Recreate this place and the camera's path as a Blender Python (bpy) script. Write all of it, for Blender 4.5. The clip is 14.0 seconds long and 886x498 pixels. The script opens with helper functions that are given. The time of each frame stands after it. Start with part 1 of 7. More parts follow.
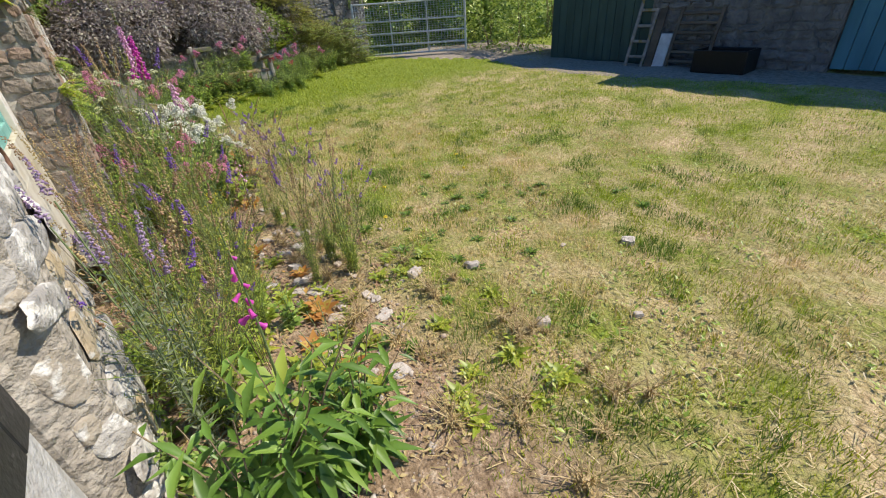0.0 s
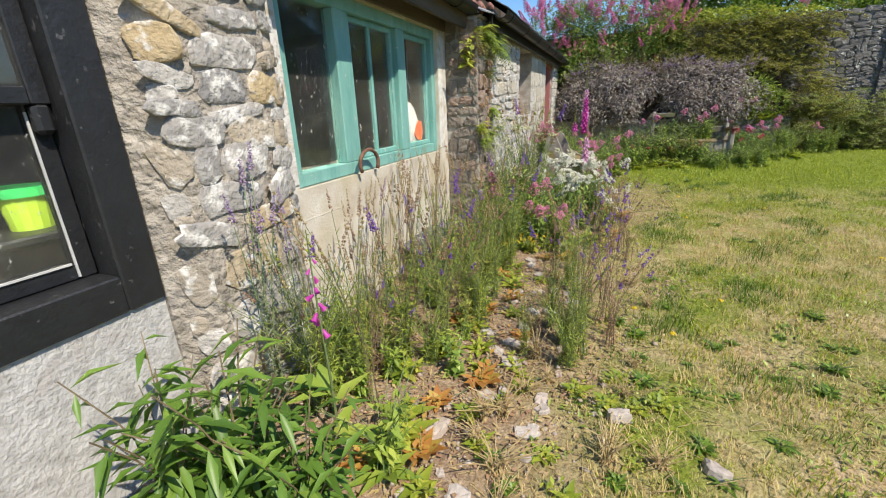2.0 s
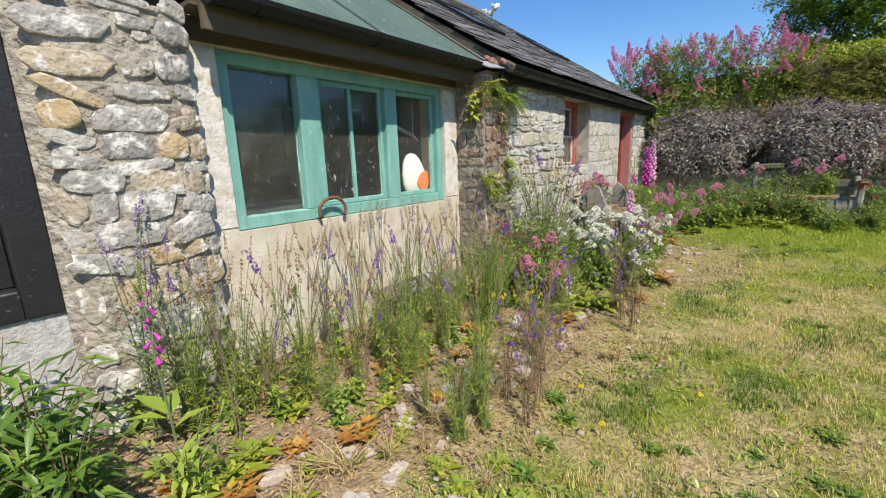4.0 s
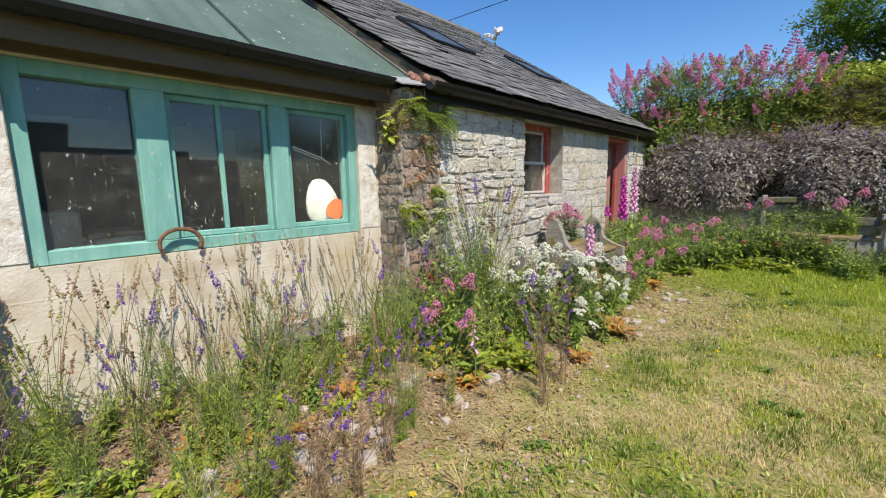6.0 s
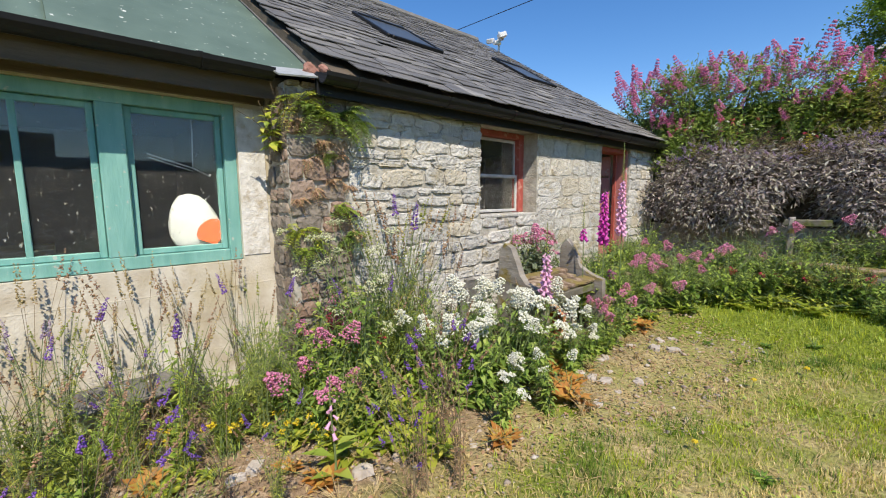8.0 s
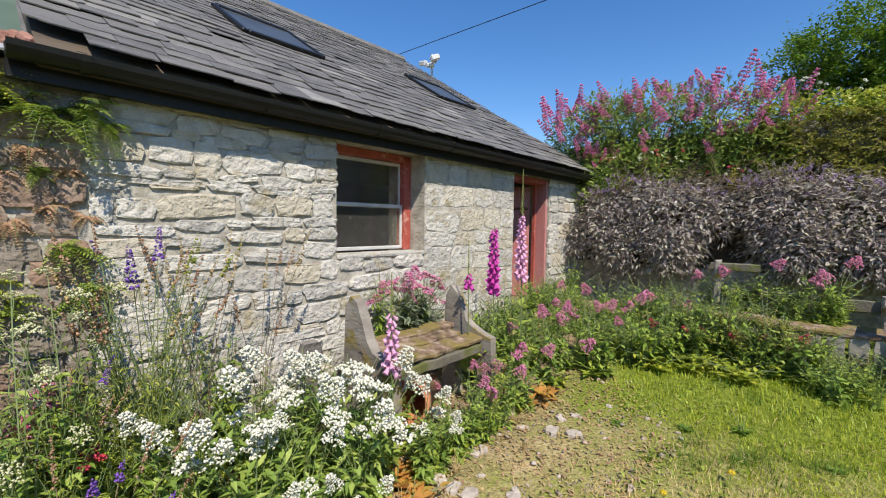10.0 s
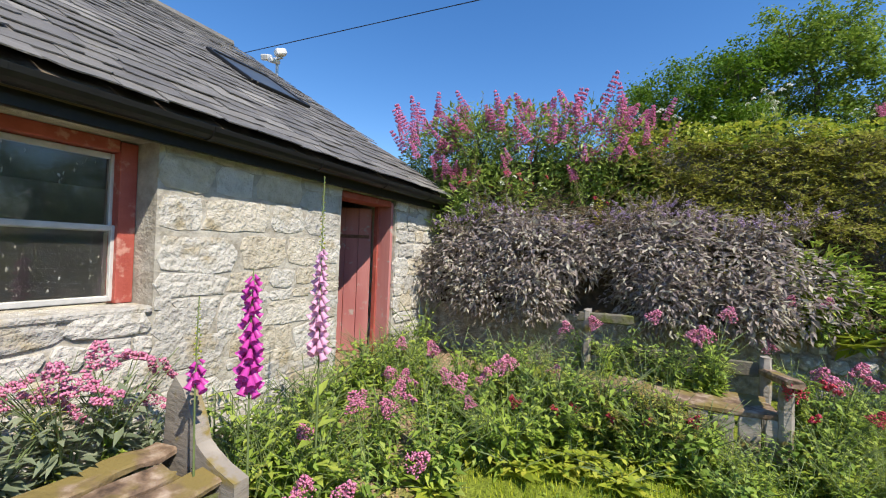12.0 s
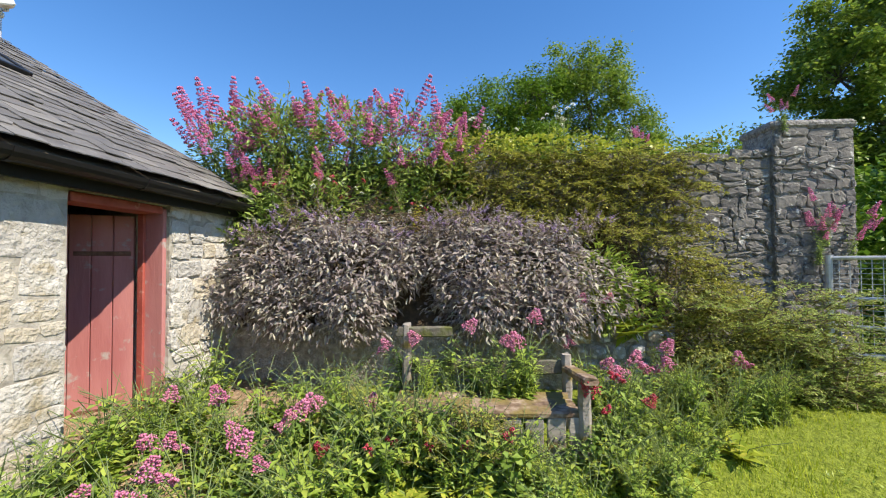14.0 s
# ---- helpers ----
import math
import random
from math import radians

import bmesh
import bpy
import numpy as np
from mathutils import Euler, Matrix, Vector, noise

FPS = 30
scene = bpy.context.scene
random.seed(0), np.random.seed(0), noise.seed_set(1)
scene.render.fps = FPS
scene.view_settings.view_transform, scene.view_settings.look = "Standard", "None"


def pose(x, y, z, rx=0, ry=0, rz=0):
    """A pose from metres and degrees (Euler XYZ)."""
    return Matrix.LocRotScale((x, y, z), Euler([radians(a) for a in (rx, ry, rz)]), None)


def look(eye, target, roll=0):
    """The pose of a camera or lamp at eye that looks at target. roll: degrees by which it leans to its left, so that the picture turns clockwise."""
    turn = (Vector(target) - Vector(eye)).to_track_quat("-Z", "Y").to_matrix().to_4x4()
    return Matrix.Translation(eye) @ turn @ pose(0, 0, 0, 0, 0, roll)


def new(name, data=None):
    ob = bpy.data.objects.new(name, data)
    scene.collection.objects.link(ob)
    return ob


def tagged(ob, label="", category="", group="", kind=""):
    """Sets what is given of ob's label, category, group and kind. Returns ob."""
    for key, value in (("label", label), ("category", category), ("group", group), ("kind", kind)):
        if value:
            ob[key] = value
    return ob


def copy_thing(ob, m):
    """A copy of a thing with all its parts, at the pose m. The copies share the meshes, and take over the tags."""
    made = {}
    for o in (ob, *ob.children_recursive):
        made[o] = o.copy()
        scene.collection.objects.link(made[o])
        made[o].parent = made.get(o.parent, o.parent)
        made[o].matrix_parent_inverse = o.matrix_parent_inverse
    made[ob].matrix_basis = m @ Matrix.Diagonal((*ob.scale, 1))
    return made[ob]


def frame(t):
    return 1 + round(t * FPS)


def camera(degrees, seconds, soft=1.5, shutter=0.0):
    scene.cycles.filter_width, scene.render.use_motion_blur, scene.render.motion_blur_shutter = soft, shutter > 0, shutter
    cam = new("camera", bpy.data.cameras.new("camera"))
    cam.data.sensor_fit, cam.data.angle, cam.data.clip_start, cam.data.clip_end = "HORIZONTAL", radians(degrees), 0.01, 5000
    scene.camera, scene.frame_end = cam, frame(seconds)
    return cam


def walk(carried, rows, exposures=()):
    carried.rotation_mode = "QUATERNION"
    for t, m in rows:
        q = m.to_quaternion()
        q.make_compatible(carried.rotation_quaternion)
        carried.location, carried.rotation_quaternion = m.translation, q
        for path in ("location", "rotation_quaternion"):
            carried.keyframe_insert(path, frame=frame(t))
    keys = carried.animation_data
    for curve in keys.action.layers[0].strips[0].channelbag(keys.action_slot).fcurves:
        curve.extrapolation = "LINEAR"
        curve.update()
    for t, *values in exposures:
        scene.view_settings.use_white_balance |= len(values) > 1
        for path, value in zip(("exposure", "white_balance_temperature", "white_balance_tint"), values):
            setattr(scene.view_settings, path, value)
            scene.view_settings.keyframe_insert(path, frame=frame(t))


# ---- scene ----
cam = camera(93.5, 14.0, 1.1)
METRES, EYE, TILT, LEAN, TURN = 8.0, 1.5, 0.0, 0.0, -37.8
ROWS = [
    (0.0, 0.0, 0.0, 0.0, -2.15, -30.59, 3.65),
    (0.5, 0.0266, 0.0192, -0.0098, 16.6, -30.37, 5.36),
    (1.0, 0.05, 0.049, -0.017, 35.59, -27.51, 5.6),
    (1.5, 0.0796, 0.0756, -0.0195, 50.1, -21.95, 3.73),
    (2.0, 0.0922, 0.1091, -0.0215, 59.03, -18.78, 2.13),
    (4.5, 0.1376, 0.2779, -0.0234, 77.42, -11.02, 1.99),
    (5.0, 0.1171, 0.312, -0.0252, 78.32, -10.17, 1.53),
    (5.5, 0.1025, 0.3474, -0.0223, 79.43, -9.32, 1.18),
    (6.0, 0.1036, 0.3863, -0.0223, 80.61, -8.78, 0.97),
    (6.5, 0.0932, 0.4164, -0.023, 82.57, -8.36, 0.87),
    (7.0, 0.0677, 0.4486, -0.0221, 84.92, -8.08, 0.92),
    (9.5, -0.0501, 0.6034, -0.0124, 81.87, -4.64, -0.75),
    (10.0, -0.0798, 0.6316, -0.0094, 79.78, -3.44, -0.82),
    (10.5, -0.1176, 0.6547, -0.0037, 77.9, -2.61, -0.9),
    (11.0, -0.149, 0.6894, -0.0037, 75.34, -1.87, -1.11),
    (11.5, -0.181, 0.7155, 0.0002, 71.64, -0.97, -1.49),
    (12.0, -0.2225, 0.7417, 0.0031, 63.24, 0.38, -2.29),
    (12.5, -0.2465, 0.7803, 0.0068, 53.07, 1.33, -1.04),
    (13.0, -0.2509, 0.7961, 0.0107, 45.53, 1.48, 0.3),
    (13.5, -0.2508, 0.7967, 0.0113, 41.9, 1.54, 0.7),
    (14.0, -0.2492, 0.7949, 0.011, 41.3, 1.44, 0.34),
]
walk(cam, [(t, pose(0, 0, EYE, TILT, LEAN, TURN) @ pose(METRES * x, METRES * y, METRES * z, 90 + pitch, roll, yaw)) for t, x, y, z, yaw, pitch, roll in ROWS], [(0.0, 0.34, 6800, 11), (1.5, 0.32, 6800, 11), (5.0, 0.29, 6800, 11), (9.5, 0.28, 6750, 11), (11.0, 0.34, 6750, 11), (12.5, 0.54, 6850, 11), (14.0, 0.66, 7000, 11)])

# ---- world, sun ----
world = bpy.data.worlds.new("world")
scene.world = world
world.use_nodes = True
SUN = Vector((1.0, -0.52, 1.37)).normalized()
wn = world.node_tree.nodes
sky = wn.new("ShaderNodeTexSky")
sky.sky_type, sky.sun_disc = "NISHITA", False
sky.sun_elevation = math.asin(SUN.z)
sky.sun_rotation = math.atan2(SUN.x, SUN.y)
sky.air_density, sky.dust_density, sky.ozone_density = 1.0, 0.1, 2.6
wn["Background"].inputs[1].default_value = 0.147
hsv = wn.new("ShaderNodeHueSaturation")
hsv.inputs["Hue"].default_value, hsv.inputs["Saturation"].default_value = 0.506, 1.3
world.node_tree.links.new(sky.outputs[0], hsv.inputs["Color"])
world.node_tree.links.new(hsv.outputs[0], wn["Background"].inputs[0])
sun = new("sun", bpy.data.lights.new("sun", "SUN"))
sun.data.energy, sun.data.angle, sun.data.color = 5.0, radians(0.5), (1.0, 0.93, 0.80)
sun.matrix_world = look(SUN * 30, (0, 0, 0))


# ---- mesh helpers ----
def mesh_of(name, verts, faces, smooth=False):
    me = bpy.data.meshes.new(name)
    me.from_pydata([tuple(v) for v in verts], [], [tuple(f) for f in faces])
    if smooth:
        me.polygons.foreach_set("use_smooth", [True] * len(me.polygons))
    me.update()
    return me


class MB:
    """A bag of vertices and faces that becomes one mesh."""

    def __init__(self):
        self.v, self.f = [], []

    def add(self, verts, faces):
        o = len(self.v)
        self.v += [tuple(q) for q in verts]
        self.f += [tuple(i + o for i in f) for f in faces]
        return self

    def box(self, c, s, m=None, bev=0.0):
        """A box about c with sides s; bev cuts its edges."""
        hx, hy, hz = s[0] / 2, s[1] / 2, s[2] / 2
        if bev <= 0:
            p = [(sx * hx, sy * hy, sz * hz) for sx in (-1, 1) for sy in (-1, 1) for sz in (-1, 1)]
            f = [(0, 1, 3, 2), (4, 6, 7, 5), (0, 4, 5, 1), (2, 3, 7, 6), (0, 2, 6, 4), (1, 5, 7, 3)]
        else:
            b = min(bev, hx * 0.8, hy * 0.8, hz * 0.8)
            p, f = [], []
            ring = [(hx - b, hy), (hx, hy - b), (hx, -hy + b), (hx - b, -hy), (-hx + b, -hy), (-hx, -hy + b), (-hx, hy - b), (-hx + b, hy)]
            for z, k in ((-hz, b * 0.7), (-hz + b, 0), (hz - b, 0), (hz, b * 0.7)):
                p += [(x - math.copysign(k, x), y - math.copysign(k, y), z) for x, y in ring]
            for r in range(3):
                for i in range(8):
                    j = (i + 1) % 8
                    f.append((r * 8 + i, (r + 1) * 8 + i, (r + 1) * 8 + j, r * 8 + j))
            f += [tuple(range(8)), tuple(reversed(range(24, 32)))]
        c = Vector(c)
        p = [(m @ Vector(q) if m else Vector(q)) + c for q in p]
        return self.add(p, f)

    def tube(self, pts, r, n=6, r1=None, cap=True):
        """A round rod along pts, from radius r to r1."""
        pts = [Vector(p) for p in pts]
        r1 = r if r1 is None else r1
        rings = []
        for i, p in enumerate(pts):
            d = (pts[min(i + 1, len(pts) - 1)] - pts[max(i - 1, 0)]).normalized()
            u = d.orthogonal().normalized() if i == 0 else (u - d * u.dot(d)).normalized()
            w = d.cross(u)
            rad = r + (r1 - r) * i / (len(pts) - 1)
            rings.append([p + (u * math.cos(a) + w * math.sin(a)) * rad for a in (2 * math.pi * k / n for k in range(n))])
        f = [(i * n + k, i * n + (k + 1) % n, (i + 1) * n + (k + 1) % n, (i + 1) * n + k) for i in range(len(pts) - 1) for k in range(n)]
        if cap:
            f += [tuple(reversed(range(n))), tuple(range((len(pts) - 1) * n, len(pts) * n))]
        return self.add([q for g in rings for q in g], f)

    def prism(self, outline, axis, a, b):
        """An outline in the two other axes, drawn out along axis (0, 1 or 2) from a to b."""
        def at(q, d):
            return (d, q[0], q[1]) if axis == 0 else (q[0], d, q[1]) if axis == 1 else (q[0], q[1], d)
        n = len(outline)
        v = [at(q, a) for q in outline] + [at(q, b) for q in outline]
        f = [(i, (i + 1) % n, n + (i + 1) % n, n + i) for i in range(n)] + [tuple(reversed(range(n))), tuple(range(n, 2 * n))]
        return self.add(v, f)

    def mesh(self, name, smooth=False):
        me = mesh_of(name, self.v, self.f, smooth)
        bm = bmesh.new()
        bm.from_mesh(me)
        bmesh.ops.recalc_face_normals(bm, faces=bm.faces)
        bm.to_mesh(me)
        bm.free()
        return me


def part(name, data, material, parent=None, label="", smooth=False):
    """Links a bag or mesh as one object, under parent if there is one."""
    me = data.mesh(name, smooth) if isinstance(data, MB) else data
    if material and not me.materials:
        me.materials.append(material)
    ob = new(name, me)
    if parent:
        ob.parent = parent
    if label:
        ob["label"] = label
    return ob


def thing(name, label, category, group="", kind="", at=None):
    ob = new(name)
    ob.empty_display_size = 0.1
    if at is not None:
        ob.matrix_basis = at if isinstance(at, Matrix) else Matrix.Translation(at)
    return tagged(ob, label, category, group, kind)


def piece(name, me, parent, m):
    ob = new(name, me)
    ob.parent = parent
    ob.matrix_basis = m
    return ob


def scatter(name, tv, tf, pos, rot, scale, material, smooth=False):
    """One mesh of many copies of a small shape. tv (n,3), tf faces of one size, pos (k,3), rot (k,3,3), scale (k,) or (k,3)."""
    tv, tf, pos = np.asarray(tv, float), np.asarray(tf, int), np.asarray(pos, float)
    k, n, c = len(pos), len(tv), tf.shape[1]
    scale = np.asarray(scale, float)
    if scale.ndim == 1:
        scale = np.repeat(scale[:, None], 3, 1)
    v = np.einsum("kij,knj->kni", rot, tv[None] * scale[:, None]) + pos[:, None]
    f = (tf[None] + (np.arange(k) * n)[:, None, None]).reshape(-1, c)
    me = bpy.data.meshes.new(name)
    me.vertices.add(k * n)
    me.vertices.foreach_set("co", v.reshape(-1))
    me.loops.add(f.size)
    me.loops.foreach_set("vertex_index", f.reshape(-1).astype(np.int32))
    me.polygons.add(len(f))
    me.polygons.foreach_set("loop_start", (np.arange(len(f)) * c).astype(np.int32))
    if smooth:
        me.polygons.foreach_set("use_smooth", np.ones(len(f), bool))
    me.update(calc_edges=True)
    me.validate()
    if material:
        me.materials.append(material)
    return me


def turns(yaw, pitch=None, roll=None):
    """Rotation matrices: z-turn of x-turn of y-turn, arrays in radians."""
    yaw = np.asarray(yaw, float)
    pitch = np.zeros_like(yaw) if pitch is None else np.asarray(pitch, float)
    roll = np.zeros_like(yaw) if roll is None else np.asarray(roll, float)
    z, o = np.zeros_like(yaw), np.ones_like(yaw)
    def st(r):
        return np.moveaxis(np.array(r), -1, 0)
    cz, sz, cx, sx, cy, sy = np.cos(yaw), np.sin(yaw), np.cos(pitch), np.sin(pitch), np.cos(roll), np.sin(roll)
    return st([[cz, -sz, z], [sz, cz, z], [z, z, o]]) @ st([[o, z, z], [z, cx, -sx], [z, sx, cx]]) @ st([[cy, z, sy], [z, o, z], [-sy, z, cy]])


RNG = np.random.default_rng(7)


def uni(a, b, n=None):
    return RNG.uniform(a, b, n)


def smooth01(t):
    t = np.clip(t, 0, 1)
    return t * t * (3 - 2 * t)


def gz(x, y):
    """Height of the ground."""
    x, y = np.asarray(x, float), np.asarray(y, float)
    return (-0.06 + 0.1 * smooth01((1.1 - x) / 1.4) + 0.4 * smooth01((y - 6.2) / 3.8) + 0.2 * smooth01((x - 4) / 4) * (1 - smooth01((y - 6.2) / 3.8))
            + 0.012 * np.sin(3.1 * x + 1.7 * y) + 0.01 * np.sin(5.3 * y - 2.2 * x))


# ---- materials ----
def ramp(nt, fac, stops):
    r = nt.nodes.new("ShaderNodeValToRGB")
    el = r.color_ramp.elements
    while len(el) < len(stops):
        el.new(0.5)
    for e, (p, c) in zip(el, stops):
        e.position, e.color = p, (*c, 1)
    nt.links.new(fac, r.inputs[0])
    return r.outputs[0]


def mixc(nt, fac, a, b, mode="MIX"):
    m = nt.nodes.new("ShaderNodeMix")
    m.data_type, m.blend_type = "RGBA", mode
    for sock, val in ((m.inputs[0], fac), (m.inputs[6], a), (m.inputs[7], b)):
        if hasattr(val, "links") or hasattr(val, "is_linked"):
            nt.links.new(val, sock)
        elif isinstance(val, tuple):
            sock.default_value = (*val, 1)
        else:
            sock.default_value = val
    return m.outputs[2]


def noise_at(nt, scale, detail=4, stretch=None, rough=0.55):
    tc = nt.nodes.new("ShaderNodeNewGeometry").outputs["Position"]
    if stretch:
        mp = nt.nodes.new("ShaderNodeMapping")
        mp.inputs["Scale"].default_value = stretch
        nt.links.new(tc, mp.inputs[0])
        tc = mp.outputs[0]
    n = nt.nodes.new("ShaderNodeTexNoise")
    n.inputs["Scale"].default_value, n.inputs["Detail"].default_value, n.inputs["Roughness"].default_value = scale, detail, rough
    nt.links.new(tc, n.inputs["Vector"])
    return n.outputs["Fac"]


def mat(name, stops, scale=6, rough=0.8, bump=0.3, bump_scale=40, metal=0.0, vary="", vstops=None, vamount=0.5, stain=None, stain_scale=2.0,
        stain_at=(0.55, 0.7), stretch=None, trans=0.0, spec=0.5, dist=0.01):
    """Noise colours over stops; vary 'island' or 'object' shifts the colour piece by piece; stain lays a second colour in patches; trans lets light through leaves."""
    m = bpy.data.materials.new(name)
    m.use_nodes = True
    nt = m.node_tree
    bs = nt.nodes["Principled BSDF"]
    if isinstance(stops[0], (int, float)):
        stops = [(0.3, tuple(c * 0.8 for c in stops)), (0.7, tuple(min(1, c * 1.15) for c in stops))]
    col = ramp(nt, noise_at(nt, scale, stretch=stretch), stops)
    if vary:
        g = nt.nodes.new("ShaderNodeNewGeometry").outputs["Random Per Island"] if vary == "island" else nt.nodes.new("ShaderNodeObjectInfo").outputs["Random"]
        col = mixc(nt, vamount, col, ramp(nt, g, vstops or [(0.0, stops[0][1]), (1.0, stops[-1][1])]))
    if stain:
        col = mixc(nt, ramp(nt, noise_at(nt, stain_scale, 6), [(stain_at[0], (0, 0, 0)), (stain_at[1], (1, 1, 1))]), col, stain)
    nt.links.new(col, bs.inputs["Base Color"])
    bs.inputs["Roughness"].default_value, bs.inputs["Metallic"].default_value = rough, metal
    bs.inputs["Specular IOR Level"].default_value = spec
    if bump:
        b = nt.nodes.new("ShaderNodeBump")
        b.inputs["Strength"].default_value, b.inputs["Distance"].default_value = bump, dist
        nt.links.new(noise_at(nt, bump_scale, 5, stretch=stretch), b.inputs["Height"])
        nt.links.new(b.outputs[0], bs.inputs["Normal"])
    if trans:
        t = nt.nodes.new("ShaderNodeBsdfTranslucent")
        nt.links.new(col, t.inputs[0])
        mx = nt.nodes.new("ShaderNodeMixShader")
        mx.inputs[0].default_value = trans
        nt.links.new(bs.outputs[0], mx.inputs[1])
        nt.links.new(t.outputs[0], mx.inputs[2])
        nt.links.new(mx.outputs[0], nt.nodes["Material Output"].inputs[0])
    return m


def glass_mat(name, tint=(0.9, 0.95, 0.93), dirt=0.045):
    m = bpy.data.materials.new(name)
    m.use_nodes = True
    nt = m.node_tree
    bs = nt.nodes["Principled BSDF"]
    bs.inputs["Base Color"].default_value = (*tint, 1)
    bs.inputs["Transmission Weight"].default_value = 1.0
    bs.inputs["IOR"].default_value = 1.45
    bs.inputs["Roughness"].default_value = 0.0
    df = nt.nodes.new("ShaderNodeBsdfDiffuse")
    df.inputs[0].default_value = (0.5, 0.5, 0.48, 1)
    mx = nt.nodes.new("ShaderNodeMixShader")
    fac = ramp(nt, noise_at(nt, 9, 8, rough=0.75), [(0.3, (dirt * 0.35,) * 3), (0.6, (dirt,) * 3), (0.74, (dirt * 3,) * 3)])
    specks = ramp(nt, noise_at(nt, 55, 3, (1, 1, 0.5)), [(0.665, (0.0, 0.0, 0.0)), (0.70, (0.5, 0.5, 0.5))])
    both = mixc(nt, 1.0, fac, specks, "ADD")
    nt.links.new(both, mx.inputs[0])
    nt.links.new(bs.outputs[0], mx.inputs[1])
    nt.links.new(df.outputs[0], mx.inputs[2])
    nt.links.new(mx.outputs[0], nt.nodes["Material Output"].inputs[0])
    return m


LIME = mat("limewashed_stone", [(0.25, (0.25, 0.23, 0.20)), (0.45, (0.46, 0.44, 0.40)), (0.75, (0.64, 0.615, 0.57))], 12, 0.9, 1.0, 26, vary="object",
           vstops=[(0, (0.29, 0.285, 0.275)), (0.4, (0.50, 0.485, 0.45)), (0.75, (0.61, 0.59, 0.55)), (0.88, (0.48, 0.41, 0.28)), (1, (0.43, 0.365, 0.25))], vamount=0.5, stain=(0.36, 0.31, 0.215), stain_scale=5, stain_at=(0.57, 0.7), dist=0.03)
RUBBLE = mat("rubble_stone", [(0.3, (0.22, 0.20, 0.18)), (0.6, (0.42, 0.39, 0.35)), (0.75, (0.62, 0.59, 0.54))], 14, 0.9, 1.0, 28, vary="object",
             vstops=[(0, (0.20, 0.20, 0.20)), (0.4, (0.40, 0.38, 0.35)), (0.62, (0.46, 0.44, 0.41)), (0.68, (0.50, 0.36, 0.16)), (0.84, (0.42, 0.34, 0.22)), (1, (0.22, 0.22, 0.235))], vamount=0.7,
             stain=(0.66, 0.64, 0.60), stain_scale=15, stain_at=(0.52, 0.62), dist=0.02)
GREYSTONE = mat("grey_wall_stone", [(0.3, (0.075, 0.07, 0.067)), (0.6, (0.16, 0.15, 0.14)), (0.78, (0.29, 0.28, 0.26))], 9, 0.92, 0.9, 32, vary="object",
                vstops=[(0, (0.09, 0.085, 0.085)), (0.6, (0.21, 0.20, 0.185)), (1, (0.29, 0.265, 0.225))], vamount=0.45, stain=(0.52, 0.51, 0.47), stain_scale=14, stain_at=(0.6, 0.68))
MORTAR = mat("lime_mortar", [(0.3, (0.25, 0.22, 0.18)), (0.7, (0.48, 0.435, 0.37))], 14, 0.95, 1.0, 24, stain=(0.22, 0.20, 0.175), stain_scale=9, dist=0.04)
JAMBWHITE = mat("flaking_white_paint", [(0.3, (0.50, 0.47, 0.42)), (0.6, (0.68, 0.66, 0.62))], 12, 0.9, 0.9, 45, stain=(0.44, 0.38, 0.28), stain_scale=8, stain_at=(0.58, 0.68))
BROWNSTONE = mat("brown_old_stone", [(0.3, (0.13, 0.105, 0.08)), (0.6, (0.25, 0.21, 0.17)), (0.8, (0.38, 0.34, 0.29))], 14, 0.92, 1.0, 28, vary="object", vstops=[(0, (0.15, 0.13, 0.115)), (0.6, (0.27, 0.235, 0.20)), (0.85, (0.33, 0.18, 0.12)), (1, (0.36, 0.32, 0.27))], vamount=0.5, dist=0.02)
# grey kept dim: the outbuilding's shaded side is put into the stone colour
SHEDSTONE_SHADED = mat("shaded_shed_stone", [(0.3, (0.09, 0.088, 0.088)), (0.7, (0.20, 0.195, 0.19))], 5, 0.95, 1.0, 9, dist=0.06)
MORTAR_G = mat("old_grey_mortar", [(0.3, (0.12, 0.115, 0.105)), (0.7, (0.32, 0.31, 0.285))], 22, 0.95, 1.0, 24, dist=0.04)
MORTAR_W = mat("whitewashed_mortar", [(0.3, (0.26, 0.24, 0.20)), (0.7, (0.50, 0.475, 0.42))], 9, 0.95, 1.0, 40, stain=(0.28, 0.26, 0.21), stain_scale=6)
RENDER = mat("cream_render", [(0.3, (0.42, 0.36, 0.27)), (0.5, (0.56, 0.515, 0.43)), (0.75, (0.66, 0.625, 0.55))], 4.5, 0.92, 0.45, 60, stain=(0.43, 0.36, 0.22), stain_scale=2.2, stain_at=(0.52, 0.72))
WHITEWASH = mat("white_render", [(0.3, (0.34, 0.335, 0.32)), (0.6, (0.50, 0.495, 0.48))], 22, 0.9, 0.9, 55, stain=(0.42, 0.40, 0.38), stain_scale=7, stain_at=(0.58, 0.68))
SLATE = mat("roof_slate", [(0.3, (0.085, 0.082, 0.080)), (0.6, (0.165, 0.158, 0.150)), (0.8, (0.29, 0.278, 0.26))], 16, 0.6, 0.9, 60, vary="object", stretch=(1, 0.35, 1), spec=0.35,
              vstops=[(0, (0.085, 0.083, 0.085)), (0.7, (0.155, 0.150, 0.143)), (0.93, (0.23, 0.22, 0.205)), (1, (0.34, 0.33, 0.31))], vamount=0.5, stain=(0.30, 0.29, 0.26), stain_scale=26, stain_at=(0.67, 0.71))
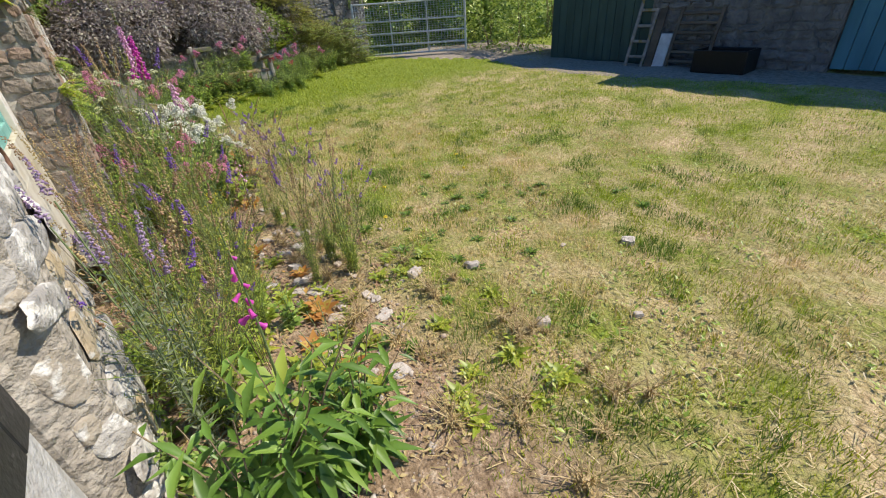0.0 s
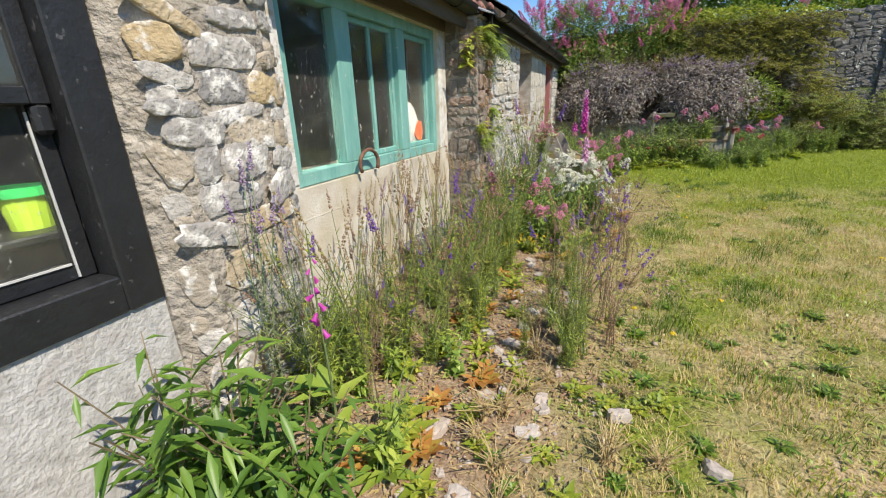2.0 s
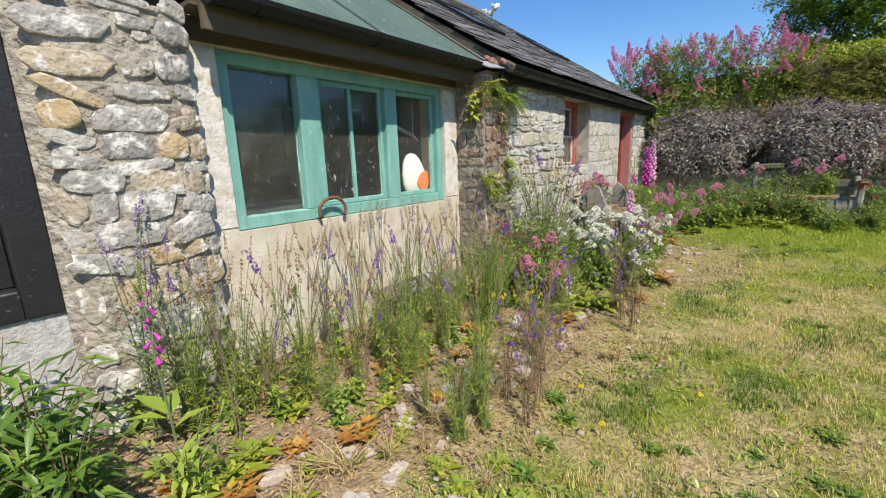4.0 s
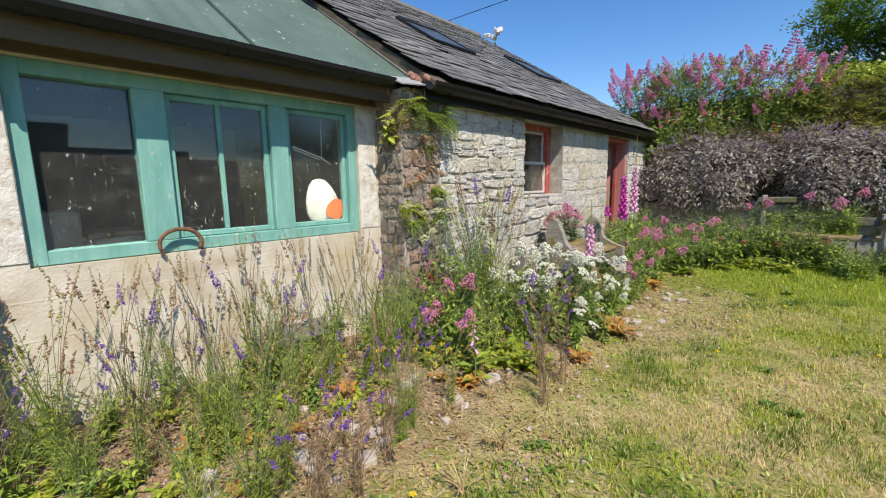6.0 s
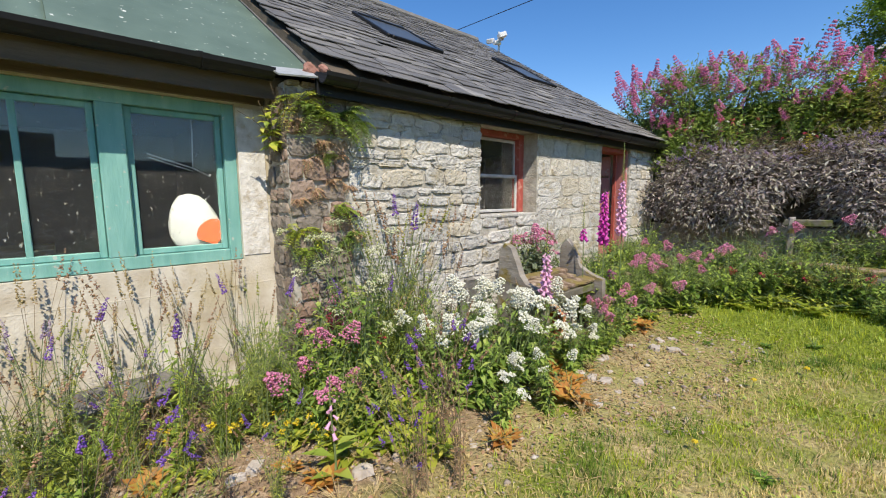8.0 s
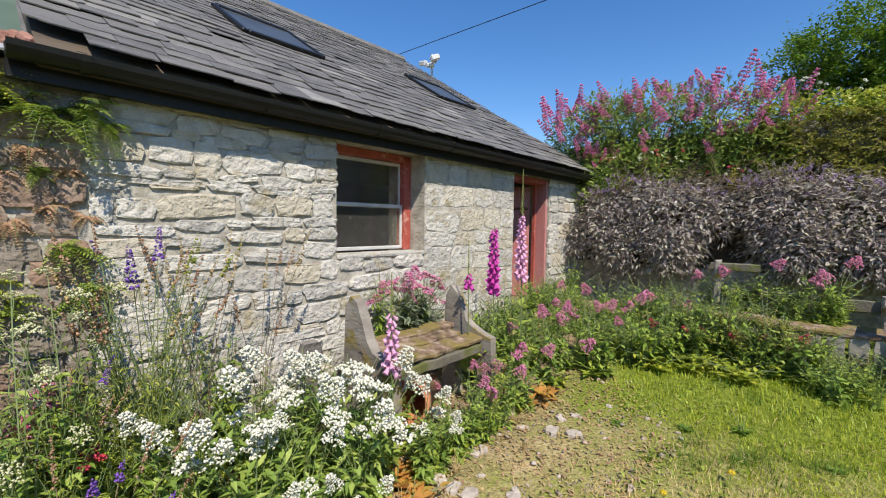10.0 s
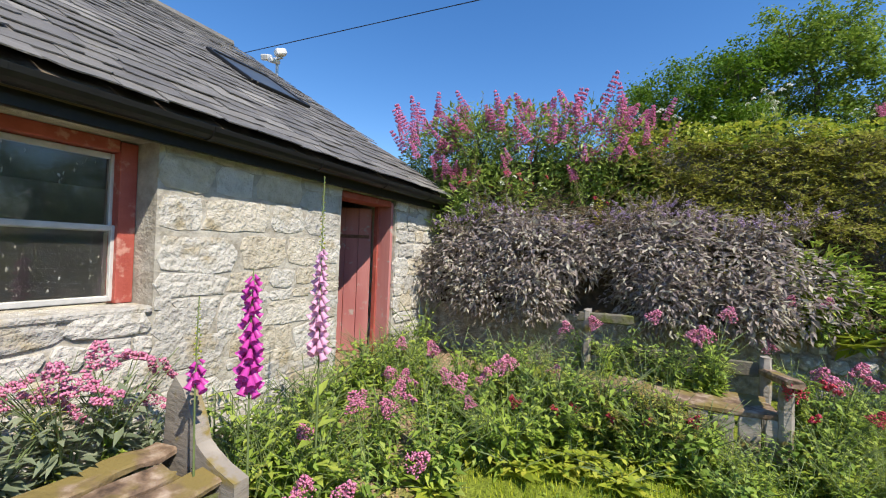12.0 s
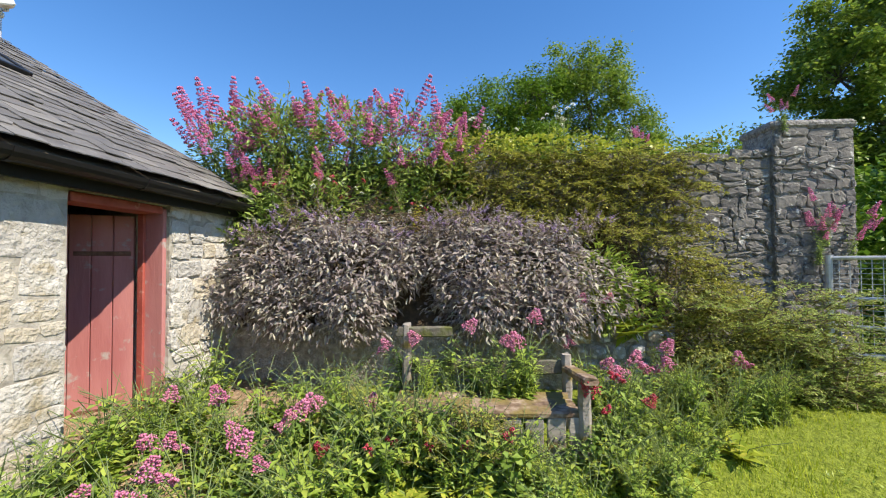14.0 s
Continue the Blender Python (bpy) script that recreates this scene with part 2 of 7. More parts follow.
SLATE_I = mat("roof_slate_far", [(0.3, (0.085, 0.082, 0.080)), (0.6, (0.165, 0.158, 0.150)), (0.8, (0.29, 0.278, 0.26))], 16, 0.6, 0.9, 60, vary="island", stretch=(1, 0.35, 1), spec=0.35,
              vstops=[(0, (0.085, 0.083, 0.085)), (0.7, (0.155, 0.150, 0.143)), (0.93, (0.23, 0.22, 0.205)), (1, (0.34, 0.33, 0.31))], vamount=0.5, stain=(0.30, 0.29, 0.26), stain_scale=26, stain_at=(0.67, 0.71))
BLACKPL = mat("black_plastic", (0.012, 0.012, 0.012), 20, 0.42, 0.1, 60, spec=0.25)
BLACKPAINT = mat("black_paint", (0.016, 0.017, 0.019), 16, 0.45, 0.3, 50, stain=(0.10, 0.10, 0.10), stain_scale=30, stain_at=(0.66, 0.72))
GREENPAINT = mat("green_sheet_paint", [(0.3, (0.075, 0.115, 0.095)), (0.7, (0.105, 0.155, 0.128))], 3, 0.6, 0.1, 30, stain=(0.6, 0.62, 0.58), stain_scale=24, stain_at=(0.67, 0.70), spec=0.3)
TEAL = mat("turquoise_paint", [(0.3, (0.13, 0.33, 0.29)), (0.7, (0.22, 0.45, 0.40))], 12, 0.6, 0.35, 60, stain=(0.42, 0.46, 0.41), stain_scale=20, stain_at=(0.64, 0.70), stretch=(1, 1, 0.25))
REDPAINT = mat("red_paint", [(0.3, (0.30, 0.055, 0.04)), (0.7, (0.42, 0.10, 0.075))], 8, 0.6, 0.3, 50, stain=(0.50, 0.25, 0.20), stain_scale=12, stain_at=(0.6, 0.7))
DOORRED = mat("faded_red_paint", [(0.3, (0.38, 0.13, 0.125)), (0.7, (0.50, 0.22, 0.21))], 4, 0.62, 0.3, 40, stretch=(1, 1, 0.2), stain=(0.40, 0.34, 0.31), stain_scale=9, stain_at=(0.60, 0.68))
WHITEPAINT = mat("white_paint", (0.5, 0.5, 0.49), 8, 0.5, 0.2, 40)
TIMBER_D = mat("dark_fascia_timber", [(0.3, (0.045, 0.034, 0.024)), (0.7, (0.15, 0.115, 0.08))], 4, 0.88, 0.7, 40, stretch=(1, 0.15, 1))
OLDWOOD = mat("weathered_wood", [(0.3, (0.15, 0.13, 0.11)), (0.7, (0.36, 0.33, 0.29))], 6, 0.88, 0.7, 40, stretch=(0.4, 0.4, 1), stain=(0.22, 0.17, 0.05), stain_scale=7, stain_at=(0.52, 0.62))
MOSSWOOD = mat("mossy_weathered_wood", [(0.3, (0.07, 0.045, 0.03)), (0.5, (0.20, 0.135, 0.09)), (0.72, (0.40, 0.32, 0.25))], 16, 0.9, 0.7, 40, stain=(0.19, 0.145, 0.045), stain_scale=5, stain_at=(0.45, 0.58))
GALV = mat("galvanised_steel", (0.52, 0.54, 0.55), 14, 0.45, 0.1, 40, metal=0.3)
LEADGREY = mat("lead_flashing", (0.42, 0.44, 0.45), 9, 0.5, 0.3, 40, metal=0.3)
RUST = mat("rusty_iron", [(0.3, (0.10, 0.045, 0.025)), (0.7, (0.22, 0.11, 0.07))], 30, 0.85, 0.7, 80)
# room colours lowered: the gloom behind the windows is put into them
ROOMWALL_DIM = mat("dimmed_room_plaster", (0.17, 0.17, 0.165), 3, 0.9, 0.2, 40)
ROOMFLOOR_DIM = mat("dimmed_room_floor", (0.07, 0.06, 0.05), 3, 0.9, 0.2, 40)
GLASS = glass_mat("window_glass", dirt=0.035)
SHEDBLUE = mat("blue_paint", [(0.3, (0.03, 0.14, 0.20)), (0.7, (0.06, 0.22, 0.30))], 5, 0.6, 0.3, 40, stretch=(1, 1, 0.2))
# paint colour lowered to stand in for shade on the shed front
SHEDGREEN_SHADED = mat("shaded_green_board_paint", [(0.3, (0.02, 0.05, 0.042)), (0.7, (0.04, 0.085, 0.07))], 5, 0.65, 0.3, 40, stretch=(1, 1, 0.2))

# ---- ground ----
def ground_material():
    m = bpy.data.materials.new("lawn_and_bed_soil")
    m.use_nodes = True
    nt = m.node_tree
    bs = nt.nodes["Principled BSDF"]
    dry = ramp(nt, noise_at(nt, 26, 8, rough=0.7), [(0.3, (0.26, 0.18, 0.09)), (0.55, (0.52, 0.40, 0.23)), (0.75, (0.70, 0.58, 0.39))])
    green = ramp(nt, noise_at(nt, 30, 8, rough=0.7), [(0.3, (0.07, 0.10, 0.012)), (0.6, (0.22, 0.27, 0.035)), (0.78, (0.36, 0.37, 0.08))])
    far = nt.nodes.new("ShaderNodeSeparateXYZ")
    nt.links.new(nt.nodes.new("ShaderNodeNewGeometry").outputs["Position"], far.inputs[0])
    moist = nt.nodes.new("ShaderNodeMapRange")
    moist.inputs[1].default_value, moist.inputs[2].default_value = 6.9, 7.7
    nt.links.new(far.outputs[1], moist.inputs[0])
    lawn = mixc(nt, ramp(nt, noise_at(nt, 1.7, 8, rough=0.68), [(0.38, (0, 0, 0)), (0.64, (1, 1, 1))]), green, dry)
    lawn = mixc(nt, moist.outputs[0], lawn, green)
    soil = ramp(nt, noise_at(nt, 22, 8, rough=0.7), [(0.3, (0.13, 0.085, 0.05)), (0.55, (0.32, 0.23, 0.15)), (0.75, (0.58, 0.48, 0.37))])
    sx = nt.nodes.new("ShaderNodeSeparateXYZ")
    nt.links.new(nt.nodes.new("ShaderNodeNewGeometry").outputs["Position"], sx.inputs[0])
    add = nt.nodes.new("ShaderNodeMath")
    add.operation = "MULTIPLY_ADD"
    nt.links.new(noise_at(nt, 1.6, 5), add.inputs[0])
    add.inputs[1].default_value = 1.1
    nt.links.new(sx.outputs[0], add.inputs[2])
    edge = nt.nodes.new("ShaderNodeMapRange")
    edge.inputs[1].default_value, edge.inputs[2].default_value = 1.3, 1.85
    nt.links.new(add.outputs[0], edge.inputs[0])
    col = mixc(nt, edge.outputs[0], soil, lawn)
    nt.links.new(col, bs.inputs["Base Color"])
    bs.inputs["Roughness"].default_value = 0.95
    bs.inputs["Specular IOR Level"].default_value = 0.2
    b = nt.nodes.new("ShaderNodeBump")
    b.inputs["Strength"].default_value, b.inputs["Distance"].default_value = 0.9, 0.03
    nt.links.new(noise_at(nt, 45, 6), b.inputs["Height"])
    nt.links.new(b.outputs[0], bs.inputs["Normal"])
    return m


def build_ground():
    xs = np.concatenate([[-3000, -400, -60, -12], np.arange(-4, 11.01, 0.125), [14, 20, 60, 400, 3000]])
    ys = np.concatenate([[-3000, -400, -60, -12], np.arange(-4, 13.01, 0.125), [16, 24, 60, 400, 3000]])
    X, Y = np.meshgrid(xs, ys)
    Z = gz(np.clip(X, -6, 14), np.clip(Y, -6, 16))
    near = (X > -4) & (X < 11) & (Y > -4) & (Y < 13)
    Z = Z + near * uni(-0.012, 0.012, X.shape)
    v = np.stack([X, Y, Z], -1).reshape(-1, 3)
    w, h = len(xs), len(ys)
    i = np.arange(w * h).reshape(h, w)
    f = np.stack([i[:-1, :-1], i[:-1, 1:], i[1:, 1:], i[1:, :-1]], -1).reshape(-1, 4)
    ob = part("ground", mesh_of("ground", v.tolist(), f.tolist(), True), ground_material())
    tagged(ob, "patchy green and sun-dried lawn with a stony flower bed", "ground", kind="structure")


build_ground()

# ---- house: wall bands, openings ----
XA, XB = -0.42, -0.10            # outer faces of the two halves
TH = 0.5
SLOPE = 0.634


def wall_part(name, boxes, material, label, kind="structure"):
    mb = MB()
    for x0, x1, y0, y1, z0, z1 in boxes:
        mb.box(((x0 + x1) / 2, (y0 + y1) / 2, (z0 + z1) / 2), (x1 - x0, y1 - y0, z1 - z0))
    return tagged(part(name, mb, material), label, "wall", kind=kind)


# old half with the turquoise window and the black window
wall_a = wall_part("wall_east_low", [
    (XA - 0.3, XA, 1.75, 4.36, -0.3, 0.93), (XA - 0.3, XA, 1.75, 2.03, 0.93, 1.98), (XA - 0.3, XA, 4.09, 4.36, 0.93, 1.98), (XA - 0.3, XA, 1.75, 4.36, 1.98, 2.12)],
    RENDER, "cream rendered wall with stained patches under a turquoise window")
mb = MB()
mb.prism([(-0.385, 1.18), (-0.27, 1.29), (-0.25, 1.45), (-0.25, 1.72), (-0.29, 1.83), (-0.42, 1.87), (-0.75, 1.87), (-0.75, 1.18)], 2, -0.3, 2.06)
wall_p = tagged(part("wall_east_rubble", mb, MORTAR), "rubble stone wall with rounded stones in grey mortar", "wall", kind="structure")
for z in (0.34, 0.55, 0.76):
    part("board_mark", MB().box((XA - 0.003, 3.1, z), (0.008, 2.4, 0.012), bev=0.003), RENDER, wall_a)
for y0, y1 in ((1.88, 2.028), (4.092, 4.27)):
    part("painted_jamb", MB().box((XA + 0.001, (y0 + y1) / 2, 1.46), (0.012, y1 - y0, 1.0), bev=0.004), JAMBWHITE, wall_a, "flaking white painted window surround")
wall_k = wall_part("wall_east_white", [(-0.75, -0.40, -3.5, 1.18, -0.3, 0.70), (-0.75, -0.40, -3.5, -0.35, 0.7, 2.4), (-0.75, -0.40, -0.35, 1.18, 2.05, 2.4)], WHITEWASH, "rough white rendered wall below a black window")
wall_b = wall_part("wall_east_stone", [
    (XB - TH, XB, 4.30, 6.18, -0.3, 2.1), (XB - TH, XB, 6.18, 7.12, -0.3, 1.15), (XB - TH, XB, 6.18, 7.12, 2.05, 2.1),
    (XB - TH, XB, 7.12, 8.62, -0.3, 2.1), (XB - TH, XB, 8.62, 9.485, 2.03, 2.1), (XB - TH, XB, 9.485, 10.42, -0.3, 2.1)],
    MORTAR_W, "limewashed rubble stone cottage wall")
wall_part("wall_west", [(-8.3, -8.0, -3.5, 10.42, -0.3, 2.3)], MORTAR_W, "rough rendered back wall of the cottage")
wall_part("wall_south", [(-8.3, -0.40, -3.8, -3.5, -0.3, 2.4)], MORTAR_W, "rough rendered end wall of the cottage")
mb = MB()
mb.prism([(-8.3, -0.3), (XB, -0.3), (XB, 2.15), (-4.15, 4.8), (-8.3, 2.15)], 1, 10.12, 10.42)
tagged(part("wall_north", mb, MORTAR_W), "limewashed gable end of the cottage", "wall", kind="structure")
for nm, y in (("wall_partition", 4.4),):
    wall_part(nm, [(-8.0, XB - TH - 0.01, y - 0.1, y + 0.1, -0.3, 2.1)], ROOMWALL_DIM, "plastered room wall coloured dark so the room looks unlit")
wall_part("wall_inner", [(-3.6, -3.5, -3.5, 10.12, -0.3, 2.1)], ROOMWALL_DIM, "plastered room wall coloured dark so the room looks unlit")
tagged(part("floor", MB().box((-4.3, 3.3, 0.02), (7.3, 13.5, 0.1)), ROOMFLOOR_DIM), "worn room floor coloured dark so the room looks unlit", "floor", kind="structure")
tagged(part("ceiling", MB().box((-4.2, 3.3, 2.22), (7.0, 13.5, 0.06)), ROOMWALL_DIM), "plastered ceiling coloured dark so the room looks unlit", "ceiling", kind="structure")


# ---- roofs ----
def build_roof_b():
    roof = thing("roof_slate", "dark grey slate roof with lichen spots", "roof", kind="structure")
    mb = MB()
    mb.prism([(0.05, 2.17), (-4.15, 4.82), (-8.4, 2.13), (-8.4, 2.05), (-4.15, 4.72), (0.05, 2.08)], 1, 4.575, 10.5)
    part("roof_deck", mb, TIMBER_D, roof)
    mb = MB()
    mb.tube([(-4.15, 4.58, 4.87), (-4.15, 10.52, 4.87)], 0.09, 8)
    part("ridge_tile", mb, SLATE, roof, "dark ridge tiles")
    # slates: courses up the slope
    ang = math.atan(SLOPE)
    L = math.hypot(4.2, 4.2 * SLOPE)
    step, wid = 0.155, 0.25
    kinds = []
    for i in range(14):
        base = mesh_of("slate", *slate_shape(1.0, 0.34, 0.007, i))
        base.materials.append(SLATE)
        kinds.append(base)
    far = MB()
    k = 0
    for c in range(int(L / step) + 1):
        s = c * step
        y = 4.62 - random.uniform(0, wid)
        while y < 10.5:
            base, wid = random.choice(kinds), random.uniform(0.17, 0.36)
            if random.random() < 0.012:
                y += wid
                continue
            s = c * step + random.gauss(0, 0.009)
            x = 0.07 - math.cos(ang) * (s + 0.16)
            z = 2.195 + math.sin(ang) * (s + 0.16) + 0.016
            m = Matrix.Translation((x, y + wid / 2, z + random.uniform(-0.004, 0.007))) @ Matrix.Rotation(ang - 0.052 + random.gauss(0, 0.010), 4, "Y") @ Matrix.Rotation(random.gauss(0, 0.02), 4, "Z") @ Matrix.Rotation(random.gauss(0, 0.012), 4, "X")
            w = min(1.0, (10.52 - y) / wid)
            inside = any(y0 < y + wid / 2 < y1 and s0 < s + 0.1 < s1 for y0, y1, s0, s1 in ((6.12, 6.84, 1.85, 2.6), (8.86, 9.58, 2.02, 2.78)))
            if not inside and y + wid / 2 > 4.62:
                if c < 12:
                    piece("slate", base, roof, m @ Matrix.Diagonal((1, wid * w * 0.985, 1, 1)))
                else:
                    far.add([m @ Vector((q.co.x, q.co.y * wid * w * 0.985, q.co.z)) for q in base.vertices], [tuple(p.vertices) for p in base.polygons])
                k += 1
            y += wid
    part("upper_slates", mesh_of("upper_slates", far.v, far.f), SLATE_I, roof)["kind"] = "stuff"


def slate_shape(w, l, t, seed):
    """A slate with a ragged lower edge, chipped at one corner here and there."""
    rnd = random.Random(seed)
    v, f = [], []
    low = [(l / 2 - rnd.uniform(0, 0.012), w * (q + rnd.uniform(-0.05, 0.05) * (abs(q) < 0.5))) for q in (-0.5, -0.28, -0.05, 0.2, 0.36, 0.5)]
    if seed % 3 == 0:
        low[0 if seed % 2 else -1] = (l / 2 - rnd.uniform(0.03, 0.06), low[0 if seed % 2 else -1][1])
    edge = [(-l / 2, -w / 2)] + low + [(-l / 2, w / 2)]
    n = len(edge)
    for z in (0, t):
        v += [(x, y, z) for x, y in edge]
    f = [tuple(range(n - 1, -1, -1)), tuple(range(n, 2 * n))] + [(i, (i + 1) % n, n + (i + 1) % n, n + i) for i in range(n)]
    return v, f


build_roof_b()


def build_roof_a():
    roof = thing("roof_metal", "green painted corrugated metal roof spattered with pale lichen", "roof", kind="structure")
    def plane(x):
        return 2.17 + 0.665 * (-0.18 - x)
    # corrugated sheets, then one flat sheet next to the slates
    n = 0
    for y0, y1 in ((-3.6, -1.2), (-1.2, 1.88), (1.88, 3.2)):
        mb = MB()
        k = int((y1 - y0) / 0.0375)
        vs, fs = [], []
        for i in range(k + 1):
            y = y0 + (y1 - y0) * i / k
            h = 0.012 * math.cos(2 * math.pi * y / 0.15)
            for x in (-0.17 if y0 > 1.5 else -0.5, -4.15):
                vs.append((x, y, plane(x) + h + 0.004 * n))
        fs = [(2 * i, 2 * i + 2, 2 * i + 3, 2 * i + 1) for i in range(k)]
        mb.add(vs, fs)
        ob = part("corrugated_sheet", mesh_of("corrugated_sheet", mb.v, mb.f, True), GREENPAINT, roof)
        n = 1 - n
    mb = MB()
    mb.prism([(-0.17, plane(-0.17) + 0.02), (-4.15, plane(-4.15) + 0.02), (-4.15, plane(-4.15)), (-0.17, plane(-0.17))], 1, 3.2, 4.36)
    v = [list(q) for q in mb.v]
    for q in v:
        if q[1] > 4:
            q[1] = 4.57
    mb.v = v
    part("flat_sheet", mb, GREENPAINT, roof, "flat green painted metal sheet")
    mb = MB().tube([(-0.15, 4.575, plane(-0.15) + 0.03), (-1.5, 4.585, plane(-1.5) + 0.03), (-4.1, 4.58, plane(-4.1) + 0.03)], 0.018, 5)
    part("verge_strip", mb, SLATE, roof, "dark verge strip")
    mb = MB()
    mb.prism([(-0.45, 2.30), (-4.15, plane(-4.15) - 0.05), (-8.4, 2.13), (-8.4, 2.05), (-4.15, plane(-4.15) - 0.13), (-0.45, 2.22)], 1, -3.8, 4.38)
    part("roof_deck", mb, TIMBER_D, roof)
    part("fascia", MB().box((-0.215, 3.13, 2.07), (0.03, 2.48, 0.14)), TIMBER_D, roof, "stained timber fascia board")
    part("lintel", MB().box((-0.415, 3.08, 2.05), (0.03, 2.4, 0.12), bev=0.006), TIMBER_D, roof, "dark weathered lintel timber")
    part("soffit", MB().box((-0.315, 3.1, 2.12), (0.17, 2.5, 0.02)), TIMBER_D, roof, "stained soffit board")


build_roof_a()


def gutter(name, x, z, y0, y1, group, big=0.066):
    g = thing(name, "black plastic half-round gutter with brackets under the eaves", "gutter", group)
    mb = MB()
    ring = [(math.cos(a), math.sin(a)) for a in np.linspace(math.pi, 2 * math.pi, 9)]
    r, r2 = big, big - 0.008
    prof = [(x + r * c, z + r * s) for c, s in ring] + [(x + r2 * c, z + r2 * s) for c, s in reversed(ring)]
    mb.prism(prof, 1, y0, y1)
    part("trough", mb, BLACKPL, g)
    y = y0 + 0.25
    while y < y1:
        mb = MB()
        prof = [(x + (big + 0.006) * c, z + (big + 0.006) * s) for c, s in ring] + [(x + (big - 0.001) * c, z + (big - 0.001) * s) for c, s in reversed(ring)]
        mb.prism(prof, 1, y - 0.018, y + 0.018)
        mb.box((x - 0.075, y, z), (0.03, 0.035, 0.09))
        part("bracket", mb, BLACKPL, g)
        y += 0.85
    return g


gutter("gutter", -0.135, 2.165, 1.9, 4.24, "eaves gutters", 0.07)
gutter("gutter", 0.075, 2.15, 4.48, 10.46, "eaves gutters")
g = thing("fascia_board", "black fascia board behind the gutter", "fascia")
part("board", MB().box((-0.02, 7.47, 2.10), (0.035, 5.98, 0.15), bev=0.004), BLACKPL, g)
f = thing("flashing", "bent grey metal flashing between the two gutters", "flashing")
part("sheet", MB().box((-0.09, 4.36, 2.165), (0.22, 0.27, 0.010), Matrix.Rotation(0.42, 3, "Y") @ Matrix.Rotation(0.10, 3, "X")), LEADGREY, f)
BRICK = mat("crumbling_brick", [(0.3, (0.16, 0.07, 0.05)), (0.7, (0.36, 0.19, 0.15))], 26, 0.92, 0.9, 50)
for bx, by, bz, bs in ((-0.12, 4.50, 2.20, 0.10), (-0.20, 4.53, 2.25, 0.08), (-0.04, 4.55, 2.21, 0.07)):
    part("brick", MB().box((bx, by, bz), (bs, bs * 0.8, bs * 0.6), Matrix.Rotation(0.5 + bs * 6, 3, "Y") @ Matrix.Rotation(bs * 9, 3, "Z"), bev=0.014), BRICK, f, "crumbling red brick fragment")

# ---- windows and doors ----
def frame_rect(mb, x0, x1, y0, y1, z0, z1, w, bev=0.004):
    """Four frame members round an opening in the wall's plane."""
    cx, d = (x0 + x1) / 2, x1 - x0
    mb.box((cx, y0 + w / 2, (z0 + z1) / 2), (d, w, z1 - z0), bev=bev)
    mb.box((cx, y1 - w / 2, (z0 + z1) / 2), (d, w, z1 - z0), bev=bev)
    mb.box((cx, (y0 + y1) / 2, z0 + w / 2), (d - 0.002, y1 - y0 - 2 * w, w), bev=bev)
    mb.box((cx, (y0 + y1) / 2, z1 - w / 2), (d - 0.002, y1 - y0 - 2 * w, w), bev=bev)


def pane(parent, x, y0, y1, z0, z1):
    p = part("pane", MB().box((x, (y0 + y1) / 2, (z0 + z1) / 2), (0.004, y1 - y0, z1 - z0)), GLASS, parent, "dusty window glass")
    p.visible_shadow = False
    return p


def build_window_a():
    w = thing("window_1", "turquoise painted timber window with flaking paint and three dusty lights", "window", kind="structure")
    y0, y1, z0, z1, x = 2.03, 4.09, 0.935, 1.978, XA - 0.06
    mb = MB()
    frame_rect(mb, x - 0.07, x + 0.03, y0, y1, z0, z1, 0.075)
    part("window_frame", mb, TEAL, w)
    for a, b in ((2.555, 2.72), (3.36, 3.49)):
        part("mullion", MB().box((x - 0.015, (a + b) / 2, (z0 + z1) / 2), (0.09, b - a, z1 - z0 - 0.15), bev=0.006), TEAL, w)
    # casement in the middle and on the far side
    for a, b, bars in ((2.72, 3.36, (3.03,)), (3.49, 4.015, ())):
        mb = MB()
        frame_rect(mb, x - 0.05, x - 0.012, a + 0.003, b - 0.003, z0 + 0.078, z1 - 0.078, 0.035)
        for yb in bars:
            mb.box((x - 0.03, yb, (z0 + z1) / 2), (0.03, 0.03, z1 - z0 - 0.22), bev=0.004)
        part("casement", mb, TEAL, w)
    pane(w, x - 0.035, 2.105, 2.555, z0 + 0.075, z1 - 0.075)
    pane(w, x - 0.036, 2.755, 3.015, z0 + 0.11, z1 - 0.11)
    pane(w, x - 0.036, 3.045, 3.325, z0 + 0.11, z1 - 0.11)
    pane(w, x - 0.036, 3.525, 3.98, z0 + 0.11, z1 - 0.11)


build_window_a()


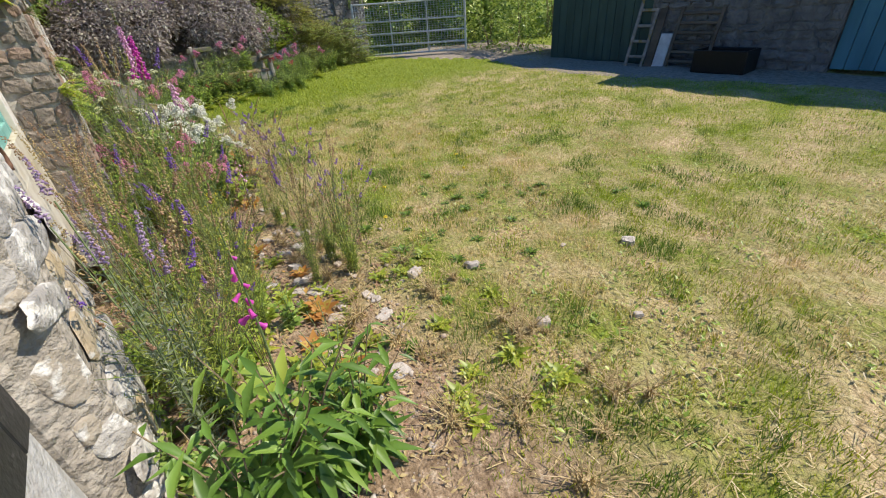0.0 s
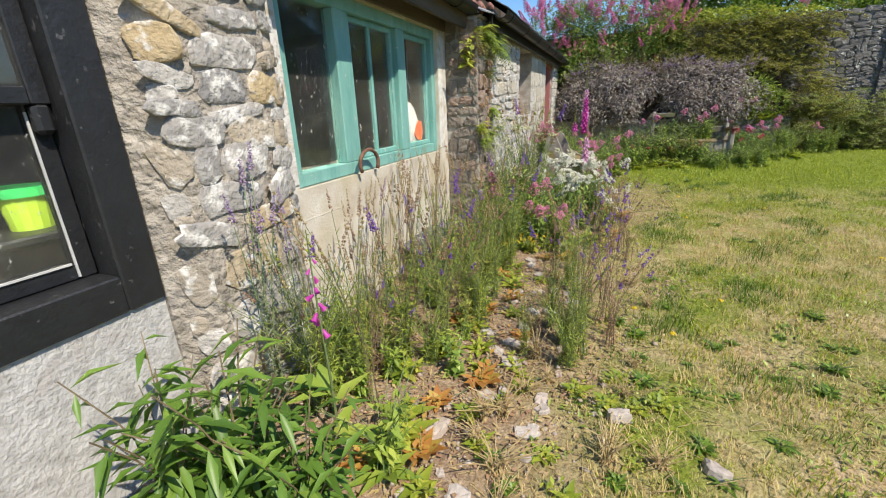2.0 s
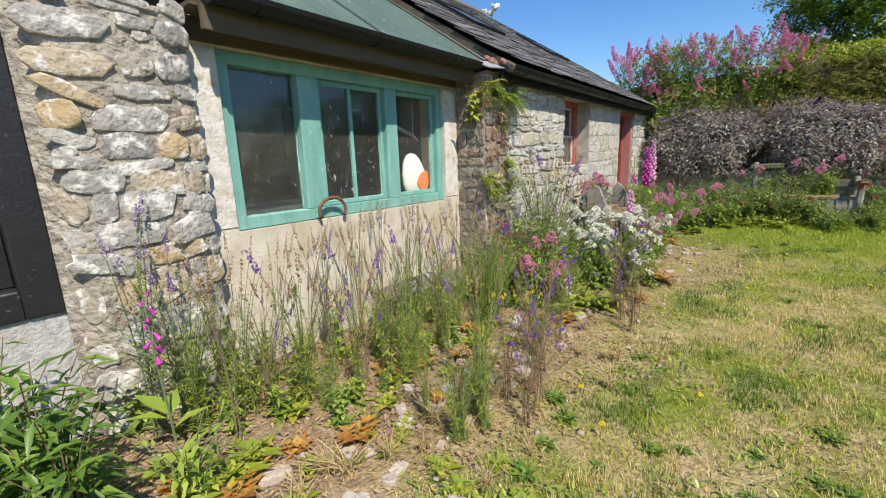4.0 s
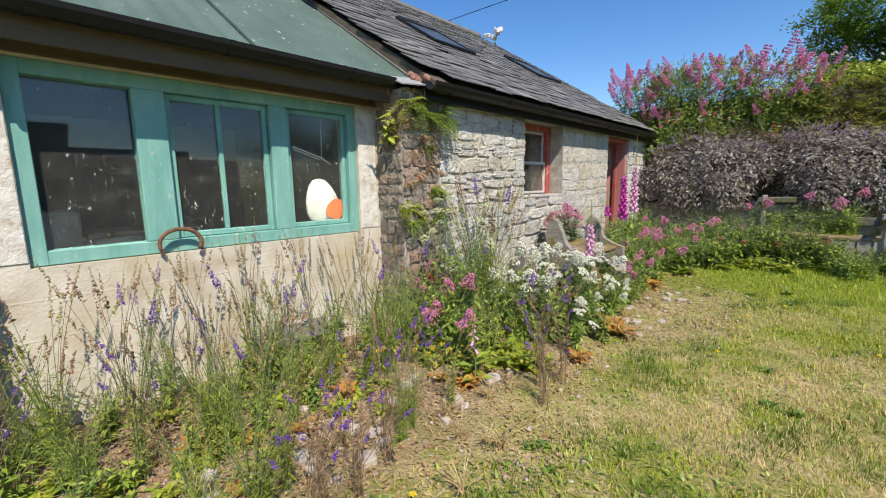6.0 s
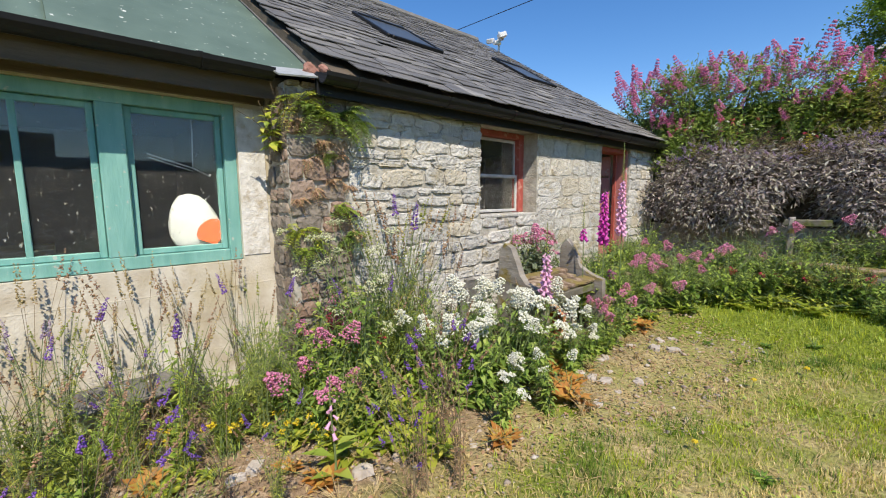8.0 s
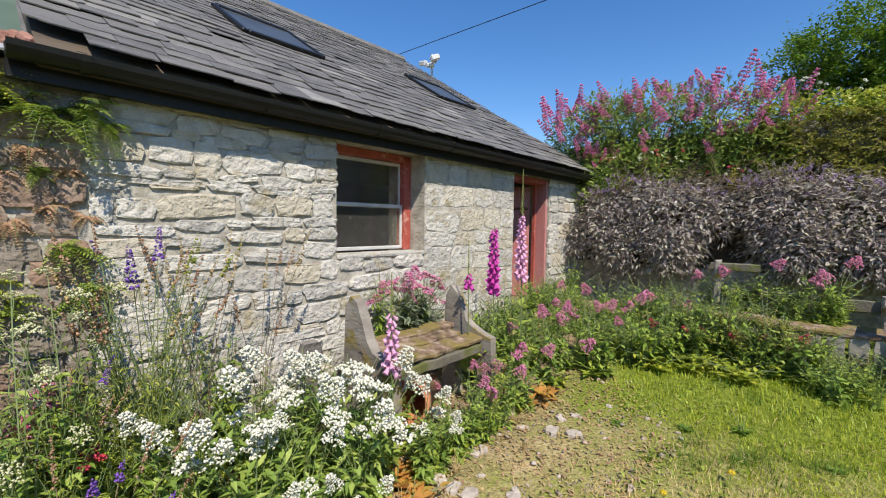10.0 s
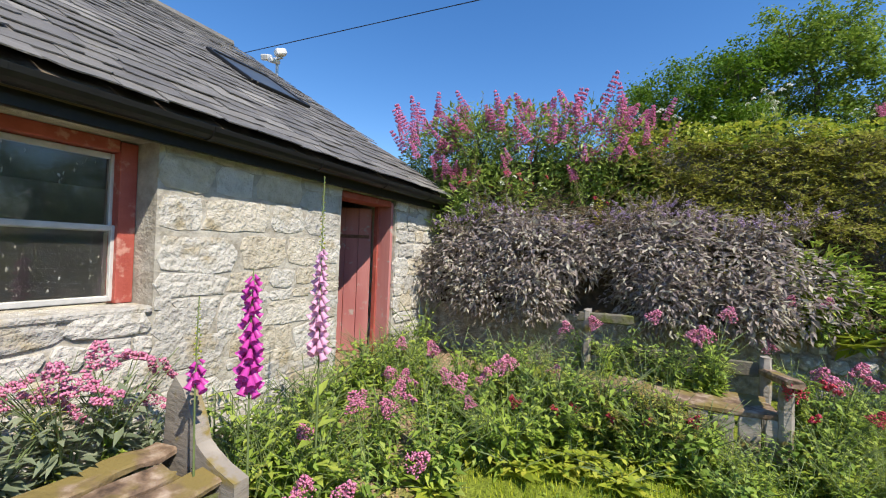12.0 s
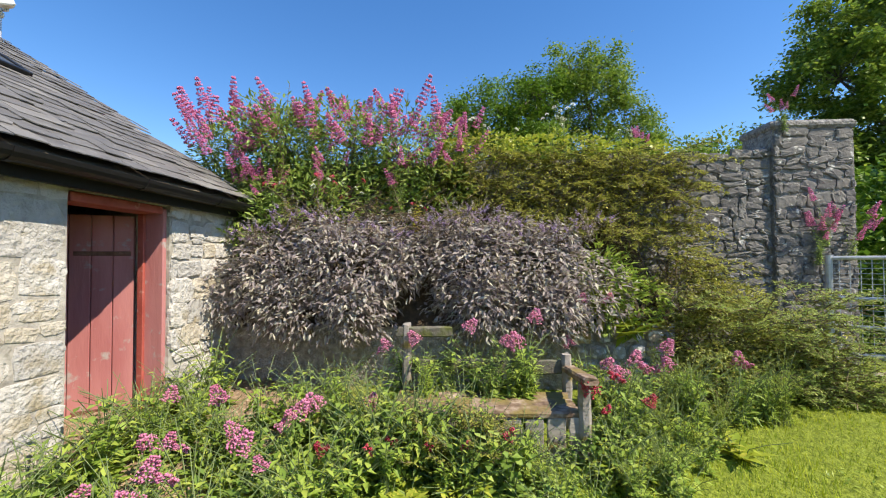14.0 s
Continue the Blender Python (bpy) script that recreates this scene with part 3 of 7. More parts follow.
def build_window_b():
    w = thing("window_2", "small sash window with a red frame in a deep stone reveal", "window", kind="structure")
    y0, y1, z0, z1, x = 6.181, 7.119, 1.17, 2.05, XB - 0.22
    mb = MB()
    mb.box((x - 0.01, 6.145, 1.61), (0.1, 0.1, 0.86), bev=0.004)
    mb.box((x - 0.01, 7.075, 1.61), (0.1, 0.085, 0.86), bev=0.004)
    mb.box((x - 0.01, 6.61, 2.015), (0.098, 0.84, 0.065), bev=0.004)
    part("window_frame", mb, REDPAINT, w)
    mb = MB()
    frame_rect(mb, x - 0.05, x - 0.02, y0 + 0.072, y1 - 0.072, 1.56, z1 - 0.072, 0.03)
    part("upper_sash", mb, WHITEPAINT, w, "white painted sash")
    mb = MB()
    frame_rect(mb, x - 0.02, x + 0.01, y0 + 0.072, y1 - 0.072, z0 + 0.02, 1.595, 0.03)
    part("lower_sash", mb, WHITEPAINT, w, "white painted sash")
    pane(w, x - 0.035, y0 + 0.107, y1 - 0.107, 1.59, z1 - 0.1)
    pane(w, x - 0.006, y0 + 0.107, y1 - 0.107, z0 + 0.05, 1.566)
    part("window_sill", MB().box((XB - 0.08, (y0 + y1) / 2, 1.16), (0.2, y1 - y0 - 0.004, 0.04), bev=0.012), LIME, w, "rough stone sill")


build_window_b()


def build_window_k():
    w = thing("window_3", "black painted timber sash window with worn edges", "window", kind="structure")
    x, y0, y1, z0, z1 = -0.40, -0.35, 1.178, 0.70, 2.05
    mb = MB()
    frame_rect(mb, x - 0.1, x + 0.02, y0, y1, z0, z1, 0.13, 0.006)
    part("window_frame", mb, BLACKPAINT, w)
    mb = MB()
    frame_rect(mb, x - 0.09, x - 0.05, y0 + 0.132, y1 - 0.132, 1.38, z1 - 0.132, 0.05)
    part("upper_sash", mb, BLACKPAINT, w)
    mb = MB()
    frame_rect(mb, x - 0.135, x - 0.093, y0 + 0.132, y1 - 0.132, z0 + 0.132, 1.43, 0.055)
    part("lower_sash", mb, BLACKPAINT, w)
    pane(w, x - 0.07, y0 + 0.18, y1 - 0.18, 1.43, z1 - 0.18)
    pane(w, x - 0.115, y0 + 0.185, y1 - 0.185, z0 + 0.185, 1.375)
    part("worn_edge", MB().box((x - 0.09, y1 - 0.188, 1.10), (0.006, 0.006, 0.52)), WHITEPAINT, w, "bare worn putty edge")
    part("worn_edge", MB().box((x - 0.09, (y0 + y1) / 2, z0 + 0.188), (0.006, y1 - y0 - 0.4, 0.007)), WHITEPAINT, w, "bare worn putty edge")
    part("horn", MB().box((x - 0.07, y1 - 0.16, 1.34), (0.04, 0.05, 0.09), bev=0.012), BLACKPAINT, w)


build_window_k()


def build_door():
    d = thing("door_1", "faded red plank door standing open in a red lined doorway", "door", kind="structure")
    y0, y1, z1 = 8.62, 9.485, 2.03
    x0, x1 = XB - 0.22, XB - 0.02
    xm, dx = (x0 + x1) / 2, x1 - x0
    part("jamb_lining", MB().box((xm, y1 - 0.022, 1.05), (dx, 0.04, 1.92), bev=0.006), DOORRED, d)
    part("jamb_lining", MB().box((xm - 0.04, y0 + 0.022, 1.05), (dx - 0.08, 0.04, 1.92), bev=0.006), DOORRED, d)
    part("head_lining", MB().box((xm, (y0 + y1) / 2, z1 - 0.035), (dx, y1 - y0 - 0.09, 0.06), bev=0.006), REDPAINT, d)
    part("door_stop", MB().box((x0 + 0.03, y1 - 0.056, 1.03), (0.05, 0.026, 1.88), bev=0.004), REDPAINT, d)
    part("doorstep", MB().box((XB - 0.2, (y0 + y1) / 2, 0.11), (0.5, y1 - y0 - 0.01, 0.06), bev=0.015), MORTAR, d, "worn stone doorstep")
    leaf = part("leaf", MB().box((-0.02, -0.41, 0), (0.02, 0.82, 1.80)), DOORRED, d)
    leaf.matrix_basis = Matrix.Translation((x0 - 0.05, 9.455, 1.05)) @ Matrix.Rotation(radians(-60), 4, "Z")
    for i in range(6):
        part("plank", MB().box((0.004, -0.068 - i * 0.137, 0), (0.024, 0.133, 1.80), bev=0.005), DOORRED, leaf)
    for z in (-0.62, 0.6):
        part("hinge_strap", MB().box((0.019, -0.2, z), (0.006, 0.36, 0.035), bev=0.002), RUST, leaf, "rusty iron strap hinge")
    return d


build_door()


def skylight(y, s, w, l, group):
    """A roof window at y, s metres up the slope."""
    ang = math.atan(SLOPE)
    k = thing("skylight", "dark framed roof window set into the slates", "skylight", group)
    k.matrix_basis = Matrix.Translation((0.06 - math.cos(ang) * s, y, 2.2 + math.sin(ang) * s + 0.045)) @ Matrix.Rotation(ang, 4, "Y")
    mb = MB()
    for c, d in (((0, -w / 2, 0), (l, 0.05, 0.05)), ((0, w / 2, 0), (l, 0.05, 0.05)), ((l / 2, 0, 0), (0.06, w - 0.052, 0.055)), ((-l / 2, 0, 0), (0.08, w - 0.052, 0.06))):
        mb.box(c, d, bev=0.008)
    part("frame", mb, BLACKPL, k)
    part("pane", MB().box((0, 0, 0.008), (l - 0.06, w - 0.06, 0.01)), SKYGLASS, k)
    part("flashing", MB().box((0, 0, -0.026), (l + 0.22, w + 0.2, 0.006)), SLATE, k)


SKYGLASS = mat("grey_roof_glass", (0.06, 0.068, 0.075), 5, 0.3, 0.02, 20, spec=0.25)
skylight(6.45, 2.10, 0.80, 0.88, "skylights")
skylight(9.18, 2.22, 0.80, 0.88, "skylights")

# ---- garden walls ----
wall_part("wall_garden", [(-0.6, 5.75, 11.05, 11.6, -0.3, 2.72)], MORTAR_G, "grey rubble garden wall with a ragged top")
wall_part("wall_pier", [(5.66, 6.5, 11.0, 11.5, -0.3, 3.0)], MORTAR_G, "square stone gate pier with a pale cap")
wall_part("wall_retaining", [(-0.12, 4.25, 10.3, 10.6, -0.3, 0.92)], MORTAR, "low stone retaining wall below the bank")


def build_bank():
    xs, ys = np.arange(-0.1, 5.7, 0.12), np.arange(10.3, 11.06, 0.11)
    X, Y = np.meshgrid(xs, ys)
    t = (Y - 10.3) / 0.75
    Z = 0.85 + 1.25 * smooth01(t) - smooth01((X - 3.9) / 0.9) * (0.6 + 0.9 * t) + uni(-0.05, 0.05, X.shape)
    i = np.arange(X.size).reshape(X.shape)
    f = np.stack([i[:-1, :-1], i[:-1, 1:], i[1:, 1:], i[1:, :-1]], -1).reshape(-1, 4)
    soil = mat("bank_soil", [(0.3, (0.05, 0.035, 0.02)), (0.7, (0.15, 0.11, 0.07))], 12, 0.95, 1.0, 40)
    ob = part("bank", mesh_of("bank", np.stack([X, Y, Z], -1).reshape(-1, 3).tolist(), f.tolist(), True), soil)
    tagged(ob, "dark soil bank above the retaining wall", "bank", kind="structure")


build_bank()


# ---- gate, shed ----
def build_gate(a, b, z0, z1):
    g = thing("metal_gate", "galvanised steel field gate with wire mesh infill", "gate")
    a, b = Vector((*a, 0)), Vector((*b, 0))
    def at(t, z):
        p = a.lerp(b, t)
        return (p.x, p.y, z)
    L = (b - a).length
    for t in (0, 1):
        part("post", MB().tube([at(t, z0 - 0.02), at(t, z1 + 0.03)], 0.03, 10), GALV, g)
    for i, z in enumerate((z0 + 0.02, z0 + 0.23, z0 + 0.5, z0 + 0.78, z1)):
        part("rail", MB().tube([at(0, z), at(1, z)], 0.02, 8), GALV, g)
    for t in (0.33, 0.66):
        part("upright", MB().tube([at(t, z0), at(t, z1)], 0.017, 8), GALV, g)
    mb = MB()
    n = int(L / 0.075)
    for i in range(1, n):
        mb.tube([at(i / n, z0), at(i / n, z1)], 0.004, 4, cap=False)
    k = int((z1 - z0) / 0.05)
    for i in range(1, k):
        mb.tube([at(0, z0 + (z1 - z0) * i / k), at(1, z0 + (z1 - z0) * i / k)], 0.003, 4, cap=False)
    part("wire_mesh", mb, GALV, g)


build_gate((5.98, 10.72), (8.15, 8.9), 0.40, 1.58)

wall_part("wall_shed", [(9.2, 9.6, -6, 0.36, -0.3, 2.65), (9.2, 9.6, 1.62, 3.3, -0.3, 2.65), (9.2, 9.6, 0.36, 1.62, 2.3, 2.65), (9.2, 9.6, 3.3, 4.6, -0.3, 2.0)], SHEDSTONE_SHADED, "grey stone outbuilding wall with its shade put into the colour")
wall_part("wall_shed_boards", [(9.25, 9.6, 4.6, 7.0, -0.3, 2.0)], SHEDGREEN_SHADED, "green boarded shed front with its shade put into the paint")
wall_part("wall_shed_back", [(13.6, 14.0, -6, 7.0, -0.3, 2.65)], GREYSTONE, "grey stone back wall of the outbuilding")
tagged(part("roof_shed", MB().box((11.5, -1.35, 2.72), (5.2, 9.3, 0.12)).box((11.6, 5.2, 2.06), (4.8, 3.75, 0.1)), SLATE), "dark roof of the outbuilding", "roof", kind="structure")

# ---- plant materials ----
def leafmat(name, a, b, c=None, trans=0.36, rough=0.42):
    return mat(name, [(0.3, a), (0.7, b)], 5, rough, 0, vary="island", vstops=[(0, a), (0.6, b), (1, c or b)], vamount=0.7, trans=trans, spec=0.5)


L_GREEN = leafmat("green_leaf", (0.135, 0.23, 0.034), (0.36, 0.48, 0.08), (0.60, 0.66, 0.14), 0.38, 0.36)
L_MID = leafmat("mid_green_leaf", (0.12, 0.21, 0.040), (0.33, 0.46, 0.10), (0.58, 0.66, 0.19), 0.38, 0.36)
L_DARK = leafmat("dark_green_leaf", (0.074, 0.149, 0.020), (0.174, 0.298, 0.039), (0.290, 0.421, 0.059))
L_GREY = leafmat("grey_green_leaf", (0.215, 0.252, 0.053), (0.381, 0.426, 0.090), (0.572, 0.562, 0.128))
L_SAGE = leafmat("purple_sage_leaf", (0.19, 0.155, 0.165), (0.46, 0.405, 0.38), (0.74, 0.73, 0.55), 0.4, 0.6)
L_COTO = leafmat("olive_green_leaf", (0.14, 0.16, 0.035), (0.36, 0.38, 0.08), (0.66, 0.62, 0.15), 0.38)
L_YELLOW = leafmat("yellow_green_leaf", (0.20, 0.29, 0.03), (0.42, 0.475, 0.06), (0.66, 0.60, 0.11))
L_LEMON = leafmat("lemon_leaf", (0.50, 0.47, 0.04), (0.72, 0.66, 0.07), (0.80, 0.74, 0.16))
L_SILVER = leafmat("silver_green_leaf", (0.15, 0.19, 0.12), (0.27, 0.32, 0.21), (0.38, 0.42, 0.29))
L_MOSS = leafmat("orange_moss", (0.22, 0.17, 0.03), (0.42, 0.32, 0.06), (0.50, 0.42, 0.10), 0.1, 0.9)
L_ORANGE = leafmat("orange_withered_leaf", (0.432, 0.180, 0.048), (0.600, 0.312, 0.084), (0.540, 0.480, 0.096))
L_STRAW = leafmat("dry_straw", (0.336, 0.252, 0.117), (0.588, 0.462, 0.221), (0.420, 0.280, 0.169), 0.2)
L_RUSTY = leafmat("reddish_dry_stem", (0.280, 0.168, 0.104), (0.476, 0.308, 0.182), (0.364, 0.196, 0.130), 0.2)
L_JUNIPER = leafmat("juniper_needle", (0.17, 0.24, 0.06), (0.38, 0.48, 0.13), (0.64, 0.68, 0.22), 0.4)
L_TREE = leafmat("tree_leaf", (0.085, 0.165, 0.022), (0.215, 0.325, 0.05), (0.40, 0.48, 0.085), 0.36)
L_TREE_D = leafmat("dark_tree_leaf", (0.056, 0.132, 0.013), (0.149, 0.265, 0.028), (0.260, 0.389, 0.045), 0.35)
GRASS = leafmat("grass_blade", (0.155, 0.235, 0.011), (0.387, 0.470, 0.027), (0.671, 0.660, 0.055), 0.3)
GRASS_DEEP = leafmat("deep_green_blade", (0.06, 0.125, 0.010), (0.14, 0.25, 0.020), (0.26, 0.37, 0.035), 0.3)
L_FINE = leafmat("fine_olive_leaf", (0.16, 0.21, 0.035), (0.33, 0.39, 0.06), (0.52, 0.52, 0.10))
GRASS_DRY = leafmat("dry_grass_blade", (0.499, 0.386, 0.150), (0.799, 0.618, 0.302), (0.499, 0.509, 0.150), 0.25)
STEM = mat("plant_stem", [(0.3, (0.10, 0.15, 0.05)), (0.7, (0.18, 0.23, 0.09))], 20, 0.7, 0)
STEM_BROWN = mat("brown_stem", [(0.3, (0.12, 0.09, 0.05)), (0.7, (0.24, 0.18, 0.11))], 20, 0.8, 0)
F_PINK = leafmat("pink_petal", (0.68, 0.19, 0.37), (0.86, 0.41, 0.58), (0.76, 0.27, 0.46), 0.3, 0.6)
F_ROSE = leafmat("rose_petal", (0.62, 0.12, 0.32), (0.82, 0.29, 0.52), (0.72, 0.18, 0.40), 0.25, 0.6)
F_RED = leafmat("crimson_petal", (0.50, 0.035, 0.06), (0.68, 0.09, 0.14), (0.62, 0.10, 0.22), 0.25)
F_WHITE = leafmat("white_petal", (0.78, 0.79, 0.66), (0.90, 0.90, 0.82), (0.84, 0.85, 0.72), 0.25, 0.6)
F_CREAM = leafmat("cream_petal", (0.55, 0.56, 0.33), (0.72, 0.73, 0.48), (0.64, 0.66, 0.42), 0.25, 0.6)
F_LILAC = leafmat("lilac_petal", (0.32, 0.22, 0.40), (0.48, 0.36, 0.54), (0.42, 0.30, 0.46), 0.25, 0.6)
F_PURPLE = leafmat("violet_petal", (0.14, 0.06, 0.36), (0.28, 0.13, 0.56), (0.38, 0.22, 0.62), 0.25)
F_MAGENTA = leafmat("magenta_bell", (0.45, 0.03, 0.30), (0.62, 0.08, 0.45), (0.55, 0.05, 0.38), 0.3)
F_PALE = leafmat("pale_pink_bell", (0.62, 0.26, 0.50), (0.78, 0.46, 0.66), (0.70, 0.34, 0.58), 0.3)
F_YELLOW = leafmat("yellow_petal", (0.72, 0.52, 0.02), (0.85, 0.66, 0.04), None, 0.2)
BARK = mat("tree_bark", [(0.3, (0.06, 0.05, 0.035)), (0.7, (0.16, 0.13, 0.10))], 12, 0.9, 0.8, 30)

# small shapes
LEAF_V = [(0, 0, 0), (-0.5, 0.42, 0.07), (0.5, 0.42, 0.07), (0, 0.45, 0.0), (0, 1, -0.12)]
LEAF_F = [(0, 3, 1), (0, 2, 3), (1, 3, 4), (3, 2, 4)]
OCT_V = [(1, 0, 0), (-1, 0, 0), (0, 1, 0), (0, -1, 0), (0, 0, 0.7), (0, 0, -0.7)]
BUD_V = [(1, 0, -0.3), (-0.5, 0.87, -0.3), (-0.5, -0.87, -0.3), (0, 0, 0.8)]
BUD_F = [(0, 1, 3), (1, 2, 3), (2, 0, 3), (0, 2, 1)]
LEAF2_V = [(0, 0, 0), (-0.5, 0.45, 0.06), (0, 1, -0.1), (0.5, 0.45, 0.06)]
LEAF2_F = [(0, 2, 1), (0, 3, 2)]
OCT_F = [(0, 2, 4), (2, 1, 4), (1, 3, 4), (3, 0, 4), (2, 0, 5), (1, 2, 5), (3, 1, 5), (0, 3, 5)]
BLADE_V = [(-0.5, 0, 0), (0.5, 0, 0), (0.32, 0.18, 0.55), (-0.32, 0.18, 0.55), (0, 0.5, 1.0)]
BLADE_F = [(0, 1, 2), (0, 2, 3), (3, 2, 4)]


def leaves_mesh(name, pos, yaw, pitch, w, l, material, roll=None, simple=False):
    pos = np.asarray(pos, float).reshape(-1, 3)
    s = np.stack([np.broadcast_to(w, len(pos)), np.broadcast_to(l, len(pos)), np.broadcast_to(l, len(pos))], -1)
    return scatter(name, LEAF2_V if simple else LEAF_V, LEAF2_F if simple else LEAF_F, pos, turns(yaw, pitch, roll), s, material)


def dots_mesh(name, pos, size, material):
    pos = np.asarray(pos, float).reshape(-1, 3)
    k = len(pos)
    return scatter(name, BUD_V, BUD_F, pos, turns(uni(0, 6.3, k), uni(-0.6, 0.6, k), uni(-0.6, 0.6, k)), np.broadcast_to(size, k) * 1.15, material)


# flower heads, standing on the origin
def head_dome(material, r=0.035, n=70, tiers=1, length=0.05):
    """Rounded clusters of tiny florets, one above another."""
    pts = []
    for t in range(tiers):
        z0 = length * t
        rr = r * (1 - 0.55 * t / max(1, tiers))
        a, u = uni(0, 6.283, n), uni(0, 1, n) ** 0.5
        pts.append(np.stack([rr * u * np.cos(a), rr * u * np.sin(a), z0 + rr * 0.8 * np.sqrt(np.maximum(0, 1 - u * u)) + uni(-0.004, 0.004, n)], -1))
    pts = np.concatenate(pts)
    return dots_mesh("flower_head", pts, uni(0.0035, 0.0065, len(pts)), material)


def head_cluster(material, r=0.045, n=90, size=(0.004, 0.0075)):
    """A branched, uneven flower head of several small domes of florets."""
    c = [(0.0, 0.0, 0.0)] + [(r * math.cos(a) * random.uniform(0.5, 1), r * math.sin(a) * random.uniform(0.5, 1), random.uniform(-0.028, 0.006)) for a in (k * 1.05 + random.uniform(-0.4, 0.4) for k in range(6))]
    c = np.array(c)[RNG.integers(0, len(c), n)]
    d = RNG.normal(0, 1, (n, 3))
    d /= np.linalg.norm(d, axis=1)[:, None]
    d[:, 2] = np.abs(d[:, 2]) * 0.8
    return dots_mesh("flower_head", c + d * r * 0.38 * uni(0.6, 1.05, n)[:, None], uni(size[0], size[1], n), material)


def head_plume(material, r=0.05, length=0.24, n=240, size=(0.006, 0.010)):
    """A long panicle: whorls of floret clusters that narrow upward."""
    u = uni(0, 1, n)
    tier = np.floor(u * 7) / 7 + RNG.normal(0, 0.022, n)
    a = np.floor(uni(0, 5, n)) * 1.26 + tier * 9 + RNG.normal(0, 0.25, n)
    rr = r * (1.05 - 0.8 * tier) * uni(0.25, 1.0, n) ** 0.6
    return dots_mesh("flower_head", np.stack([rr * np.cos(a), rr * np.sin(a), np.clip(tier, -0.05, 1.05) * length + 0.25 * rr], -1), uni(size[0], size[1], n), material)


def head_spike(material, length=0.11, r=0.014, n=60):
    u = uni(0, 1, n)
    a = uni(0, 6.283, n)
    rr = r * (1 - 0.75 * u)
    return dots_mesh("flower_spike", np.stack([rr * np.cos(a), rr * np.sin(a), u * length], -1), uni(0.003, 0.007, n) * (1.2 - 0.6 * u), material)


def curve_pts(base, top, sag, n=5):
    base, top = Vector(base), Vector(top)
    out = []
    for i in range(n):
        t = i / (n - 1)
        p = base.lerp(top, t)
        k = math.sin(t * math.pi) * sag
        out.append(Vector((p.x - (top.x - base.x) * k, p.y - (top.y - base.y) * k, p.z)))
    return out


def herb(name, label, category, n=9, h=0.55, spread=0.2, leaf=(0.025, 0.08), per=10, lmat=None, smat=None, heads=(), head_share=1.0, low=0.05, high=0.85, droop=0.3,
         group="", rosette=0, sr=0.003, hvar=0.25, joined=False):
    """A clump of leafy stems with flower heads, standing on the origin."""
    ob = thing(name, label, category, group)
    lp, ly, lt, lw, ll = [], [], [], [], []
    allst = MB()
    for i in range(n):
        a, d = random.uniform(0, 6.283), math.sqrt(random.random())
        b = Vector((0.25 * spread * d * math.cos(a), 0.25 * spread * d * math.sin(a), 0))
        hh = h * random.uniform(1 - hvar, 1 + 0.3 * hvar)
        t = Vector((spread * d * math.cos(a) * 1.2, spread * d * math.sin(a) * 1.2, hh))
        pts = curve_pts(b, t, 0.5)
        if joined:
            st = ob
            allst.tube(pts, sr, 4, sr * 0.5, cap=False)
        else:
            one = MB().tube(pts, sr, 4, sr * 0.5, cap=False)
            st = part("stem", mesh_of("stem", one.v, one.f), smat or STEM, ob)
        for j in range(per):
            u = low + (high - low) * (j + random.random()) / per
            k = min(3, int(u * 4))
            p = pts[k].lerp(pts[k + 1], u * 4 - k)
            lp.append(p)
            ly.append(j * 2.4 + random.uniform(-0.5, 0.5))
            lt.append(random.uniform(-droop - 0.25, 0.55 - droop + 0.4))
            q = (1 - 0.5 * u) * random.uniform(0.7, 1.2)
            lw.append(leaf[0] * q)
            ll.append(leaf[1] * q)
        if heads and random.random() < head_share:
            hd = part("flower_head", random.choice(heads), None, st)
            dr = (pts[-1] - pts[-2]).normalized()
            hd.matrix_basis = Matrix.Translation(pts[-1]) @ dr.to_track_quat("Z", "Y").to_matrix().to_4x4() @ Matrix.Rotation(random.uniform(0, 6.28), 4, "Z")
    if joined:
        part("stem_mass", mesh_of("stem_mass", allst.v, allst.f), smat or STEM, ob)["kind"] = "stuff"
    for j in range(rosette):
        lp.append(Vector((0, 0, 0.01)))
        ly.append(j * 2.4)
        lt.append(random.uniform(0.05, 0.7))
        lw.append(leaf[0] * 1.6 * random.uniform(0.7, 1.2))
        ll.append(leaf[1] * 1.7 * random.uniform(0.7, 1.2))
    part("foliage", leaves_mesh("foliage", lp, np.array(ly), np.array(lt), np.array(lw), np.array(ll), lmat or L_GREEN), None, ob)
    return ob


def sow(makers, places, scale=(0.85, 1.15), lean=0.06):
    """Sets copies of a few plants at the places given as (x, y[, z[, size]])."""
    made = []
    for i, pl in enumerate(places):
        x, y = pl[0], pl[1]
        z = pl[2] if len(pl) > 2 and pl[2] is not None else float(gz(x, y)) - 0.01
        s = (pl[3] if len(pl) > 3 else 1.0) * random.uniform(*scale)
        m = Matrix.Translation((x, y, z)) @ Matrix.Rotation(random.uniform(0, 6.28), 4, "Z") @ Matrix.Rotation(random.gauss(0, lean), 4, "X") @ Matrix.Diagonal((s, s, s, 1))
        k = i % len(makers)
        if callable(makers[k]):
            makers[k] = makers[k]()
            makers[k].matrix_basis = m
            made.append(makers[k])
        else:
            src = makers[k]
            keep = src.matrix_basis.copy()
            src.matrix_basis = Matrix.Identity(4)
            c = copy_thing(src, m)
            src.matrix_basis = keep
            c.matrix_basis = m
            made.append(c)
    return made


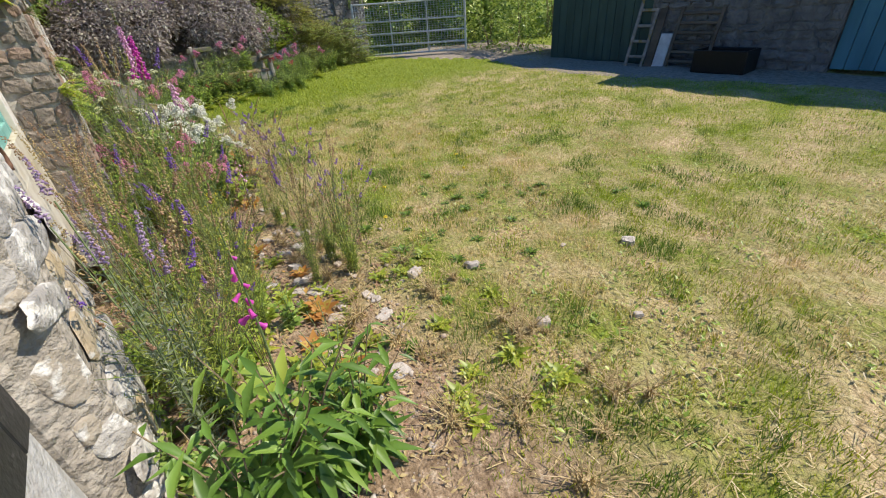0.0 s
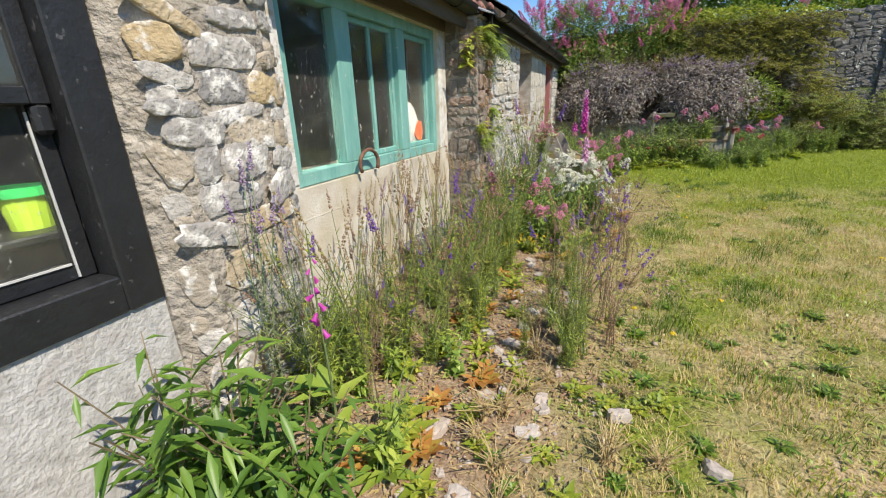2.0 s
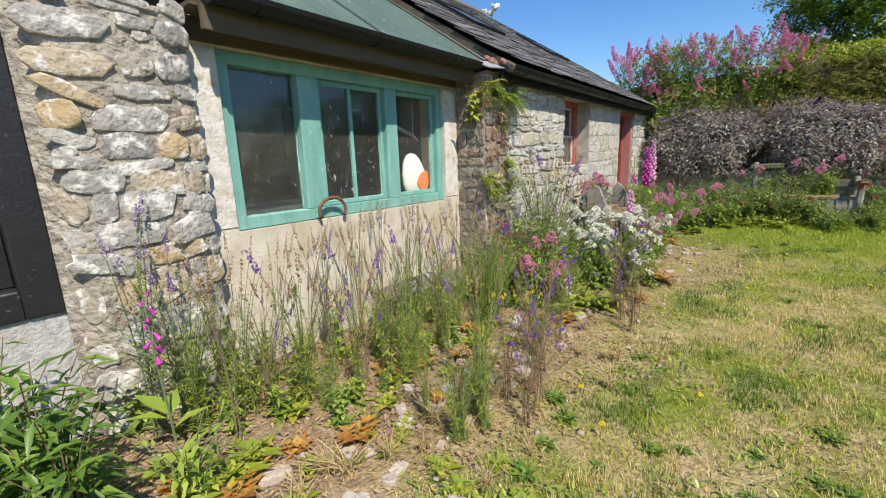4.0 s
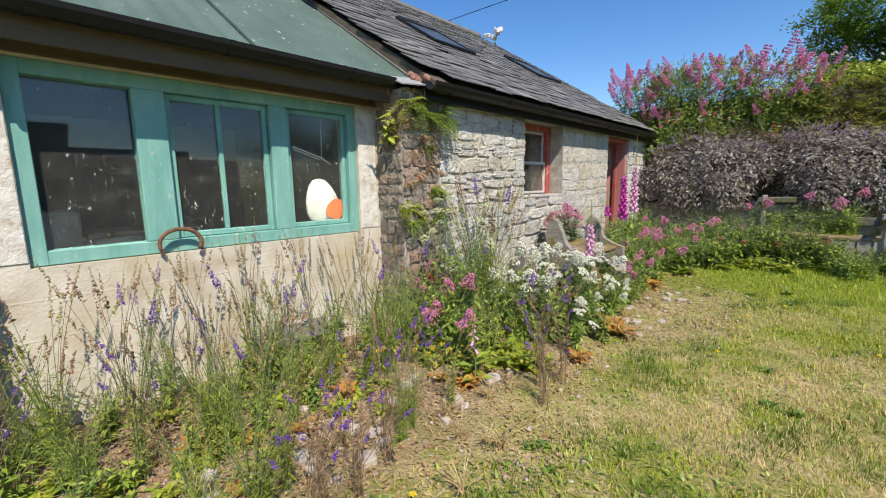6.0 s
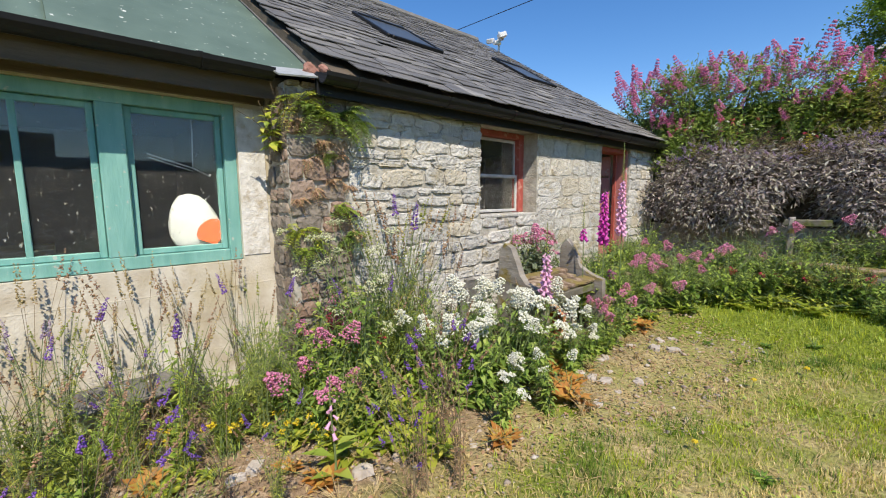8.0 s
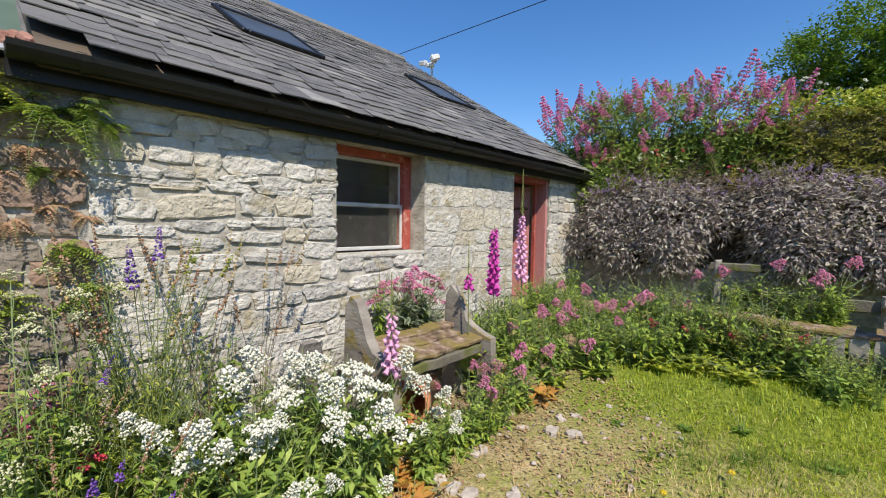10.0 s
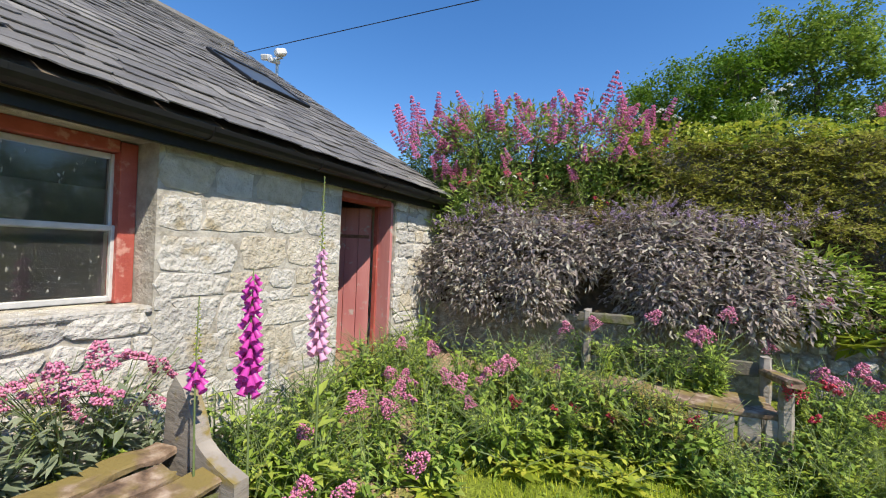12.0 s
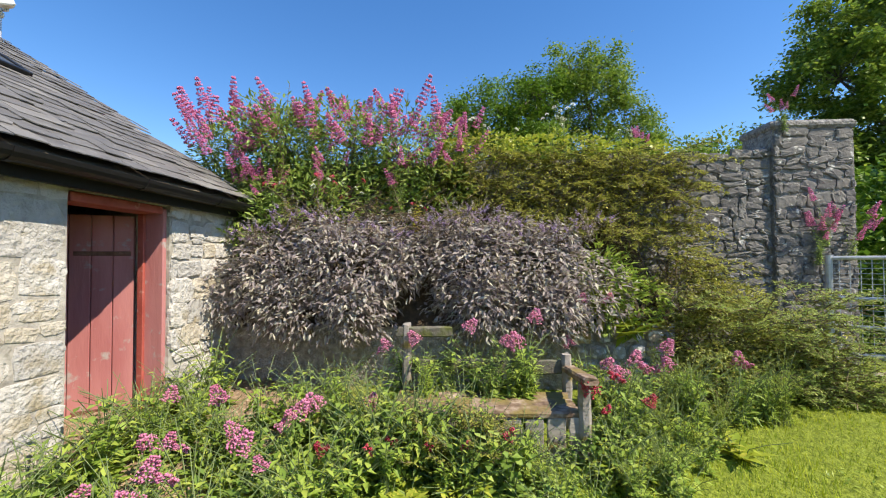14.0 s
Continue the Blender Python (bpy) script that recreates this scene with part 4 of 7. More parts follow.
def bush(name, label, category, blobs, n, leaf, material, out=0.6, droop=0.0, twigs=40, tmat=None, base=None, fill=0.55, cat_group=""):
    """A leafy mass over lumpy ellipsoids (cx, cy, cz, rx, ry, rz); leaves point outward, droop tips them down."""
    ob = thing(name, label, category, cat_group)
    vol = np.array([b[3] * b[5] + b[4] * b[5] for b in blobs])
    cnt = (n * vol / vol.sum()).astype(int)
    P, Y, T = [], [], []
    tw = MB()
    for b, k in zip(blobs, cnt):
        a, c = uni(0, 6.283, k), uni(-0.85, 1, k)
        s = np.sqrt(1 - c * c)
        d = np.stack([s * np.cos(a), s * np.sin(a), c], -1)
        lump = 1 + 0.16 * np.sin(5 * d[:, 0] + 3 * d[:, 2] + b[0] * 7) * np.cos(4 * d[:, 1] - 5 * d[:, 2]) + 0.10 * np.sin(11 * d[:, 0] + 9 * d[:, 1] + 8 * d[:, 2])
        r = lump * (1 - (1 - fill) * uni(0, 1, k) ** 2.2) + uni(0, 0.06, k)
        P.append(np.array(b[:3]) + d * np.array(b[3:]) * r[:, None])
        Y.append(np.arctan2(-d[:, 0], d[:, 1]) + RNG.normal(0, 0.8, k))
        T.append(out * c - droop + RNG.normal(0, 0.45, k))
        for i in range(int(twigs * len(blobs) ** 0 / len(blobs))):
            q = P[-1][random.randrange(k)]
            o = Vector(base) if base else Vector((b[0] + random.uniform(-0.2, 0.2) * b[3], b[1], b[2] - b[5] * 0.7))
            tw.tube(curve_pts(o, q, 0.25, 4), 0.012, 4, 0.003, cap=False)
    P, Y, T = np.concatenate(P), np.concatenate(Y), np.concatenate(T)
    k = len(P)
    part("leaves", leaves_mesh("leaves", P, Y, T, leaf[0] * uni(0.6, 1.25, k), leaf[1] * uni(0.6, 1.25, k), material, RNG.normal(0, 0.5, k), True), None, ob)
    if tw.v:
        part("twig_mass", mesh_of("twig_mass", tw.v, tw.f), tmat or STEM_BROWN, ob)["kind"] = "stuff"
    return ob


def sprays(name, label, category, roots, n_leaf=46, length=(0.5, 0.95), leaf=(0.011, 0.02), material=None, aim=(0, -1, -0.2), up=0.35, jitter=0.5):
    """Arching branches with two rows of side twigs and small leaves."""
    ob = thing(name, label, category)
    P, Y, T = [], [], []
    br = MB()
    for root in roots:
        root = Vector(root)
        L = random.uniform(*length)
        d = (Vector(aim) + Vector((random.gauss(0, jitter), random.gauss(0, jitter * 0.5), random.gauss(0, jitter * 0.35)))).normalized()
        pts = [root + d * (L * t) + Vector((0, 0, up * L * (t - 1.3 * t * t))) for t in (0, 0.25, 0.5, 0.75, 1)]
        br.tube(pts, 0.006, 3, 0.002, cap=False)
        side = d.cross(Vector((0, 0, 1))).normalized()
        for j in range(10):
            t = 0.1 + 0.88 * j / 10
            k = min(3, int(t * 4))
            p = pts[k].lerp(pts[k + 1], t * 4 - k)
            s = 1 if j % 2 else -1
            tl = L * 0.3 * (1.1 - t)
            tip = p + (side * s + d * 0.8).normalized() * tl + Vector((0, 0, random.gauss(0, 0.02)))
            br.tube([p, tip], 0.003, 3, 0.001, cap=False)
            m = max(2, n_leaf // 10)
            for i in range(m):
                q = p.lerp(tip, (i + 1) / m)
                P.append(q)
                Y.append(math.atan2(-(tip - p).x, (tip - p).y) + (0.9 if i % 2 else -0.9) + random.gauss(0, 0.3))
                T.append(random.gauss(0.15, 0.4))
    k = len(P)
    part("leaves", leaves_mesh("leaves", P, np.array(Y), np.array(T), leaf[0] * uni(0.7, 1.3, k), leaf[1] * uni(0.7, 1.3, k), material or L_COTO, None, True), None, ob)
    part("branch_mass", mesh_of("branch_mass", br.v, br.f), STEM_BROWN, ob)["kind"] = "stuff"
    return ob


def bell_mesh(material, s=1.0):
    """One foxglove bell, hanging along -z with a flared lip."""
    v, f = [], []
    prof = [(0.0, 0.0), (0.006, -0.004), (0.0085, -0.018), (0.010, -0.032), (0.0145, -0.040)]
    n = 7
    for r, z in prof:
        v += [(r * s * math.cos(6.283 * i / n), r * s * math.sin(6.283 * i / n), z * s) for i in range(n)]
    for k in range(len(prof) - 1):
        f += [(k * n + i, k * n + (i + 1) % n, (k + 1) * n + (i + 1) % n, (k + 1) * n + i) for i in range(n)]
    me = mesh_of("bell", v, f, True)
    me.materials.append(material)
    return me


def foxglove(x, y, top, z0, z1, material, label, yaw=0.0, bells=26, z=None, size=1.0, leaves=12):
    """A foxglove: stem to top, bells between z0 and z1, buds above, a leaf rosette below."""
    g = float(gz(x, y)) if z is None else z
    ob = thing("foxglove", label, "flower", "foxgloves", at=(x, y, g))
    H = top - g
    pts = [Vector((0.012 * math.sin(3 * t), 0.01 * math.sin(5 * t + 1), H * t)) for t in np.linspace(0, 1, 7)]
    part("stem", mesh_of("stem", *(lambda m: (m.v, m.f))(MB().tube(pts, 0.007, 6, 0.002))), STEM, ob)
    me = bell_mesh(material)
    for i in range(bells):
        t = (i + 0.5) / bells
        zz = z0 - g + (z1 - z0) * t
        a = yaw + i * 2.4
        s = size * (1.15 - 0.55 * t) * random.uniform(0.85, 1.1)
        piece("bell", me, ob, Matrix.Translation((0.006 * math.cos(a), 0.006 * math.sin(a), zz)) @ Matrix.Rotation(a, 4, "Z") @ Matrix.Rotation(radians(-42 + random.uniform(-12, 12)), 4, "Y") @ Matrix.Diagonal((s, s, s, 1)))
    if top - z1 > 0.03:
        k = int((top - z1) / 0.008)
        u = np.linspace(0, 1, k)
        a = np.arange(k) * 2.4
        rr = 0.014 * (1 - 0.8 * u)
        part("buds", dots_mesh("buds", np.stack([rr * np.cos(a), rr * np.sin(a), z1 - g + u * (top - z1)], -1), 0.0085 * (1 - 0.6 * u), L_YELLOW), None, ob, "pale green flower buds")
    k = leaves
    part("leaves", leaves_mesh("leaves", np.stack([np.zeros(k), np.zeros(k), uni(0.0, H * 0.35, k)], -1), np.arange(k) * 2.4, uni(-0.1, 0.6, k), uni(0.05, 0.08, k), uni(0.13, 0.22, k), L_GREEN), None, ob)
    return ob


def tree(name, label, x, y, h, crown, n, material, leaf=0.10, trunk=0.16):
    """A tapered trunk with limbs and a crown of leaf clumps; crown: (cx, cy, cz, rx, ry, rz) lumps about the trunk's foot."""
    g = float(gz(np.clip(x, -6, 14), np.clip(y, -6, 16))) - 0.05
    ob = thing(name, label, "tree", at=(x, y, g))
    tips = []
    tr = MB().tube([(0, 0, 0), (0.05, 0.02, h * 0.25), (-0.04, 0.05, h * 0.5), (0.05, 0, h * 0.8)], trunk, 8, trunk * 0.3)
    part("trunk", tr, BARK, ob, smooth=True)
    P = []
    for c in crown:
        o = Vector((0, 0, max(h * 0.2, c[2] - c[5] * 1.6)))
        part("limb", MB().tube(curve_pts(o, c[:3], 0.2, 5), trunk * 0.4, 6, trunk * 0.1), BARK, ob, smooth=True)
        k = max(8, int(44 * c[3] * c[5]))
        for i in range(k):
            d = Vector((random.gauss(0, 1), random.gauss(0, 1), random.gauss(0, 1))).normalized()
            r = random.uniform(0.45, 1.08)
            P.append((c[0] + d.x * c[3] * r, c[1] + d.y * c[4] * r, c[2] + d.z * c[5] * r))
    P = np.array(P)
    per = max(8, n // len(P))
    tw = MB()
    for p in P[::3]:
        c = min(crown, key=lambda q: (q[0] - p[0]) ** 2 + (q[1] - p[1]) ** 2 + (q[2] - p[2]) ** 2)
        tw.tube([c[:3], tuple(p)], trunk * 0.1, 4, trunk * 0.03, cap=False)
    part("twig_mass", mesh_of("twig_mass", tw.v, tw.f), BARK, ob)["kind"] = "stuff"
    Q = np.repeat(P, per, 0) + RNG.normal(0, 0.15, (len(P) * per, 3)) * np.array([1, 1, 0.75])
    k = len(Q)
    part("leaves", leaves_mesh("leaves", Q, uni(0, 6.3, k), uni(-0.9, 0.5, k), leaf * 0.6 * uni(0.6, 1.2, k), leaf * uni(0.6, 1.2, k), material, uni(-0.7, 0.7, k), True), None, ob)
    return ob

# ---- trees and the planting on the bank ----
tree("tree", "light green leafy tree behind the garden wall", 6.0, 19.0, 7.2, [(0, 0, 6.0, 1.5, 1.4, 1.2), (-1.6, 0.2, 5.0, 1.1, 1.1, 0.9), (1.2, 0, 5.0, 1.2, 1.2, 1.1), (0.1, 0.3, 4.2, 1.9, 1.5, 1.0), (-0.6, -0.2, 6.9, 0.9, 0.9, 0.7), (0.5, 0, 7.2, 0.7, 0.7, 0.5), (2.2, 0, 4.3, 1.2, 1.1, 0.9), (3.1, 0.2, 3.9, 1.0, 1.0, 0.8)], 52000, L_TREE)
tree("tree", "dense dark green tree behind the garden wall", 3.3, 18.5, 6.6, [(0, 0, 5.6, 1.4, 1.3, 1.1), (1.0, 0, 6.1, 1.0, 1.0, 0.9), (-0.9, 0, 5.0, 1.0, 1.0, 0.9), (0.6, 0, 4.2, 1.8, 1.3, 1.2), (-0.3, 0, 3.4, 1.5, 1.2, 1.0)], 38000, L_TREE_D)
tree("tree", "tall bright green tree beyond the gate", 13.3, 17.5, 8.5, [(0, 0, 7.4, 2.2, 2.0, 1.5), (-1.4, 0, 5.9, 1.6, 1.6, 1.2), (1.4, 0, 6.0, 1.8, 1.6, 1.3), (-0.3, -0.3, 4.4, 2.2, 1.8, 1.2), (0.3, 0, 8.6, 1.5, 1.4, 1.0), (-0.6, 0, 2.8, 2.3, 1.7, 1.2), (-2.0, 0, 3.6, 1.3, 1.3, 1.3), (0.6, -0.5, 1.6, 2.3, 1.6, 1.2)], 110000, L_TREE, 0.13)
bush("hedge", "bright green hedge behind the garden wall", "hedge", [(8.6, 17.0, 3.2, 1.6, 1.0, 1.4), (10.3, 17.5, 3.4, 1.5, 1.0, 1.5), (6.8, 17.0, 2.8, 1.4, 1.0, 1.2), (4.6, 16.0, 2.3, 1.6, 1.0, 1.1)], 14000, (0.07, 0.12), L_TREE, fill=0.7, twigs=20)
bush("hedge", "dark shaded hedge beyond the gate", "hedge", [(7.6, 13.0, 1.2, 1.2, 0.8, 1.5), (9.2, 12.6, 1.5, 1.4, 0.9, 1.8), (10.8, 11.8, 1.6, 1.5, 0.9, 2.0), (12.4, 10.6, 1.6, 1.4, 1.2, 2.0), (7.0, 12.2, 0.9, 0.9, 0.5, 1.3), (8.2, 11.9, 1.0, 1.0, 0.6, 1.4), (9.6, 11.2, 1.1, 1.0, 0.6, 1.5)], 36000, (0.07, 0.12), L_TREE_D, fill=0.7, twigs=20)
bush("shrub", "bright leafy laurel shrub beside the boarded shed", "shrub", [(9.6, 8.3, 1.1, 0.8, 0.9, 1.1), (9.9, 7.6, 1.5, 0.7, 0.7, 1.2), (9.5, 9.3, 1.0, 0.7, 0.8, 0.9)], 3600, (0.05, 0.12), L_GREEN, fill=0.7, twigs=20)

bush("sage_bush", "purple-grey sage bush overhanging a low wall", "shrub", [(0.5, 10.22, 1.42, 0.55, 0.42, 0.38), (1.2, 10.15, 1.50, 0.5, 0.45, 0.44), (0.1, 10.25, 1.22, 0.42, 0.36, 0.34), (0.95, 10.1, 1.10, 0.68, 0.36, 0.34), (1.35, 10.4, 1.82, 0.3, 0.25, 0.22), (0.75, 10.35, 1.78, 0.26, 0.25, 0.18), (0.3, 10.3, 1.66, 0.22, 0.2, 0.2), (1.65, 10.2, 1.55, 0.25, 0.3, 0.32), (1.0, 10.1, 1.78, 0.2, 0.2, 0.2), (0.6, 9.95, 1.2, 0.25, 0.2, 0.3), (1.3, 9.9, 1.15, 0.25, 0.2, 0.3)], 12000, (0.026, 0.075), L_SAGE, out=0.5, droop=0.35, twigs=60, fill=0.45)
bush("sage_bush", "purple-grey sage bush overhanging a low wall", "shrub", [(2.4, 10.2, 1.46, 0.48, 0.42, 0.42), (2.95, 10.2, 1.42, 0.5, 0.42, 0.40), (3.4, 10.25, 1.25, 0.38, 0.36, 0.34), (2.7, 10.12, 1.12, 0.68, 0.36, 0.32), (2.2, 10.4, 1.8, 0.3, 0.25, 0.24), (2.7, 10.35, 1.82, 0.26, 0.25, 0.2), (3.15, 10.25, 1.75, 0.22, 0.2, 0.18), (1.95, 10.3, 1.62, 0.25, 0.28, 0.22), (2.45, 9.92, 1.18, 0.25, 0.2, 0.3), (3.05, 9.95, 1.15, 0.28, 0.2, 0.28)], 12000, (0.026, 0.075), L_SAGE, out=0.5, droop=0.35, twigs=60, fill=0.45)
shoots = [lambda: herb("sage_shoots", "upright sage shoots with small violet flowers", "flower", 8, 0.24, 0.16, (0.016, 0.05), 9, L_SAGE, STEM_BROWN, [head_spike(F_LILAC, 0.08, 0.010, 26), head_spike(L_SAGE, 0.09, 0.010, 26)], 0.9, group="sage shoots", joined=True)] * 1
sow(shoots, [(x, 10.25 + random.uniform(-0.15, 0.15), 1.55 + 0.22 * math.sin(x * 2.1) ** 2 + random.uniform(0, 0.12)) for x in [0.12 + 0.055 * k for k in range(62)]], (0.8, 1.2), 0.2)
bush("cotoneaster", "dense olive green cotoneaster mound hugging the wall", "shrub", [(2.6, 10.85, 2.35, 0.6, 0.3, 0.4), (3.3, 10.85, 2.3, 0.7, 0.32, 0.5), (3.95, 10.85, 2.2, 0.55, 0.3, 0.5), (4.45, 10.8, 1.6, 0.5, 0.33, 0.42), (3.6, 10.75, 1.85, 0.6, 0.25, 0.3), (4.5, 10.5, 1.15, 0.4, 0.33, 0.35), (4.95, 10.6, 0.9, 0.5, 0.35, 0.38), (3.0, 10.6, 1.9, 0.45, 0.28, 0.25)], 15000, (0.017, 0.034), L_COTO, fill=0.5, twigs=120, out=0.4)
roots = []
for i in range(420):
    x = random.uniform(1.9, 4.75)
    t = random.random()
    top = 2.85 - 0.1 * max(0, x - 4.6)
    z = 1.25 + (top - 1.25) * t - 0.4 * max(0, x - 4.3) * (1 - t)
    y = 10.45 + 0.6 * smooth01((z - 1.2) / 1.5)
    if (x < 2.6 and z < 2.1) or (3.1 < x < 4.15 and z < 1.75):
        continue
    roots.append((x, float(y), z))
sprays("cotoneaster", "olive green cotoneaster with arching sprays trailing over the wall", "shrub", roots, 90, (0.3, 0.65), (0.018, 0.036), L_COTO, (0.15, -0.8, -0.15), 0.3)
roots = [(random.uniform(4.2, 5.7), random.uniform(9.95, 10.5), random.uniform(0.35, 1.2)) for i in range(190)]
roots += [(random.uniform(4.8, 5.8), random.uniform(9.95, 10.4), random.uniform(0.2, 0.6)) for i in range(80)]
sprays("juniper", "feathery green juniper spreading in front of the gate pier", "shrub", roots, 110, (0.3, 0.5), (0.010, 0.030), L_JUNIPER, (0.35, -0.5, 0.15), 0.35)
bush("cotoneaster", "low olive green cotoneaster spilling down towards the gate", "shrub", [(4.6, 10.25, 0.75, 0.5, 0.3, 0.4), (5.1, 10.3, 0.6, 0.45, 0.32, 0.36), (5.5, 10.3, 0.4, 0.35, 0.3, 0.28), (4.9, 10.6, 1.1, 0.4, 0.25, 0.25), (4.4, 10.0, 0.5, 0.4, 0.28, 0.3), (5.3, 10.25, 0.75, 0.4, 0.25, 0.3)], 17000, (0.018, 0.042), L_COTO, fill=0.5, twigs=80, out=0.4)
bush("weeds", "bright green weeds on top of the low stone wall", "plant", [(3.6, 10.3, 1.32, 0.28, 0.2, 0.36), (3.9, 10.3, 1.18, 0.25, 0.2, 0.24), (3.42, 10.28, 1.15, 0.18, 0.15, 0.2)], 1700, (0.026, 0.09), L_GREEN, fill=0.6, twigs=30, out=0.5)
bush("ivy", "pale variegated ivy along the top of the garden wall", "ivy", [(2.5, 10.98, 2.8, 0.6, 0.32, 0.17), (3.3, 11.0, 2.82, 0.55, 0.3, 0.17), (4.1, 11.1, 2.78, 0.5, 0.3, 0.12)], 2600, (0.04, 0.055), L_YELLOW, fill=0.75, twigs=10)
bush("shrub", "leafy green tangle growing under the tall valerian", "shrub", [(0.2, 10.85, 2.85, 0.6, 0.35, 0.6), (0.9, 10.9, 2.85, 0.6, 0.35, 0.55), (-0.4, 10.95, 2.75, 0.5, 0.3, 0.55), (1.6, 10.9, 2.75, 0.6, 0.35, 0.5), (0.6, 10.6, 2.15, 0.8, 0.35, 0.4), (0.0, 10.5, 1.9, 0.35, 0.3, 0.35), (0.25, 10.95, 3.0, 0.45, 0.25, 0.35), (2.0, 10.85, 2.35, 0.4, 0.3, 0.4)], 10500, (0.028, 0.085), L_MID, fill=0.35, twigs=80)
bush("shrub", "dark twiggy growth behind the valerian", "shrub", [(0.6, 11.0, 2.35, 1.2, 0.25, 0.5), (1.9, 10.75, 2.15, 0.45, 0.25, 0.28)], 2500, (0.02, 0.06), L_DARK, fill=0.4, twigs=60)


def valerian_tall():
    heads = [head_plume(F_ROSE, 0.075, 0.30, 320, (0.007, 0.011)), head_plume(F_ROSE, 0.05, 0.2, 200), head_plume(F_ROSE, 0.065, 0.34, 320, (0.007, 0.011))]
    return herb("valerian", "tall pink valerian with long plume-like flower heads", "flower", 9, 0.88, 0.28, (0.032, 0.11), 24, L_MID, STEM, heads, 0.72, sr=0.004, group="tall valerian", hvar=0.55)


def valerian(fm, lab, grp, lm=None, h=0.5, n=9, share=0.3):
    def make():
        heads = [head_cluster(fm, random.uniform(0.042, 0.06), 130, (0.005, 0.0085)) for i in range(3)] + [head_plume(fm, 0.055, 0.11, 170, (0.005, 0.0085)) for i in range(2)]
        return herb("valerian", lab, "flower", n, h, 0.2, (0.036, 0.105), 12, lm or L_MID, STEM, heads, share, group=grp)
    return make


sow([valerian_tall, valerian_tall, valerian_tall], [(-0.55, 10.95, 2.2), (-0.25, 10.85, 2.3, 1.1), (0.1, 10.95, 2.3), (0.4, 10.85, 2.4), (0.75, 10.95, 2.35), (1.05, 10.9, 2.4, 1.05), (1.35, 10.95, 2.3), (1.6, 10.85, 2.3), (1.85, 10.95, 2.3), (2.05, 10.9, 2.25, 0.95), (1.5, 10.7, 2.1, 0.9),
    (-0.75, 11.0, 2.3), (0.25, 10.75, 2.2), (1.2, 10.75, 2.2), (0.6, 10.75, 2.3), (1.75, 10.75, 2.2, 0.95), (-0.4, 10.75, 2.2, 0.95), (0.2, 10.55, 1.95, 0.6), (0.9, 10.6, 2.1, 0.6), (1.6, 10.55, 2.0, 0.55), (-0.1, 10.6, 2.0, 0.7), (2.25, 10.95, 2.3, 0.8), (6.15, 10.95, 1.7, 0.55), (6.05, 10.92, 1.5, 0.5), (6.35, 10.9, 1.55, 0.5), (5.75, 10.95, 2.95, 0.4), (4.3, 11.1, 2.65, 0.4)], (0.85, 1.1))
roses = [herb("rose_bush", "small rose with crimson and cream blooms among yellow leaves", "flower", 6, 0.4, 0.25, (0.035, 0.05), 12, L_YELLOW, STEM_BROWN, [head_dome(F_RED, 0.03, 40, 1), head_dome(F_WHITE, 0.025, 30, 1)], 0.9)]
sow(roses, [(0.75, 10.5, 1.95), (0.95, 10.45, 2.0), (0.5, 10.5, 1.95), (1.15, 10.5, 1.95, 0.8), (1.75, 10.45, 1.8, 0.7)])

elder = herb("elder_shrub", "bright green shrub with feathered leaves among the valerian", "shrub", 11, 1.3, 0.34, (0.03, 0.10), 26, L_GREEN, STEM_BROWN, (), 0, 0.25, 1.0, 0.25, sr=0.005, hvar=0.4)
elder.matrix_basis = Matrix.Translation((0.3, 10.65, 2.15))
sow([lambda: herb("yellow_shrub", "small shrub with bright yellow leaves above the sage", "shrub", 6, 0.42, 0.13, (0.04, 0.07), 12, L_LEMON, STEM_BROWN, (), 0, group="yellow shrubs")], [(1.8, 10.3, 1.85), (0.85, 10.35, 1.9, 0.8), (0.5, 10.4, 1.9, 0.7)])
sprays("dry_twigs", "pale heap of dry twigs lying on top of the sage", "twigs", [(random.uniform(0.7, 1.9), random.uniform(10.2, 10.5), random.uniform(1.85, 2.05)) for i in range(60)], 10, (0.25, 0.5), (0.004, 0.02), L_STRAW, (0.5, -0.3, 0.1), 0.2, 0.9)
sprays("cotoneaster", "small olive green cotoneaster growing in front of the old bench", "shrub", [(random.uniform(2.05, 2.42), random.uniform(8.72, 8.92), random.uniform(0.25, 0.5)) for i in range(30)], 80, (0.2, 0.42), (0.014, 0.026), L_COTO, (0.0, -0.35, 0.9), 0.3, 0.7)

moss = thing("moss_cushion", "orange-green moss cushion on top of the low stone wall", "moss")
k = 1500
part("moss", dots_mesh("moss", np.stack([uni(3.15, 4.2, k), uni(10.24, 10.42, k), 0.93 + uni(0, 0.05, k)], -1), uni(0.008, 0.016, k), L_MOSS), None, moss)

PINK_L = "pink valerian with fleshy green leaves"
v_pink = [valerian(F_PINK, PINK_L, "pink valerian"), valerian(F_PINK, PINK_L, "pink valerian", None, 0.45, 7)]
v_bench = [valerian(F_PINK, "pink valerian with narrow grey-green leaves behind the bench", "bench valerian", L_SILVER, 0.42, 20, 0.13)]
sow(v_bench, [(0.2, 6.45, 0.45, 1.15), (0.24, 6.62, 0.47, 1.2), (0.2, 6.8, 0.45, 1.1), (0.16, 6.95, 0.4, 1.0)])
v_red = [valerian(F_RED, "crimson red valerian with green leaves", "red valerian", None, 0.45, 7)]
v_white = [valerian(F_WHITE, "white valerian with dense rounded flower heads", "white valerian", L_MID, 0.55, 13, 0.45), valerian(F_WHITE, "white valerian with dense rounded flower heads", "white valerian", L_MID, 0.5, 14, 0.4)]
